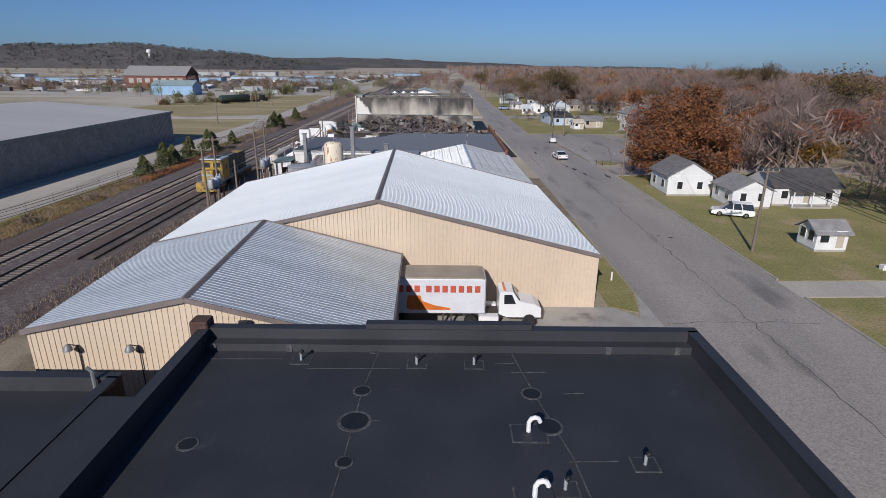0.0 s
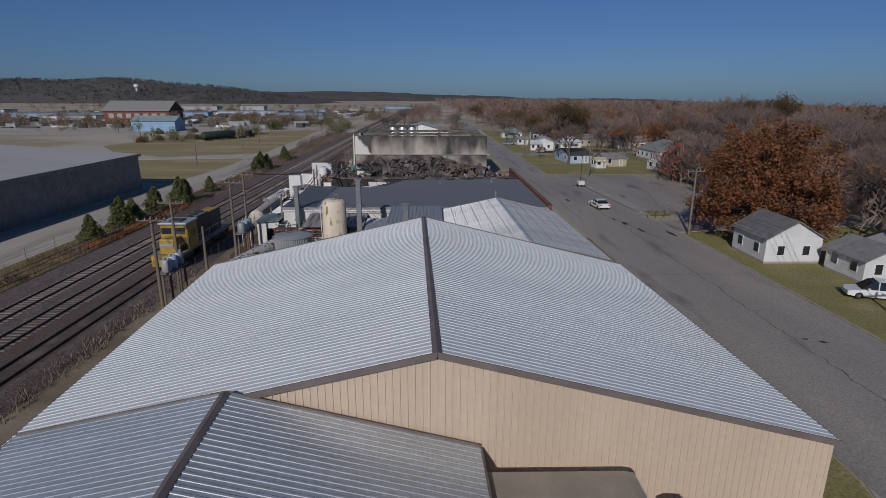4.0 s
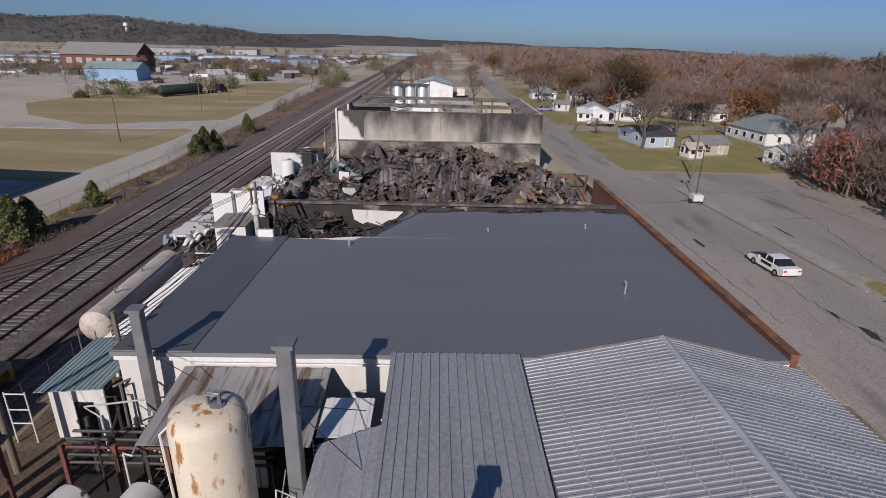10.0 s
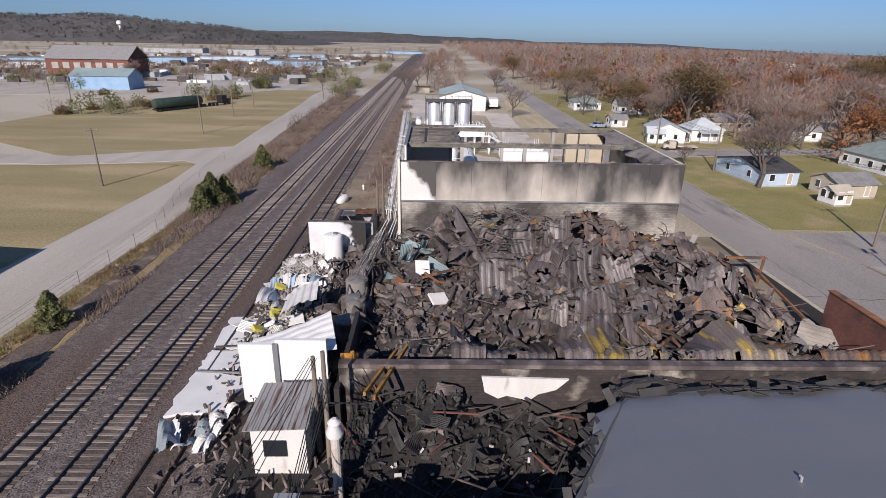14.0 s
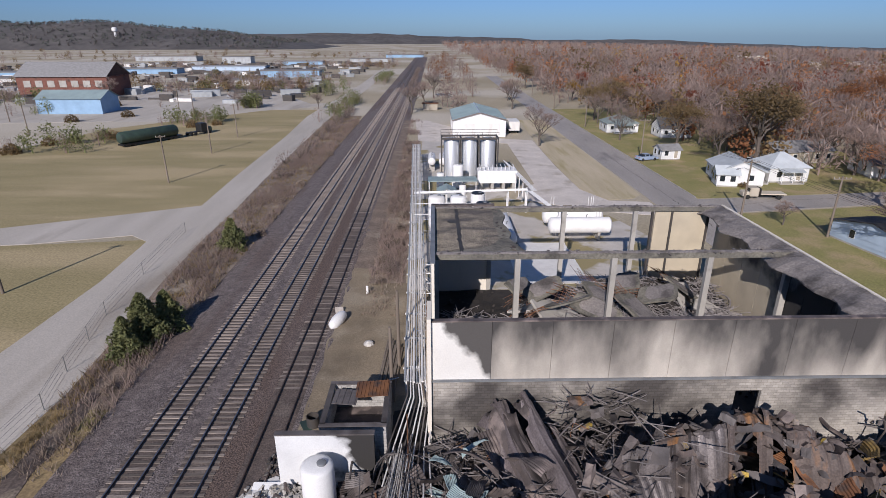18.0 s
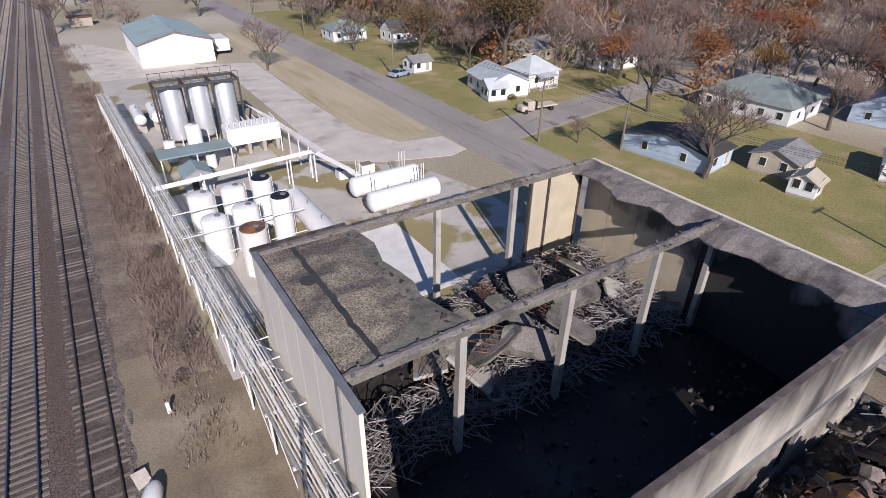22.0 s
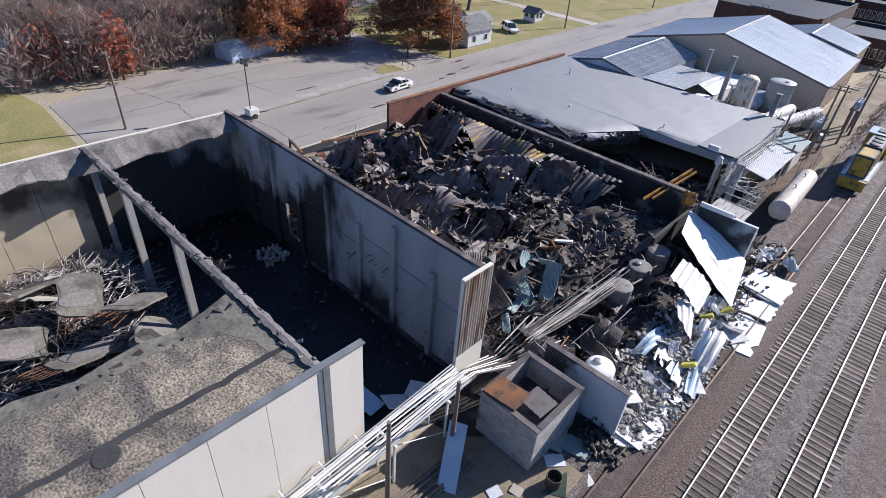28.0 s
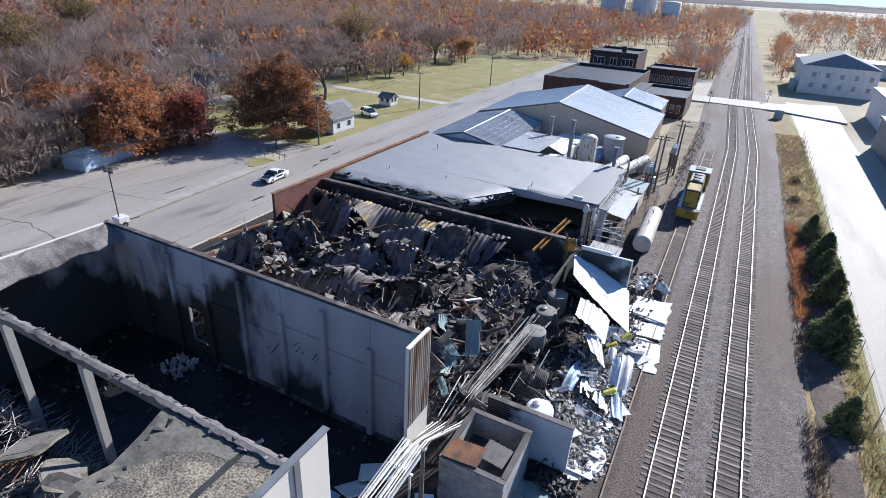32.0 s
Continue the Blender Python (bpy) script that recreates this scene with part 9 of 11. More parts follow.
bund = structure("bund_wall", Mesh().box(-13.9, -10.9, 180, 181, 0, 0.5).box(-11.1, -10.9, 181, 198, 0, 0.5), M_concrete, "low concrete bund wall", "bund wall")

barn = gable_shed("workshop", -16.6, -2.2, 268, 292, -9.4, 6.6, 4.6, 4.6, M_teal_roof, M_white_clean, "white metal workshop with a grey-green gable roof", "workshop", 0.6, 0.3, wall_pitch=1.2)
for x in (-14.2, -7.6):
    part("roller_door", Mesh().box(x, x + 3.6, 267.84, 267.9, 0, 3.6), M_white, barn, "large white roller door")
side = thing("box_trailer", (1.2, 277, 0), "pale box trailer parked beside the workshop", "trailer")
part("box", Mesh().chamfer(-0.6, 2.4, 273, 280, 0.9, 3.4, 0.1), M_white, side)
for y in (274.4, 278.6):
    for x in (-0.3, 2.1):
        wheel(side, x, y, 0.45, 0.3, (1, 0, 0))
bench = thing("shed", (-22.5, 330, 0), "small weathered trackside hut with a flat roof", "shed")
part("wall", Mesh().box(-26, -20.5, 328, 331, 0, 2.3), M_siding_tan, bench)
part("roof", Mesh().box(-26.4, -20.1, 327.6, 331.4, 2.302, 2.5), M_rust, bench)
logs = thing("plank_stack", (-25, 156, 0), "stack of weathered poles lying beside the rack", "plank stack")
for i in range(9):
    part("pole", Mesh().tube((-26.6 + i * 0.17, 150.5 + rnd(-0.5, 0.5), 0.15 + 0.12 * (i % 2)), (-26.2 + i * 0.17, 159 + rnd(-1, 1), 0.15 + 0.12 * (i % 2)), 0.09), M_wood_pole, logs)


# ---- houses ----
random.seed(33)


def house(x, y, w, d, h, rise, turn, wall_mat, roof_mat, label, hip=False, porch=0, windows=True, chimney=False, door=True, group="", base=True, name="house", cat="house"):
    """A small house, its ridge along its own x."""
    ob = thing(name, (0, 0, 0), label, cat, group)
    a, b = w / 2, d / 2
    part("wall", Mesh().box(-a, a, -b, b, 0.0 if not base else 0.25, h), wall_mat, ob)
    if base:
        part("foundation", Mesh().box(-a + 0.03, a - 0.03, -b + 0.03, b - 0.03, 0, 0.25), M_concrete, ob)
    o = 0.35
    if hip:
        k = min(a, b) * 0.95
        vs = [(-a - o, -b - o, h - 0.05), (a + o, -b - o, h - 0.05), (a + o, b + o, h - 0.05), (-a - o, b + o, h - 0.05), (-a + k, 0, h + rise), (a - k, 0, h + rise), (-a - o, -b - o, h - 0.15), (a + o, -b - o, h - 0.15), (a + o, b + o, h - 0.15), (-a - o, b + o, h - 0.15)]
        part("roof", Mesh().faces(vs, [(0, 1, 5, 4), (1, 2, 5), (2, 3, 4, 5), (3, 0, 4), (6, 7, 1, 0), (7, 8, 2, 1), (8, 9, 3, 2), (9, 6, 0, 3), (9, 8, 7, 6)]), roof_mat, ob)
    else:
        for s in (-1, 1):
            vs = [(-a - o, 0, h + rise), (a + o, 0, h + rise), (a + o, s * (b + o), h - o * rise / b), (-a - o, s * (b + o), h - o * rise / b)]
            vs += [(p, q, r - 0.12) for p, q, r in vs]
            part("roof", Mesh().faces(vs, [(0, 1, 2, 3), (7, 6, 5, 4), (0, 4, 5, 1), (1, 5, 6, 2), (2, 6, 7, 3), (3, 7, 4, 0)]), roof_mat, ob)
            g = [(s * a, -b, h - 0.01), (s * a, b, h - 0.01), (s * a, 0, h + rise - 0.13), (s * (a - 0.12), -b, h - 0.01), (s * (a - 0.12), b, h - 0.01), (s * (a - 0.12), 0, h + rise - 0.13)]
            part("gable", Mesh().faces(g, [(0, 1, 2), (5, 4, 3), (0, 3, 4, 1), (1, 4, 5, 2), (2, 5, 3, 0)]), wall_mat, ob)
    if windows:
        n = max(2, int(w / 2.6))
        for s in (-1, 1):
            for i in range(n):
                cx = -a + (i + 0.5) * w / n
                if door and s < 0 and i == n // 2:
                    dr = part("door", Mesh().box(cx - 0.5, cx + 0.5, -b - 0.05, -b, 0.25, 2.25), M_white_clean, ob)
                    part("door_panel", Mesh().box(cx - 0.38, cx + 0.38, -b - 0.07, -b - 0.05, 0.45, 2.1), M_siding_tan, dr)
                    continue
                wn_ = part("window", Mesh().box(cx - 0.52, cx + 0.52, *sorted((s * b, s * (b + 0.05))), 0.95, 2.15), M_white_clean, ob)
                part("pane", Mesh().box(cx - 0.43, cx + 0.43, *sorted((s * (b + 0.05), s * (b + 0.07))), 1.04, 2.06), M_glass, wn_)
            for cy in (-b * 0.45, b * 0.45):
                wn_ = part("window", Mesh().box(*sorted((s * a, s * (a + 0.05))), cy - 0.45, cy + 0.45, 0.95, 2.15), M_white_clean, ob)
                part("pane", Mesh().box(*sorted((s * (a + 0.05), s * (a + 0.07))), cy - 0.37, cy + 0.37, 1.04, 2.06), M_glass, wn_)
    if porch:
        part("porch_roof", Mesh().faces([(-a * 0.6, -b - porch, 2.3), (a * 0.6, -b - porch, 2.3), (a * 0.6, -b, 2.75), (-a * 0.6, -b, 2.75), (-a * 0.6, -b - porch, 2.2), (a * 0.6, -b - porch, 2.2), (a * 0.6, -b, 2.65), (-a * 0.6, -b, 2.65)], [(0, 1, 2, 3), (7, 6, 5, 4), (0, 4, 5, 1), (1, 5, 6, 2), (2, 6, 7, 3), (3, 7, 4, 0)]), roof_mat, ob)
        part("porch_floor", Mesh().box(-a * 0.6, a * 0.6, -b - porch, -b, 0, 0.25), M_concrete, ob)
        for k in (-0.57, 0, 0.57):
            part("porch_post", Mesh().box(a * k - 0.06, a * k + 0.06, -b - porch + 0.05, -b - porch + 0.17, 0.25, 2.25), M_white_clean, ob)
    if chimney:
        part("chimney", Mesh().box(a * 0.3, a * 0.3 + 0.6, -0.3, 0.3, h, h + rise + 0.7), M_brick, ob)
    ob.matrix_basis = pose(x, y, 0.02, 0, 0, turn)
    return ob


def siding_lines(ob, w, d, h):
    s = Mesh()
    for k in range(1, int(h / 0.22)):
        z = 0.25 + k * 0.22
        for yy in (-d / 2 - 0.012, d / 2 + 0.002):
            s.box(-w / 2, w / 2, yy, yy + 0.01, z, z + 0.03)
        for xx in (-w / 2 - 0.012, w / 2 + 0.002):
            s.box(xx, xx + 0.01, -d / 2, d / 2, z, z + 0.03)
    part("lap_siding", s, M_siding, ob)


hs = house(36.0, 81.4, 6.8, 6.4, 3.1, 1.9, 90, M_siding, M_shingle, "small white lap-sided house with a grey gable roof", False, 0)
siding_lines(hs, 6.8, 6.4, 3.1)
hs = house(41.2, 73.6, 5.6, 5.2, 2.6, 1.3, 90, M_siding, M_shingle, "low white house extension with a grey roof")
siding_lines(hs, 5.6, 5.2, 2.6)
house(49.5, 76.0, 9, 7, 2.8, 1.8, 0, M_siding, M_shingle_dark, "white house with a dark green-grey shingle roof", False, 1.5)
hs = house(39.9, 54.4, 3.2, 3.0, 2.2, 0.9, 0, M_siding, M_shingle, "small white garden shed with a grey roof", door=True, name="garden_shed", cat="shed")
siding_lines(hs, 3.2, 3.0, 2.2)
house(35.4, 218.2, 9.5, 7.6, 2.9, 1.7, 78, M_siding, M_shingle_pale, "white cottage with a pale metal roof and a small porch", False, 1.6, chimney=False)
house(31.9, 214.6, 3.6, 3.4, 2.6, 1.1, -12, M_siding, M_shingle_pale, "white porch wing of the cottage with a pale roof", False, 0, door=False)
house(44.6, 219.4, 7.4, 7.0, 2.9, 2.3, 0, M_siding, M_shingle_pale, "small white house with a steep pale pyramid roof", True, 1.6)
house(36.4, 180.6, 6.4, 12.2, 2.6, 1.3, 8, M_siding_blue, M_shingle_dark, "pale blue bungalow with a dark roof")
house(39.6, 165.0, 2.9, 3.0, 2.1, 0.8, 10, M_siding, M_siding_tan, "small white hut with a weathered flat gable", name="garden_shed", cat="shed")
house(44.5, 170.5, 6.5, 5.6, 2.4, 1.1, 8, M_siding_tan, M_shingle, "low tan garage with a grey-brown roof", name="garage", cat="garage")
house(55.2, 160.6, 6.4, 5.2, 2.5, 1.2, 20, M_siding, M_shingle_pale, "white garage with a pale blue-grey roof", name="garage", cat="garage")
house(66, 186.5, 14.5, 11, 3.0, 2.9, 95, M_siding, M_shingle_green, "white house with a wide grey-green roof", True, 1.8)
house(79, 172, 11, 9, 2.9, 2.6, 10, M_siding_blue, M_tank_blue, "blue house with a dark blue roof")
flat = thing("flatbed_truck", (34.1, 205.5, 0), "old tan flatbed truck parked beside the side street", "truck")
fm = pose(34.1, 205.5, 0, 0, 0, 84)
part("bed", Mesh().put(fm, Mesh().box(-1.05, 1.05, -3.2, 0.9, 0.85, 1.05)), M_siding_tan, flat, "flat wooden bed")
part("bed_rail", Mesh().put(fm, Mesh().box(-1.05, 1.05, 0.9, 1.0, 0.85, 1.9)), M_dark_steel, flat)
part("cab", Mesh().put(fm, Mesh().chamfer(-0.9, 0.9, 1.1, 2.6, 0.5, 1.95, 0.18)), M_siding_tan, flat)
part("windscreen", Mesh().put(fm, Mesh().box(-0.7, 0.7, 2.55, 2.62, 1.25, 1.75)), M_glass, flat)
part("bonnet", Mesh().put(fm, Mesh().chamfer(-0.85, 0.85, 2.6, 3.7, 0.5, 1.25, 0.15)), M_siding_tan, flat)
part("chassis", Mesh().put(fm, Mesh().box(-0.4, 0.4, -3.1, 3.4, 0.5, 0.7)), M_black, flat)
for wx in (-0.85, 0.85):
    for wy in (-2.2, 2.9):
        part("wheel", Mesh().put(fm, Mesh().spin((wx - 0.12, wy, 0.38), [(0.3, 0), (0.38, 0.04), (0.38, 0.2), (0.3, 0.24)], 14, (1, 0, 0))), M_tyre, flat)
house(31.8, 277, 9, 7.5, 2.8, 1.9, 0, M_siding, M_shingle_green, "white house with a grey-green roof beside the street", True, 1.5)
house(43.6, 268, 8.5, 7, 2.9, 2.3, 0, M_siding, M_shingle_dark, "white house with a dark gable roof")
house(30.6, 238.5, 4.4, 4.0, 2.4, 0.9, 5, M_siding, M_shingle, "tiny white hut with a grey roof under the trees", name="garden_shed", cat="shed")
house(57.5, 236, 14, 8, 2.8, 1.6, 10, M_siding_tan, M_shingle, "long tan house with a grey roof")
house(68, 222, 10, 8, 2.8, 1.8, -8, M_siding, M_shingle, "white house with a grey roof between trees")
house(50.6, 120.0, 10.5, 4.0, 2.3, 0.7, 102, M_siding_blue, M_shingle_pale, "long low pale shed behind the car park", name="long_shed", cat="shed", windows=False)
house(70, 146, 9, 7, 2.8, 1.8, 30, M_siding, M_shingle, "white house half hidden by bare trees")
house(83, 128, 9, 7, 2.8, 1.8, -10, M_siding, M_shingle, "white house half hidden by bare trees")
k = 0
spots = []
while k < 62:
    x, y = rnd(45, 330), rnd(-220, 620)
    if x < 95 and 40 < y < 300 or any(abs(x - a) < 16 and abs(y - b) < 16 for a, b in spots):
        continue
    spots.append((x, y))
    k += 1
    house(x, y, rnd(8, 13), rnd(6.5, 9), 2.9, rnd(1.5, 2.4), random.choice((0, 90)) + rnd(-6, 6), random.choice((M_siding, M_siding, M_siding_tan)), random.choice((M_shingle, M_shingle_pale, M_shingle, M_shingle_dark)), "distant white or tan house among the trees", random.random() < 0.4, windows=x < 170 and -60 < y < 360, group="distant houses")
for x, y, w in ((250, 560, 46), (322, 560, 40), (310, 720, 50)):
    big = house(x, y, w, 20, 7, 0.6, 5, M_cream, M_concrete, "large pale flat-roofed building above the trees", windows=False, name="large_building", cat="building")

# ---- street poles ----
for x, y, h_, lamp in ((32, 52.9, 8.6, False), (30.6, 91.9, 9.0, True), (31.9, 147.0, 9.0, False), (32.0, 186.0, 8.5, False), (24.4, 194.4, 9.0, True), (24.2, 237, 9.0, False), (24.2, 285, 9.0, False), (24, 330, 9, False), (24, 380, 9, False), (32, 10, 9, False)):
    utility_pole(x, y, h_, "grey wooden street pole with a crossarm", lamp=lamp, group="street utility poles")
pl = [(32, 10, 9), (32, 52.9, 8.6), (30.6, 91.9, 9.0), (31.9, 147.0, 9.0), (24.4, 194.4, 9.0), (24.2, 237, 9), (24.2, 285, 9), (24, 330, 9)]
line_ = thing("power_line", (31, 90, 8.5), "thin black overhead wires along the street", "power line")
for (xa, ya, za), (xb, yb, zb) in zip(pl, pl[1:]):
    for u in (-1.1, -0.5, 0.5, 1.1):
        part("wire", Mesh().wire((xa + u, ya, za - 0.15), (xb + u, yb, zb - 0.15), 0.9, 0.018), M_wire, line_)
for x, y, h_ in ((-68.5, 170.2, 8.6), (-72.3, 218.5, 9), (-74.7, 246.6, 9), (-75.9, 268.9, 9), (-136, 273.8, 9), (-100, 300, 9), (-118, 330, 9), (-160, 300, 9)):
    utility_pole(x, y, h_, "weathered wooden pole in the dry field", group="field utility poles", turn=20, arm_len=1.6)
for x, y in ((31.5, 104.6), (33.0, 105.2)):
    sg = thing("sign_post", (x, y, 0), "small sign on a thin steel post", "sign", "small signs")
    part("post", Mesh().tube((x, y, 0), (x, y, 2.2), 0.03), M_steel, sg)
    part("plate", Mesh().box(x - 0.25, x + 0.25, y - 0.03, y - 0.01, 1.75, 2.05), M_steel, sg)
rack_ = thing("bar_gate", (29.8, 103.2, 0), "low dark steel bar gate at the grass island", "gate")
for x in (29.0, 30.2, 31.6):
    part("post", Mesh().tube((x, 102.6, 0), (x, 102.6, 1.1), 0.05), M_dark_steel, rack_)
part("bar", Mesh().tube((28.6, 102.6, 0.95), (32, 102.6, 0.95), 0.04), M_dark_steel, rack_)
bins = thing("wheelie_bin", (43.6, 47.5, 0), "black wheelie bin and white box on the lawn", "bin")
part("body", Mesh().chamfer(43.3, 43.9, 47.2, 47.8, 0, 1.0, 0.06), M_black, bins)
box_ = thing("white_box", (41.8, 47.9, 0), "small white box standing on the lawn", "box")
part("body", Mesh().chamfer(41.4, 42.2, 47.6, 48.2, 0, 0.5, 0.04), M_white_clean, box_)
bol = thing("marker_post", (15.2, 44.6, 0), "small white marker post on the verge", "post")
part("post", Mesh().tube((15.2, 44.6, 0), (15.2, 44.6, 0.8), 0.08), M_white_clean, bol)

for x, y, w, d, r_, mt, rf in ((120, 66, 9, 7, 20, M_siding, M_shingle), (96, 77, 12, 6, 100, M_siding, M_shingle_pale), (98, 17, 9, 8, 10, M_siding, M_shingle), (143, -14, 12, 8, 80, M_siding, M_shingle_pale), (80, 74, 7, 6, 0, M_siding_tan, M_shingle), (172, 53, 11, 8, 30, M_siding, M_shingle_pale), (200, -24, 14, 9, 70, M_siding_tan, M_shingle), (124, -52, 10, 8, 15, M_siding, M_shingle)):
    house(x, y, w, d, 2.9, 1.7, r_, mt, rf, "pale house half hidden among the autumn trees", group="houses among the trees")

# chain-link fence along the gravel road
fence = thing("fence", (-50.6, 120, 0), "chain-link fence along the gravel road", "fence")
pts = [(-50.9, 20 + i * 5) for i in range(27)] + [(-52.3, 155), (-53.4, 160), (-54.6, 165), (-55.8, 175), (-57.2, 190)]
for x, y in pts:
    part("post", Mesh().tube((x, y, 0), (x, y, 1.5), 0.035, 6), M_fence, fence)
mesh_ = Mesh()
for (xa, ya), (xb, yb) in zip(pts, pts[1:]):
    for z in (0.1, 0.5, 0.9, 1.3, 1.5):
        mesh_.tube((xa, ya, z), (xb, yb, z), 0.012, 4)
part("wire_mesh", mesh_, M_fence, fence)

# ---- far buildings west ----
red = thing("brick_factory", (-190, 392, 0), "old red brick factory with a grey gable roof", "factory building")
part("wall", Mesh().box(-212, -171, 380, 400, 0, 9.5), M_brick, red)
part("roof", Mesh().faces([(-212.6, 379.3, 9.3), (-170.4, 379.3, 9.3), (-170.4, 390, 15.2), (-212.6, 390, 15.2), (-212.6, 400.7, 9.3), (-170.4, 400.7, 9.3), (-212.6, 379.3, 9.0), (-170.4, 379.3, 9.0), (-170.4, 400.7, 9.0), (-212.6, 400.7, 9.0)], [(0, 1, 2, 3), (3, 2, 5, 4), (6, 7, 1, 0), (8, 9, 4, 5), (9, 8, 7, 6)]), M_shingle, red)
for s in (-212, -171.2):
    part("gable", Mesh().faces([(s, 380, 9.4), (s, 400, 9.4), (s, 390, 15), (s + 0.2, 380, 9.4), (s + 0.2, 400, 9.4), (s + 0.2, 390, 15)], [(0, 1, 2), (5, 4, 3), (0, 3, 4, 1), (1, 4, 5, 2), (2, 5, 3, 0)]), M_brick_dark, red)
for i in range(7):
    part("window", Mesh().box(-209 + i * 5.4, -205.8 + i * 5.4, 379.85, 379.97, 4.5, 7.4), M_concrete, red)
blue = thing("metal_shed", (-152, 326, 0), "faded blue metal shed with a green-grey roof", "shed")
part("wall", Mesh().box(-164, -141, 320, 332, 0, 5.2), M_blue_wall, blue)
part("roof", Mesh().faces([(-164.5, 319.5, 5.2), (-140.5, 319.5, 5.2), (-140.5, 326, 8.0), (-164.5, 326, 8.0), (-164.5, 332.5, 5.2), (-140.5, 332.5, 5.2)], [(0, 1, 2, 3), (3, 2, 5, 4)]), M_teal_roof, blue)
part("gable", Mesh().faces([(-141.1, 320, 5.2), (-141.1, 332, 5.2), (-141.1, 326, 7.9), (-141.4, 320, 5.2), (-141.4, 332, 5.2), (-141.4, 326, 7.9)], [(0, 1, 2), (5, 4, 3), (0, 3, 4, 1), (1, 4, 5, 2), (2, 5, 3, 0)]), M_blue_wall, blue)
tcar = thing("tank_wagon", (-95, 263, 0), "dark green lying tank wagon beside the field", "tank wagon")
part("shell", Mesh().spin((-100.2, 254.4, 2.3), [(0.2, -0.3), (1.2, 0), (1.5, 0.5), (1.5, 15.5), (1.2, 16), (0.2, 16.3)], 18, (0.5, 0.866, 0)), M_greencar, tcar, smooth=True)
part("frame", Mesh().beam((-100.2, 254.4, 0.7), (-91.6, 269.2, 0.7), 2.0, 0.4), M_black, tcar)
for f in (0.1, 0.2, 0.8, 0.9):
    for e in (-0.8, 0.8):
        cx, cy = -100.2 + 8.6 * f + 0.866 * e, 254.4 + 14.8 * f - 0.5 * e
        part("wheel", Mesh().spin((cx - 0.06, cy + 0.03, 0.45), [(0.45, 0), (0.45, 0.12)], 14, (0.866, -0.5, 0)), M_dark_steel, tcar)
truck_ = thing("truck", (-88.6, 272.6, 0), "dark parked truck beside the tank wagon", "truck")
tm = pose(-88.8, 274.2, 0, 0, 0, -30)
part("cab", Mesh().put(tm, Mesh().chamfer(-1.2, 1.2, 0.2, 2.6, 0.6, 3.1, 0.25)), M_black, truck_)
part("bonnet", Mesh().put(tm, Mesh().chamfer(-1.0, 1.0, 2.6, 4.2, 0.6, 1.9, 0.2)), M_greencar, truck_)
part("frame", Mesh().put(tm, Mesh().box(-0.5, 0.5, -3.6, 0.2, 0.7, 1.0)), M_black, truck_)
for wx in (-1.0, 1.0):
    for wy in (-2.8, -1.5, 3.2):
        part("wheel", Mesh().put(tm, Mesh().spin((wx - 0.15, wy, 0.5), [(0.4, 0), (0.5, 0.05), (0.5, 0.25), (0.4, 0.3)], 14, (1, 0, 0))), M_tyre, truck_)
for i, (x, y, w, d, z, mt) in enumerate(((-330, 520, 90, 16, 5, M_blue_wall), (-250, 560, 70, 14, 5, M_blue_wall), (-190, 600, 60, 14, 5, M_siding_blue), (-420, 470, 80, 14, 5, M_blue_wall), (-120, 520, 40, 18, 6, M_blue_wall), (-150, 690, 40, 12, 5, M_blue_wall), (-90, 760, 46, 12, 5, M_tank_grey), (-60, 900, 50, 14, 5, M_blue_wall), (-330, 800, 70, 20, 7, M_tank_grey), (-520, 640, 120, 20, 5, M_siding_blue), (-280, 460, 40, 14, 5, M_siding), (-125, 450, 30, 12, 4, M_white), (-230, 740, 30, 14, 9, M_tank_grey))):
    z *= 0.7
    b_ = thing("industrial_shed", (x, y, 0), "long low pale industrial shed on the plain", "shed", "far industrial sheds")
    part("wall", Mesh().box(x - w / 2, x + w / 2, y - d / 2, y + d / 2, 0, z), mt, b_)
    part("roof", Mesh().box(x - w / 2 - 0.5, x + w / 2 + 0.5, y - d / 2 - 0.5, y + d / 2 + 0.5, z + 0.003, z + 0.5), M_shingle, b_)
for nm_, mt_, n_c in (("stored_equipment", M_dark_steel, 420), ("stored_equipment", M_tank_grey, 160), ("stored_equipment", M_white, 70)):
    eq = Mesh()
    for _ in range(n_c):
        x, y = rnd(-420, -78), rnd(345, 720)
        w, d, z = rnd(0.8, 5), rnd(0.6, 2.2), rnd(0.6, 2.8)
        eq.put(pose(x, y, 0, 0, 0, rnd(-25, 25)), Mesh().chamfer(-w, w, -d, d, -0.1, z, 0.2))
    tagged(part(nm_, eq, mt_), "rows of stored machines and vehicles on the plain", "equipment", kind="stuff")
wz = main_hill(-772, 1520) - 1
wt = thing("water_tower", (-772, 1520, wz), "white water tower on the wooded hill", "water tower")
part("tank", Mesh().spin((-772, 1520, 38), [(3, 0), (6, 2), (6, 8), (3, 10)], 20), M_white_clean, wt, smooth=True)
part("stem", Mesh().tube((-772, 1520, wz), (-772, 1520, 38.1), 2.4, 14), M_white_clean, wt)

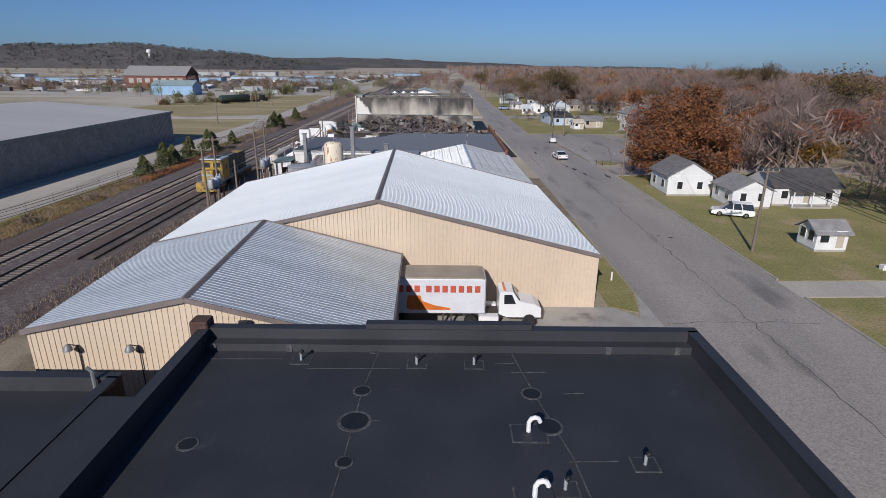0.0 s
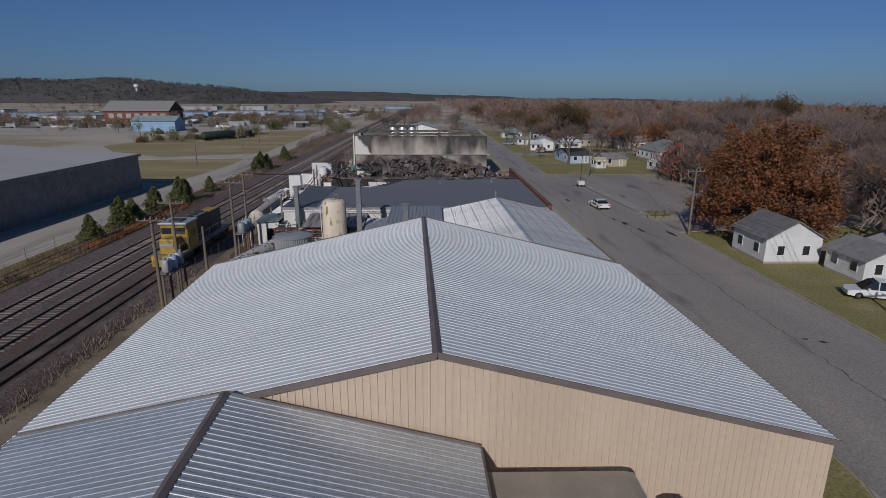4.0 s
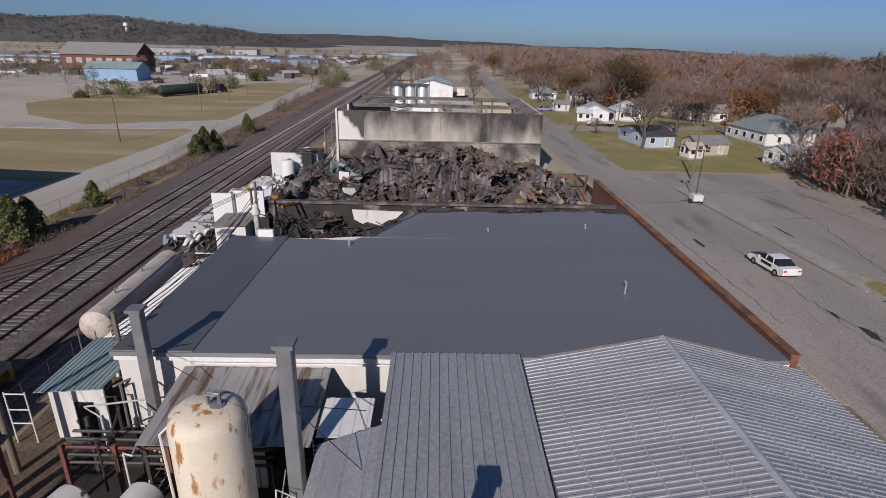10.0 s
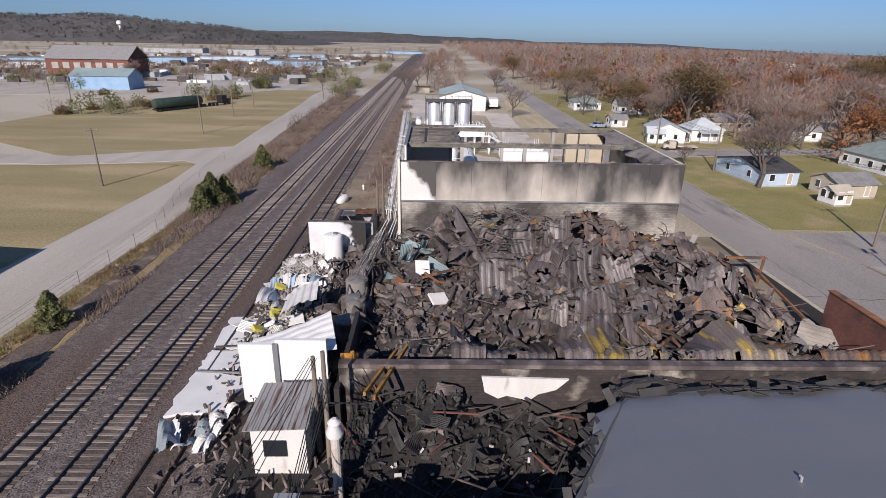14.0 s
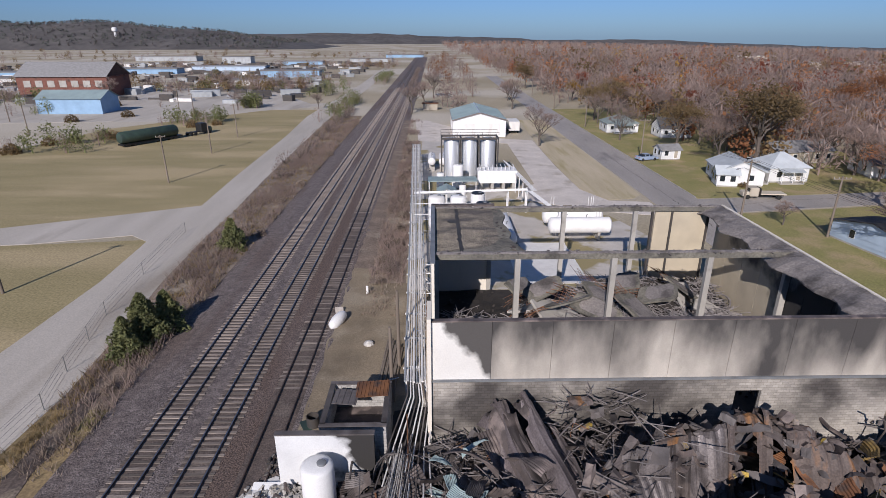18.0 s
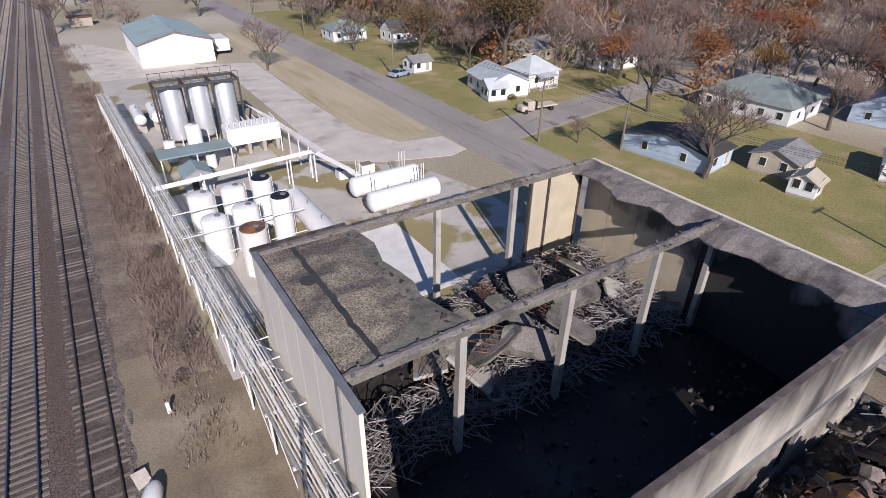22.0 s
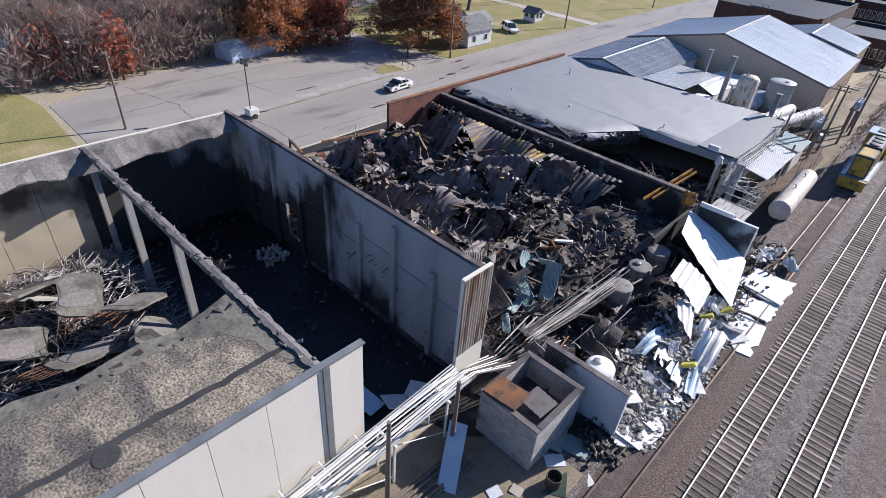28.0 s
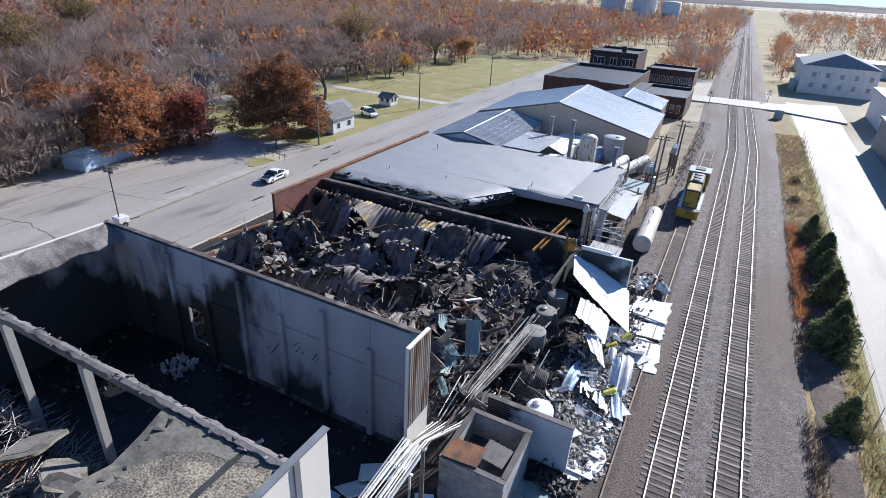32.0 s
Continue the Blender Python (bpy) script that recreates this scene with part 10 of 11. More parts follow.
# far buildings south, beyond the level crossing
mill = thing("white_mill", (-63, -70, 0), "large peeling white wooden mill with a grey roof", "mill")
part("wall", Mesh().box(-74, -52.5, -84, -56, 0, 9), M_white, mill)
part("roof", Mesh().faces([(-74.5, -55.5, 8.9), (-52, -55.5, 8.9), (-52, -84.5, 8.9), (-74.5, -84.5, 8.9), (-63.2, -62, 12.8), (-63.2, -78, 12.8)], [(0, 1, 4), (1, 2, 5, 4), (2, 3, 5), (3, 0, 4, 5)]), M_shingle, mill, "grey hipped roof")
for i in range(5):
    for z in (2, 5.4):
        part("window", Mesh().box(-72.6 + i * 4, -71.4 + i * 4, -56, -55.93, z, z + 1.5), M_concrete, mill)
part("porch", Mesh().box(-51.9, -50.2, -66, -60, 0, 3.2), M_shingle_pale, mill)
mill2 = thing("white_shed", (-78, -8, 0), "tall white shed with a metal roof", "shed")
part("wall", Mesh().box(-92, -68, -22, 4, 0, 7.5), M_white, mill2)
part("roof", Mesh().box(-92.5, -67.5, -22.5, 4.5, 7.502, 7.9), M_shingle_pale, mill2)
for x, y, r, z in ((63, -420, 11, 27), (92, -420, 12, 27), (36, -400, 8, 20)):
    upright_tank("grain_silo", x, y, 0, z, r, M_white, "huge pale concrete grain silo on the skyline", "grain silos", dome=1.5, hatch=False)
for i in range(14):
    x, y = rnd(-330, -70), rnd(-420, -90)
    b_ = thing("industrial_shed", (x, y, 0), "long low pale shed beyond the crossing", "shed", "far southern sheds")
    w, d = rnd(20, 60), rnd(12, 20)
    part("wall", Mesh().box(x - w / 2, x + w / 2, y - d / 2, y + d / 2, 0, 5), M_white, b_)
    part("roof", Mesh().box(x - w / 2 - 0.5, x + w / 2 + 0.5, y - d / 2 - 0.5, y + d / 2 + 0.5, 5.003, 5.5), M_shingle_pale, b_)
patch("road", [(-62, -32), (-62, -4), (-51, -8), (-46, -10), (-29, -9.5), (-18, -9), (-18, -19), (-29, -20), (-46, -22)], M_gravel, "pale level crossing road", "road", 0.415, 0.6)
cab = thing("signal_cabinet", (-46.0, 0.6, 0), "grey steel signal cabinet beside the crossing", "signal cabinet")
part("box", Mesh().chamfer(-47.0, -45.0, -0.2, 1.4, 0, 2.4, 0.08), M_tank_grey, cab)
for x, y in ((-28.6, -7.6), (-43.6, -24.0)):
    sg = thing("crossing_signal", (x, y, 0), "railway crossing signal post with crossed boards", "crossing signal", "crossing signals")
    part("post", Mesh().tube((x, y, 0), (x, y, 3.8), 0.08), M_steel, sg)
    for s in (-1, 1):
        part("board", Mesh().beam((x - 0.6, y - 0.1, 3.3 - 0.4 * s), (x + 0.6, y - 0.1, 3.3 + 0.4 * s), 0.03, 0.2), M_white_clean, sg)
        part("lamp", Mesh().spin((x + 0.45 * s, y - 0.15, 2.4), [(0.18, 0), (0.18, 0.12)], 12, (0, 1, 0)), M_black, sg)


# ---- trees and shrubs ----
random.seed(77)


def grow(h, spread, forks=(5, 4, 3), lean=0.55, trunk=0.34):
    """Trunk and limbs of a tree at the origin; gives the wood and the ends of its twigs."""
    wood, tips = Mesh(), []

    def limb(p, d, l, r, level):
        q = p + d * l
        mid = p.lerp(q, 0.5) + Vector((rnd(-1, 1), rnd(-1, 1), rnd(0, 0.6))) * l * 0.08
        n = 7 if level == 0 else 4 if level == 1 else 3
        if level < 2:
            wood.tube(p, mid, r, n, r * 0.82)
            wood.tube(mid, q, r * 0.82, n, r * 0.62)
        else:
            wood.tube(p, q, r, n, r * 0.6)
        if level == len(forks):
            tips.append((q, d))
            return
        k = forks[level]
        a0 = rnd(0, 6.3)
        for i in range(k):
            a = a0 + 2 * math.pi * i / k + rnd(-0.4, 0.4)
            out = Vector((math.cos(a), math.sin(a), 0)) * spread
            nd = (d * (1 - lean * rnd(0.5, 1.1)) + out * rnd(0.45, 0.9) + Vector((0, 0, 0.18))).normalized()
            start = p.lerp(q, rnd(0.75, 1.0)) if level else p.lerp(q, rnd(0.55, 1.0))
            limb(start, nd, l * rnd(0.58, 0.82), r * 0.52, level + 1)

    limb(Vector((0, 0, 0)), Vector((rnd(-0.05, 0.05), rnd(-0.05, 0.05), 1)).normalized(), h * 0.34, trunk, 0)
    return wood, tips


def blade(mesh, p, d, l, w):
    s = d.cross(Vector((rnd(-1, 1), rnd(-1, 1), rnd(-1, 1)))).normalized() * w
    mesh.faces([p - s, p + s, p + d * l], [(0, 1, 2)])


def leafquad(mesh, c, s):
    u = Vector((rnd(-1, 1), rnd(-1, 1), rnd(-0.7, 0.7))).normalized()
    v = u.cross(Vector((rnd(-1, 1), rnd(-1, 1), rnd(-1, 1)))).normalized()
    mesh.faces([c - u * s, c + v * s * 0.6, c + u * s, c - v * s * 0.6], [(0, 1, 2, 3)])


def bare_tree(h, label):
    ob = thing("bare_tree", (0, 0, 0), label, "tree", "bare trees")
    wood, tips = grow(h, 0.75, (5, 4, 4))
    tw = Mesh()
    for p, d in tips:
        for _ in range(9):
            nd = (d + Vector((rnd(-1, 1), rnd(-1, 1), rnd(-0.5, 0.9))) * 0.8).normalized()
            l = rnd(0.9, 2.0)
            blade(tw, p, nd, l, 0.03)
            for _ in range(3):
                blade(tw, p + nd * l * rnd(0.3, 0.8), (nd + Vector((rnd(-1, 1), rnd(-1, 1), rnd(-0.6, 0.8)))).normalized(), rnd(0.5, 1.1), 0.022)
    part("trunk", wood, M_bark, ob)
    part("crown", tw, M_twig, ob, "fine bare twigs")
    return ob


def leafy_tree(h, mat, label, thin=1.0, group="autumn trees"):
    ob = thing("tree", (0, 0, 0), label, "tree", group)
    wood, tips = grow(h, 0.8, (5, 4, 3), trunk=0.4)
    lv = Mesh()
    for p, d in tips:
        r = rnd(0.9, 1.7)
        for _ in range(int(rnd(44, 70) * thin)):
            o = Vector((rnd(-1, 1), rnd(-1, 1), rnd(-0.8, 0.8)))
            leafquad(lv, p + o * r, rnd(0.12, 0.26))
    part("trunk", wood, M_bark, ob)
    part("crown", lv, mat, ob)
    return ob


def conifer(h, label):
    ob = thing("cedar", (0, 0, 0), label, "tree", "small cedars")
    lv = Mesh()
    for i in range(3600):
        t = rnd(0, 1) ** 1.4
        z = 0.15 * h + 0.88 * h * t
        a = rnd(0, 6.3)
        lump = 1 + 0.35 * math.sin(a * 3 + z * 2.1) + 0.25 * math.sin(a * 5 - z * 3)
        r = 0.40 * h * (1 - t) ** 0.75 * lump * rnd(0.45, 1.05) + 0.08
        leafquad(lv, Vector((r * math.cos(a), r * math.sin(a), z - 0.25 * r)), rnd(0.09, 0.22))
    part("trunk", Mesh().tube((0, 0, 0), (0, 0, h * 0.9), 0.1, 6, 0.02), M_bark, ob)
    part("crown", lv, M_leaf_dark, ob)
    return ob


def shrub(r, h, mat, label, n=420, leaf=0.14):
    ob = thing("shrub", (0, 0, 0), label, "shrub", "shrubs")
    st, lv = Mesh(), Mesh()
    for i in range(16):
        a, q = rnd(0, 6.3), rnd(0.2, 0.9)
        st.tube((0.1 * math.cos(a), 0.1 * math.sin(a), 0), (r * q * math.cos(a), r * q * math.sin(a), h * rnd(0.6, 1)), 0.03, 4, 0.01)
    for i in range(n):
        a, q = rnd(0, 6.3), math.sqrt(rnd(0, 1))
        z = h * rnd(0.05, 1) * (1 - 0.55 * q * q)
        leafquad(lv, Vector((r * q * math.cos(a), r * q * math.sin(a), z)), leaf * rnd(0.6, 1.4))
    part("stem", st, M_bark, ob)
    part("foliage", lv, mat, ob)
    return ob


bare = [bare_tree(rnd(11.5, 13.5), "bare grey tree with a wide crown of fine twigs") for _ in range(3)]
rust_t = [leafy_tree(rnd(12, 13.5), M_leaf_rust, "oak with rust-orange autumn leaves") for _ in range(2)]


def dome_tree(h, r, mat, n, label, leaf=(0.14, 0.3), low=0.12):
    """A broad tree with limbs reaching to a dome of leaf clumps, thinner inside."""
    ob = thing("tree", (0, 0, 0), label, "tree", "autumn trees")
    wood, lv = Mesh(), Mesh()
    fork = Vector((0, 0, h * 0.22))
    wood.tube((0, 0, 0), fork, 0.5, 8, 0.4)
    tips = []
    for i in range(n):
        a, e = rnd(0, 6.3), math.asin(rnd(low - 0.1, 1))
        k = rnd(0.62, 1.0) * (1 + 0.13 * math.sin(a * 3 + 1) + 0.1 * math.sin(a * 5 + e * 4))
        p = Vector((r * k * math.cos(e) * math.cos(a), r * k * math.cos(e) * math.sin(a), h * low + h * (1 - low) * k * max(0.0, math.sin(e)) * 0.97))
        tips.append(p)
        if i % 5 == 0:
            mid = fork.lerp(p, 0.5) + Vector((rnd(-0.5, 0.5), rnd(-0.5, 0.5), rnd(0.1, 0.9)))
            wood.tube(fork, mid, 0.16, 5, 0.1)
            wood.tube(mid, p, 0.1, 4, 0.03)
        else:
            q = fork.lerp(p, rnd(0.5, 0.7))
            wood.tube(q, p, 0.05, 3, 0.02)
    for p in tips:
        c = rnd(0.7, 1.5)
        for _ in range(int(rnd(60, 105))):
            leafquad(lv, p + Vector((random.gauss(0, 0.5), random.gauss(0, 0.5), random.gauss(0, 0.42))) * c, rnd(*leaf))
    part("trunk", wood, M_bark, ob)
    part("crown", lv, mat, ob)
    return ob


oak = dome_tree(14.6, 8.4, M_leaf_rust, 300, "great spreading oak with dense rust-orange leaves")
oak.matrix_basis = place(40.0, 90.6, 0, 40, 1.0)
oak = dome_tree(13.4, 6.8, M_leaf_rust, 230, "broad oak with rust-red leaves behind the car park")
oak.matrix_basis = place(51.0, 115.2, 0, 10, 1.0)
oak = dome_tree(10.4, 4.4, M_leaf_red, 110, "round tree with dull red leaves beside the car park")
oak.matrix_basis = place(47.6, 105.8, 0, 70, 1.0)
red_t = [leafy_tree(rnd(11, 12), M_leaf_red, "tree with dull red autumn leaves", 0.9)]
gold_t = [leafy_tree(rnd(11, 12.5), M_leaf_gold, "tree with golden autumn leaves", 0.8)]
brown_t = [leafy_tree(rnd(13, 15), M_leaf_brown, "large tree with brown-green autumn leaves", 1.0)]
thin_t = [leafy_tree(rnd(9, 11), M_leaf_rust, "half-bare tree with thin rust-brown leaves", 0.3)]
ced = [conifer(4.0, "small dark green cedar in the weeds") for _ in range(2)]
bush = [shrub(1.3, 1.7, M_weeds, "dry brown shrub among the weeds", 420), shrub(1.6, 2.2, M_twig, "bare grey-brown shrub of thin stems", 300, 0.1), shrub(1.2, 1.4, M_leaf_brown, "low brown-green shrub on bare ground")]


def first_then(proto, spots):
    """Moves the tree to its first spot and copies it to the others."""
    ms = [place(x, y, 0, rnd(0, 360), s) for x, y, s in spots]
    if not ms:
        return
    copies(proto, ms[1:])
    proto.matrix_basis = ms[0]


first_then(rust_t[0], [(120, 150, 1), (96, 84, 1.1), (72, 262, 1), (130, 240, 1.2), (160, 40, 1), (88, 330, 1.1), (58, 350, 1)])
first_then(rust_t[1], [(65.5, 116, 1.0), (84, 96, 1.0), (110, 205, 1.0), (92, 232, 1.1), (150, 330, 1.2), (105, 20, 1.0), (140, 95, 1.1)])
first_then(red_t[0], [(76, 108, 1.1), (100, 118, 1.0), (86, 176, 1.0), (150, 190, 1.1), (64, 300, 1), (118, 55, 1.0), (70, 20, 1), (135, 285, 1.2), (52, 400, 1)])
first_then(gold_t[0], [(58, 84, 0.85), (92, 140, 1.1), (112, 98, 1), (78, 280, 1.1), (128, 128, 1.1), (60, -30, 1), (38, 360, 0.9), (145, 230, 1), (175, 130, 1.2)])
first_then(brown_t[0], [(45, 229, 1.35), (51, 236, 1.2), (36, 246, 0.95), (61, 250, 1.0), (31, 300, 0.9), (40, 310, 1.0), (74, 204, 0.8), (27, 420, 1)])
first_then(thin_t[0], [(34.6, 98.6, 0.5), (55, 104, 1.0), (62, 98, 1.1), (70, 126, 1), (79, 158, 1.0), (96, 196, 1.1), (68, 240, 1), (88, 250, 1), (104, 260, 1.1), (60, 60, 0.9), (72, 70, 1), (90, 52, 1), (120, 180, 1)])
first_then(ced[0], [(-48.2, 88.0, 0.9), (-48.9, 96.4, 1.1), (-48.9, 106.4, 1.05), (-48.6, 114.6, 1.15), (-48.1, 160, 1.15), (-47.2, 162.4, 0.95)])
first_then(ced[1], [(-48.9, 99.6, 0.9), (-48.5, 116.6, 1.0), (-48.4, 127.4, 0.75), (-48.2, 183.4, 1.0), (-48.6, 157.6, 0.9)])
big_bare = [(49.5, 195.6, 1.1), (33.6, 174.0, 1.1), (4.7, 254.3, 0.8), (27.5, 262, 0.8), (52, 143, 0.9), (56, 136, 0.9), (53, 128, 0.8), (58, 147, 1), (50.5, 133, 0.6), (64, 140, 1), (60, 128, 0.9), (51, 112, 0.8), (73.3, 160.3, 1.5), (66, 175, 0.95), (62, 208, 0.9), (80, 200, 1.1), (46, 256, 0.9), (39, 232, 0.9), (57, 226, 0.85), (48, 246, 0.9), (54, 262, 1), (30, 292, 0.8), (28.9, 191.2, 0.35), (-14, 300, 0.7), (-30, 318, 0.9), (-26, 345, 0.9), (-22, 372, 1.0), (8, 330, 0.9), (10, 360, 0.9), (-66, 92 + 240, 0.5), (78, 60, 1), (84, 74, 1), (66, 36, 0.9), (90, 30, 1), (98, 64, 1), (-160, 360, 0.8), (-96, 330, 0.6), (-130, 420, 0.8)]
for i in range(3):
    first_then(bare[i], big_bare[i::3])
def free(x, y):
    if x < 60 and 150 < y < 215 or 200 < y < 211 or 88 < y < 98 and x < 80 or 40 < y < 48 and x < 76:
        return False
    if x < 52 and 45 < y < 215 or x < 60 and y < 45:
        return False
    return not any(abs(x - a) < 6.5 and abs(y - b) < 6.5 for a, b in spots)


k = 0
protos = bare * 4 + thin_t * 2 + rust_t[:1] + red_t + brown_t + gold_t[:1]
while k < 210:
    x, y = rnd(46, 170), rnd(-40, 340)
    if free(x, y):
        copy_thing(random.choice(protos), place(x, y, 0, rnd(0, 360), rnd(0.8, 1.2)))
        k += 1
first_then(bush[0], [(-47.4 + rnd(-1.5, 1.5), y + rnd(-2, 2), rnd(0.4, 0.75)) for y in range(60, 300, 13)] + [(-27.5 + rnd(-1, 1), y, rnd(0.4, 0.8)) for y in range(172, 260, 6)])
first_then(bush[1], [(-53.2 + rnd(-1.6, 1.6), y, rnd(0.7, 1.5)) for y in range(222, 330, 6)] + [(-28 + rnd(-1, 1), y, rnd(0.5, 0.9)) for y in range(175, 262, 8)] + [(51 + rnd(0, 4), y, 1) for y in range(102, 150, 4)] + [(-34, y, 1.4) for y in range(430, 600, 12)])
first_then(bush[2], [(-111.7 + i * 2.4, 268 - i * 0.5, rnd(1.2, 2.0)) for i in range(3)] + [(-120, 258, 1.6), (-122, 247, 1.8), (-124, 250, 1.4), (-116, 262, 1.5), (-96, 288, 1.6), (-90, 292, 1.3), (33.4, 214, 0.7), (34.6, 212.8, 0.7), (-140, 300, 1.8), (-150, 345, 2), (-104, 312, 1.5), (-128, 312, 1.8)])

# woods, told apart only as a mass
def woods(name, mat, n, region, label, twigs=True, k=60, hts=(9, 15), size=1.0):
    """Crowns of many small leaves or thin twigs, with a trunk each, all in one mesh."""
    rg = np.random.default_rng(random.randrange(10 ** 6))
    at = np.array([region() for _ in range(n)])
    at = np.c_[at, np.array([fall(x) for x in at[:, 0]])] if at.shape[1] == 2 else at
    ht = rg.uniform(*hts, n)
    rad = ht * rg.uniform(0.3, 0.46, n)
    ang, q, up = rg.uniform(0, 6.283, (n, k)), np.sqrt(rg.uniform(0, 1, (n, k))), rg.uniform(0, 1, (n, k))
    lump = 1 + 0.3 * np.sin(ang * 3 + at[:, :1]) + 0.2 * np.sin(ang * 5 + at[:, 1:2])
    r = rad[:, None] * q * lump
    c = np.stack([at[:, 0, None] + r * np.cos(ang), at[:, 1, None] + r * np.sin(ang), at[:, 2, None] + ht[:, None] * (0.16 + 0.84 * up * (1 - 0.5 * q * q))], -1).reshape(-1, 3)
    d = rg.normal(0, 1, c.shape)
    if twigs:
        d[:, :2] = d[:, :2] * 0.7 + np.stack([np.cos(ang), np.sin(ang)], -1).reshape(-1, 2) * 0.5
        d[:, 2] = np.abs(d[:, 2]) + 0.3
    d /= np.linalg.norm(d, axis=1, keepdims=True)
    w = np.cross(d, rg.normal(0, 1, c.shape))
    w /= np.linalg.norm(w, axis=1, keepdims=True)
    s = (rg.uniform(0.7, 1.4, len(c)) * size * np.repeat(ht, k) / 11)[:, None]
    u, v = (d * s * 1.15, w * s * 0.13) if twigs else (d * s * 0.75, w * s * 0.5)
    quad = np.stack([c - u, c + v, c + u, c - v], 1).reshape(-1, 3)
    tr = np.stack([at + [dx, dy, 0] for dx, dy in ((-0.2, -0.12), (0.2, -0.12), (0, 0.22))] + [at + np.c_[np.zeros((n, 2)), ht * 0.75]], 1).reshape(-1, 3)
    m = Mesh()
    m.v = np.concatenate([quad, tr]).tolist()
    o = len(quad)
    m.f = np.arange(o).reshape(-1, 4).tolist()
    for i in range(n):
        b0 = o + 4 * i
        m.f += [(b0, b0 + 1, b0 + 3), (b0 + 1, b0 + 2, b0 + 3), (b0 + 2, b0, b0 + 3)]
    return tagged(part(name, m, mat), label, "woods", kind="stuff")


def east_near():
    while True:
        x, y = rnd(50, 250), rnd(-130, 400)
        if free(x, y):
            return x, y


def east_mid():
    while True:
        x, y = rnd(26, 620), rnd(-320, 950)
        if (x > 240 or y > 385 or y < -125) and not (y < 520 and x < 32):
            return x, y


def east_far():
    while True:
        x, y = rnd(10, 1900), rnd(-600, 2400)
        if x > 610 or y > 930:
            return x, y


def north_strip():
    return (rnd(-26, 4), rnd(330, 900)) if rnd(0, 1) < 0.4 else (rnd(28, 60), rnd(330, 1300))


def north_east():
    while True:
        x, y = rnd(34, 330), rnd(225, 640)
        if free(x, y):
            return x, y


def west_rows():
    c = random.choice(((-260, 445, 90, 8), (-120, 480, 50, 10), (-180, 640, 120, 14), (-360, 600, 160, 20), (-80, 640, 30, 30), (-600, 800, 300, 60), (-300, 1000, 300, 60), (-150, 412, 60, 14), (-118, 420, 30, 12), (-240, 366, 40, 10), (-250, 880, 260, 30), (-700, 1150, 420, 90)))
    return c[0] + rnd(-c[2], c[2]), c[1] + rnd(-c[3], c[3])


def west_scrub():
    c = random.choice(((-115, 255, 10, 9), (-100, 296, 10, 6), (-130, 410, 30, 9), (-209, 366, 24, 9), (-56, 330, 3, 34), (-54, 480, 4, 40), (-94, 338, 4, 3), (-160, 500, 70, 40), (-74, 420, 8, 40), (-170, 330, 40, 20)))
    return c[0] + rnd(-c[2], c[2]), c[1] + rnd(-c[3], c[3])


def on_hill():
    x, y = rnd(-1750, -380), rnd(1440, 1950)
    return x, y, main_hill(x, y) - 1


def south_far():
    x, y = rnd(-500, 30), rnd(-900, -130)
    return (x, y) if not -64 < x < -26 else (x + 50, y)


woods("woods", M_twig, 900, east_near, "grey-brown bare trees standing close among the houses", True, 140, (8, 14), 0.8)
woods("woods", M_leaf_brown, 24, east_near, "brown-green trees standing among the houses", False, 260, (8, 13), 0.6)
def park_edge():
    return (rnd(49, 60), rnd(128, 153)) if rnd(0, 1) < 0.55 else (rnd(52, 62), rnd(99, 116))


woods("woods", M_twig, 70, park_edge, "grey-brown brush and bare trees along the car park", True, 190, (5, 10), 0.75)
woods("woods", M_leaf_red, 9, park_edge, "dull red trees along the car park", False, 330, (7, 11), 0.5)
woods("woods", M_leaf_rust, 80, east_near, "rust-orange trees standing among the houses", False, 240, (8, 13), 0.55)
woods("far_woods", M_twig, 2000, east_mid, "grey-brown bare woods behind the houses", True, 56, (11, 18), 1.2)
woods("far_woods", M_leaf_red, 150, east_mid, "dull red autumn trees in the woods", False, 70)
woods("far_woods", M_leaf_rust, 260, east_mid, "rust-orange autumn trees in the woods", False, 70)
woods("far_woods", M_leaf_brown, 200, east_mid, "brown autumn trees in the woods", False, 70)
woods("far_woods", M_leaf_gold, 110, east_mid, "golden autumn trees in the woods", False, 70)
woods("far_woods", M_twig, 2800, east_far, "bare woods stretching to the horizon", True, 24, (11, 17), 2.0)
woods("far_woods", M_leaf_rust, 380, east_far, "rust-brown autumn woods near the horizon", False, 26, (11, 17), 1.7)
woods("far_woods", M_hill_wood, 1300, on_hill, "grey-brown bare woods on the hill", False, 8, (6, 9), 3.0)
woods("far_woods", M_hill_dark, 1900, on_hill, "dark woods on the hill", False, 8, (6, 9), 3.0)
woods("woods", M_twig, 620, north_east, "dense grey-brown bare trees round the northern houses", True, 110, (8, 13), 0.95)
woods("woods", M_leaf_brown, 90, north_east, "brown-green trees round the northern houses", False, 130, (8, 13), 0.7)
woods("woods", M_leaf_red, 70, north_east, "dull red trees round the northern houses", False, 130, (8, 13), 0.7)
woods("woods", M_leaf_rust, 150, north_east, "rust-orange trees round the northern houses", False, 130, (8, 13), 0.7)
woods("tree_row", M_twig, 170, north_strip, "bare trees along the railway", True, 110, (6, 11), 0.8)
woods("tree_row", M_leaf_rust, 30, north_strip, "rust-brown trees along the railway", False, 110, (7, 12), 0.7)
woods("tree_row", M_leaf_brown, 170, west_rows, "rows of brown-green trees on the plain", False, 80, (4, 8), 1.0)
woods("tree_row", M_twig, 320, west_rows, "rows of bare trees on the plain", True, 90, (5, 9), 1.0)
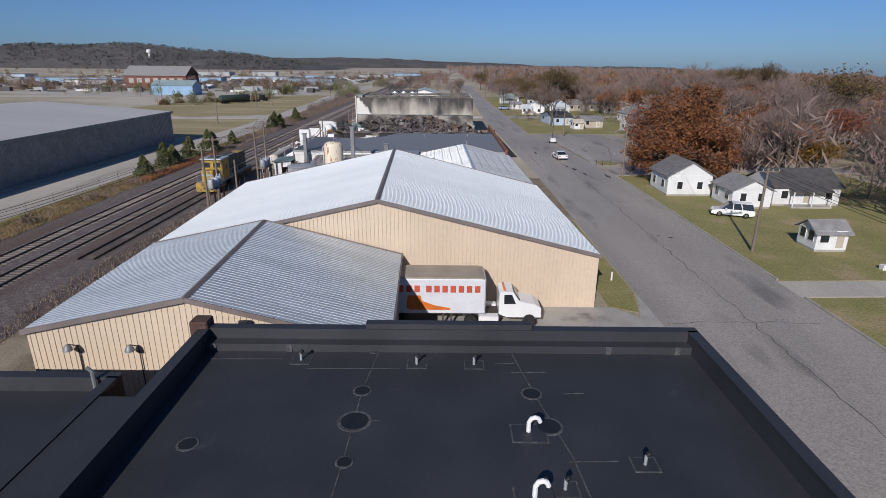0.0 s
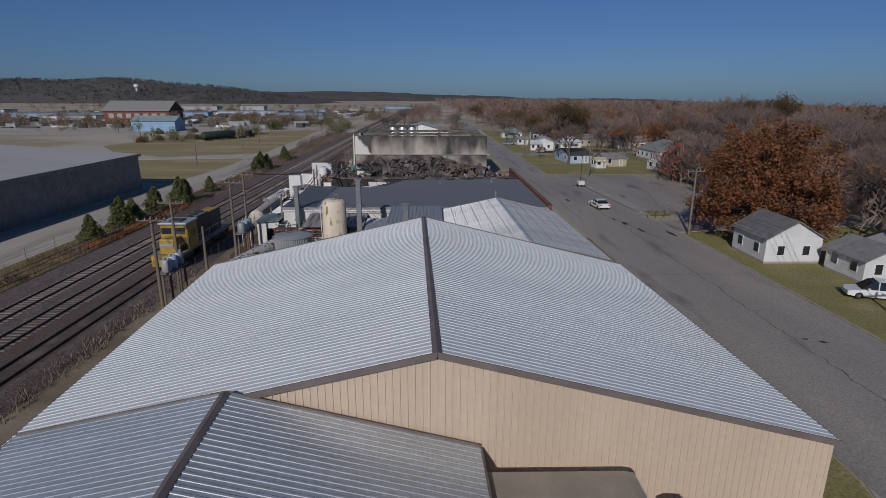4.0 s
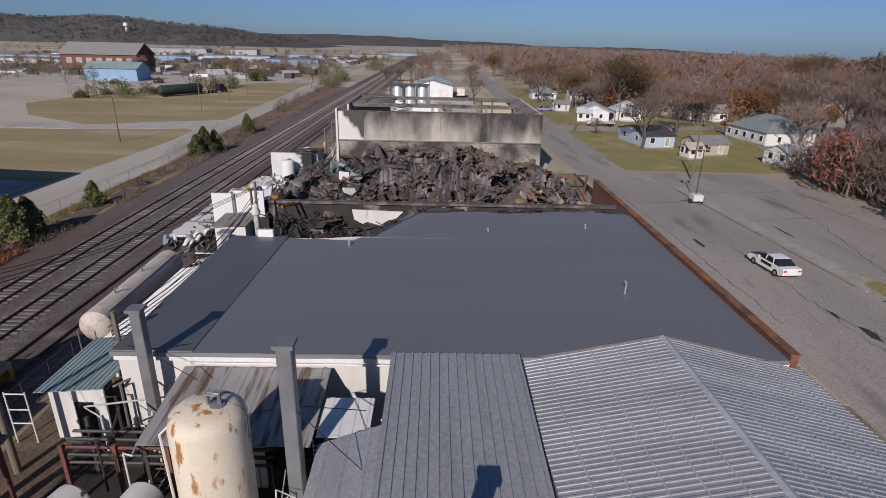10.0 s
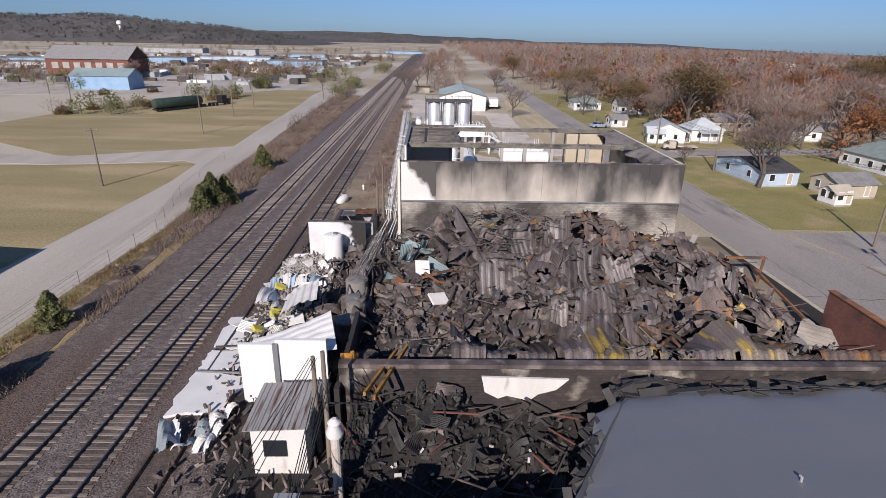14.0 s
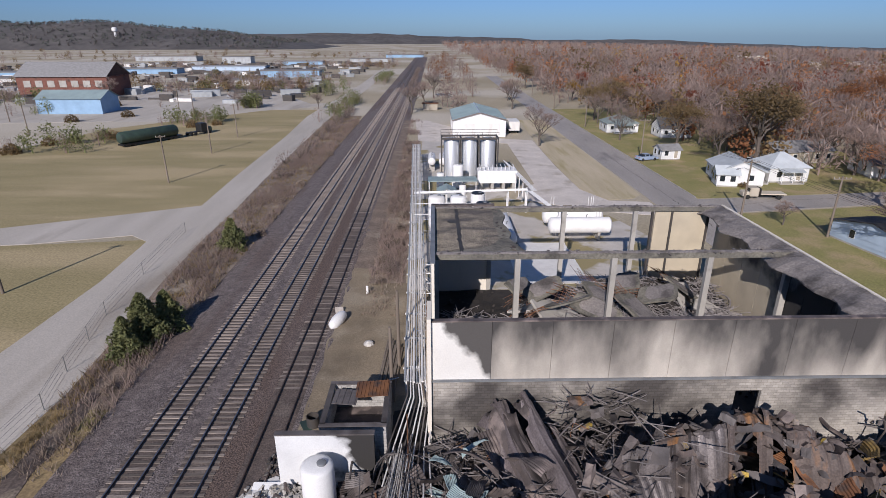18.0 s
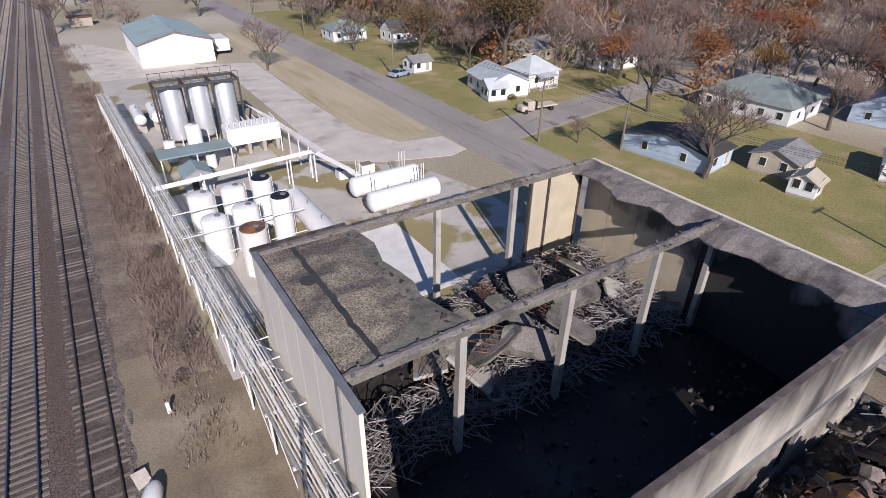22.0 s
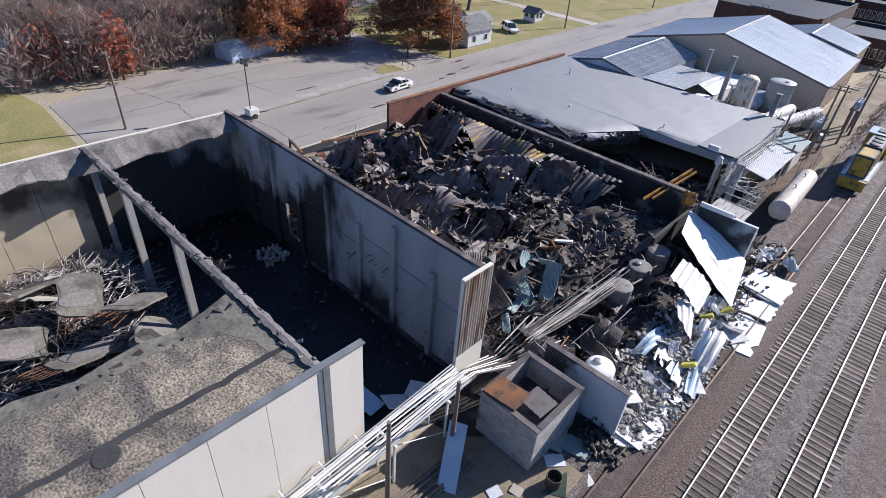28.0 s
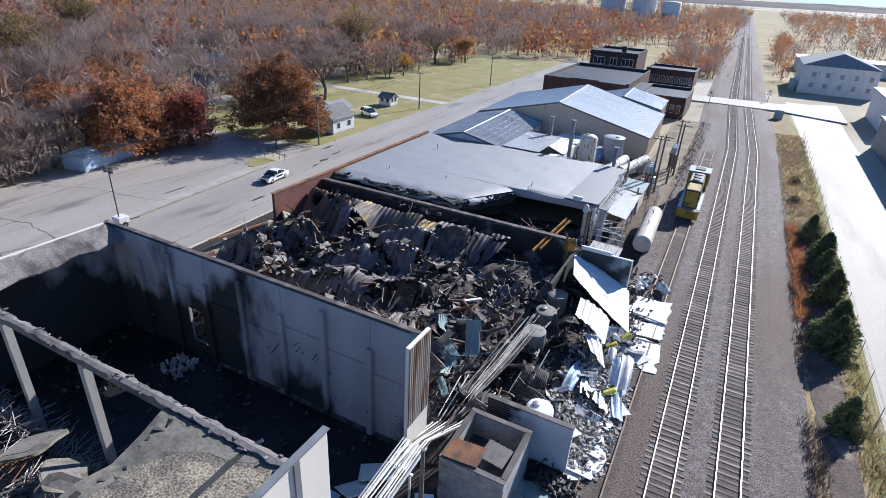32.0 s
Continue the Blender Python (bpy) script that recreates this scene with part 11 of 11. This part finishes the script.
woods("scrub", M_leaf_dark, 130, west_scrub, "dark evergreen scrub on the bare plain", False, 170, (3.5, 6.5), 0.65)
woods("scrub", M_twig, 110, west_scrub, "bare brown scrub beside tracks and yards", True, 130, (3, 6), 0.7)
def by_crossing():
    return (rnd(-26, -6), rnd(-150, -54)) if rnd(0, 1) < 0.6 else (rnd(-60, -46), rnd(-300, -80))


woods("tree_row", M_leaf_rust, 26, by_crossing, "rust-brown trees beside the level crossing", False, 240, (7, 11), 0.55)
woods("tree_row", M_twig, 40, by_crossing, "bare trees beside the level crossing", True, 160, (7, 11), 0.8)


def south_east():
    while True:
        x, y = (rnd(26, 330), rnd(-480, 60)) if rnd(0, 1) < 0.75 else (rnd(26, 700), rnd(-1100, -300))
        if not (x < 62 and y > -60) and not (y > 38 and x < 80):
            return x, y


woods("far_woods", M_twig, 1150, south_east, "bare woods round the southern streets", True, 70, (9, 14), 1.1)
woods("far_woods", M_leaf_rust, 480, south_east, "rust-orange trees round the southern streets", False, 60, (9, 14), 0.9)
woods("far_woods", M_leaf_gold, 260, south_east, "golden trees round the southern streets", False, 60, (9, 14), 0.9)
woods("far_woods", M_leaf_red, 240, south_east, "red trees round the southern streets", False, 60, (9, 14), 0.9)
woods("far_woods", M_twig, 1500, south_far, "bare woods beyond the crossing", True, 36)
woods("far_woods", M_leaf_rust, 420, south_far, "rust-orange trees beyond the crossing", False, 50)

# dry grass tufts
def road_edge(y):
    """East edge of the gravel road, kept a little clear."""
    return -50.2 - 0.09 * max(0, min(y, 187) - 152) - 0.03 * max(0, y - 187)


def beside_road(y0, y1):
    y = rnd(y0, y1)
    return rnd(road_edge(y), -46), y


def tufts(name, n, region, mat, label, hts=(0.25, 0.7)):
    m = Mesh()
    for _ in range(n):
        x, y = region()
        h = rnd(*hts)
        for _ in range(4):
            a = rnd(0, 6.3)
            d = Vector((math.cos(a) * 0.5, math.sin(a) * 0.5, 1)).normalized()
            blade(m, Vector((x + rnd(-0.2, 0.2), y + rnd(-0.2, 0.2), 0)), d, h, 0.03)
    return tagged(part(name, m, mat), label, "grass", kind="stuff")


tufts("dry_grass", 4200, lambda: (rnd(-50.6, -49.0), rnd(80, 170)) if rnd(0, 1) < 0.4 else (rnd(-50.6, -45.4), rnd(20, 84)), M_drygrass, "tufts of dry grass beside the railway")
tufts("dry_grass", 2600, lambda: beside_road(165, 310), M_drygrass, "tufts of dry grass beside the railway")
tufts("dry_grass", 1500, lambda: (rnd(-29.3, -25.8), rnd(164, 262)), M_weeds, "brown weeds between rack and siding")
tufts("dry_grass", 700, lambda: (rnd(-31.4, -29.2), rnd(20, 76)), M_weeds, "brown weeds beside the siding")


def clumped(x0, x1, y0, y1):
    """Spots that gather in patches and leave bare soil between them."""
    while True:
        x, y = rnd(x0, x1), rnd(y0, y1)
        if x < -50 and y > 140 and x < road_edge(y):
            continue
        if noise.noise(Vector((x * 0.28, y * 0.11, 4.2))) + rnd(-0.25, 0.25) > 0.02:
            return x, y


tufts("tall_weeds", 2600, lambda: clumped(-53, -46, 150, 300), M_twig, "tall bare brown weeds beside the railway", (0.6, 1.5))
tufts("tall_weeds", 1500, lambda: clumped(-52.5, -46, 150, 300), M_weeds, "dark brown weeds beside the railway", (0.4, 1.1))
tufts("tall_weeds", 1500, lambda: clumped(-29.4, -25.6, 171, 300), M_twig, "tall bare brown weeds along the pipe rack", (0.6, 1.6))
tufts("dry_grass", 700, lambda: (rnd(-47.2, -45.8), rnd(84, 112)), M_leaf_rust, "rust-brown weeds beside the cedars", (0.5, 1.2))
tufts("tall_weeds", 1600, lambda: clumped(-49.2, -45.6, 84, 150), M_weeds, "dark brown weeds on the bank", (0.3, 0.9))
tufts("tall_weeds", 900, lambda: clumped(-51, -46, 20, 140), M_twig, "tall bare brown weeds in the golden grass", (0.4, 1.1))
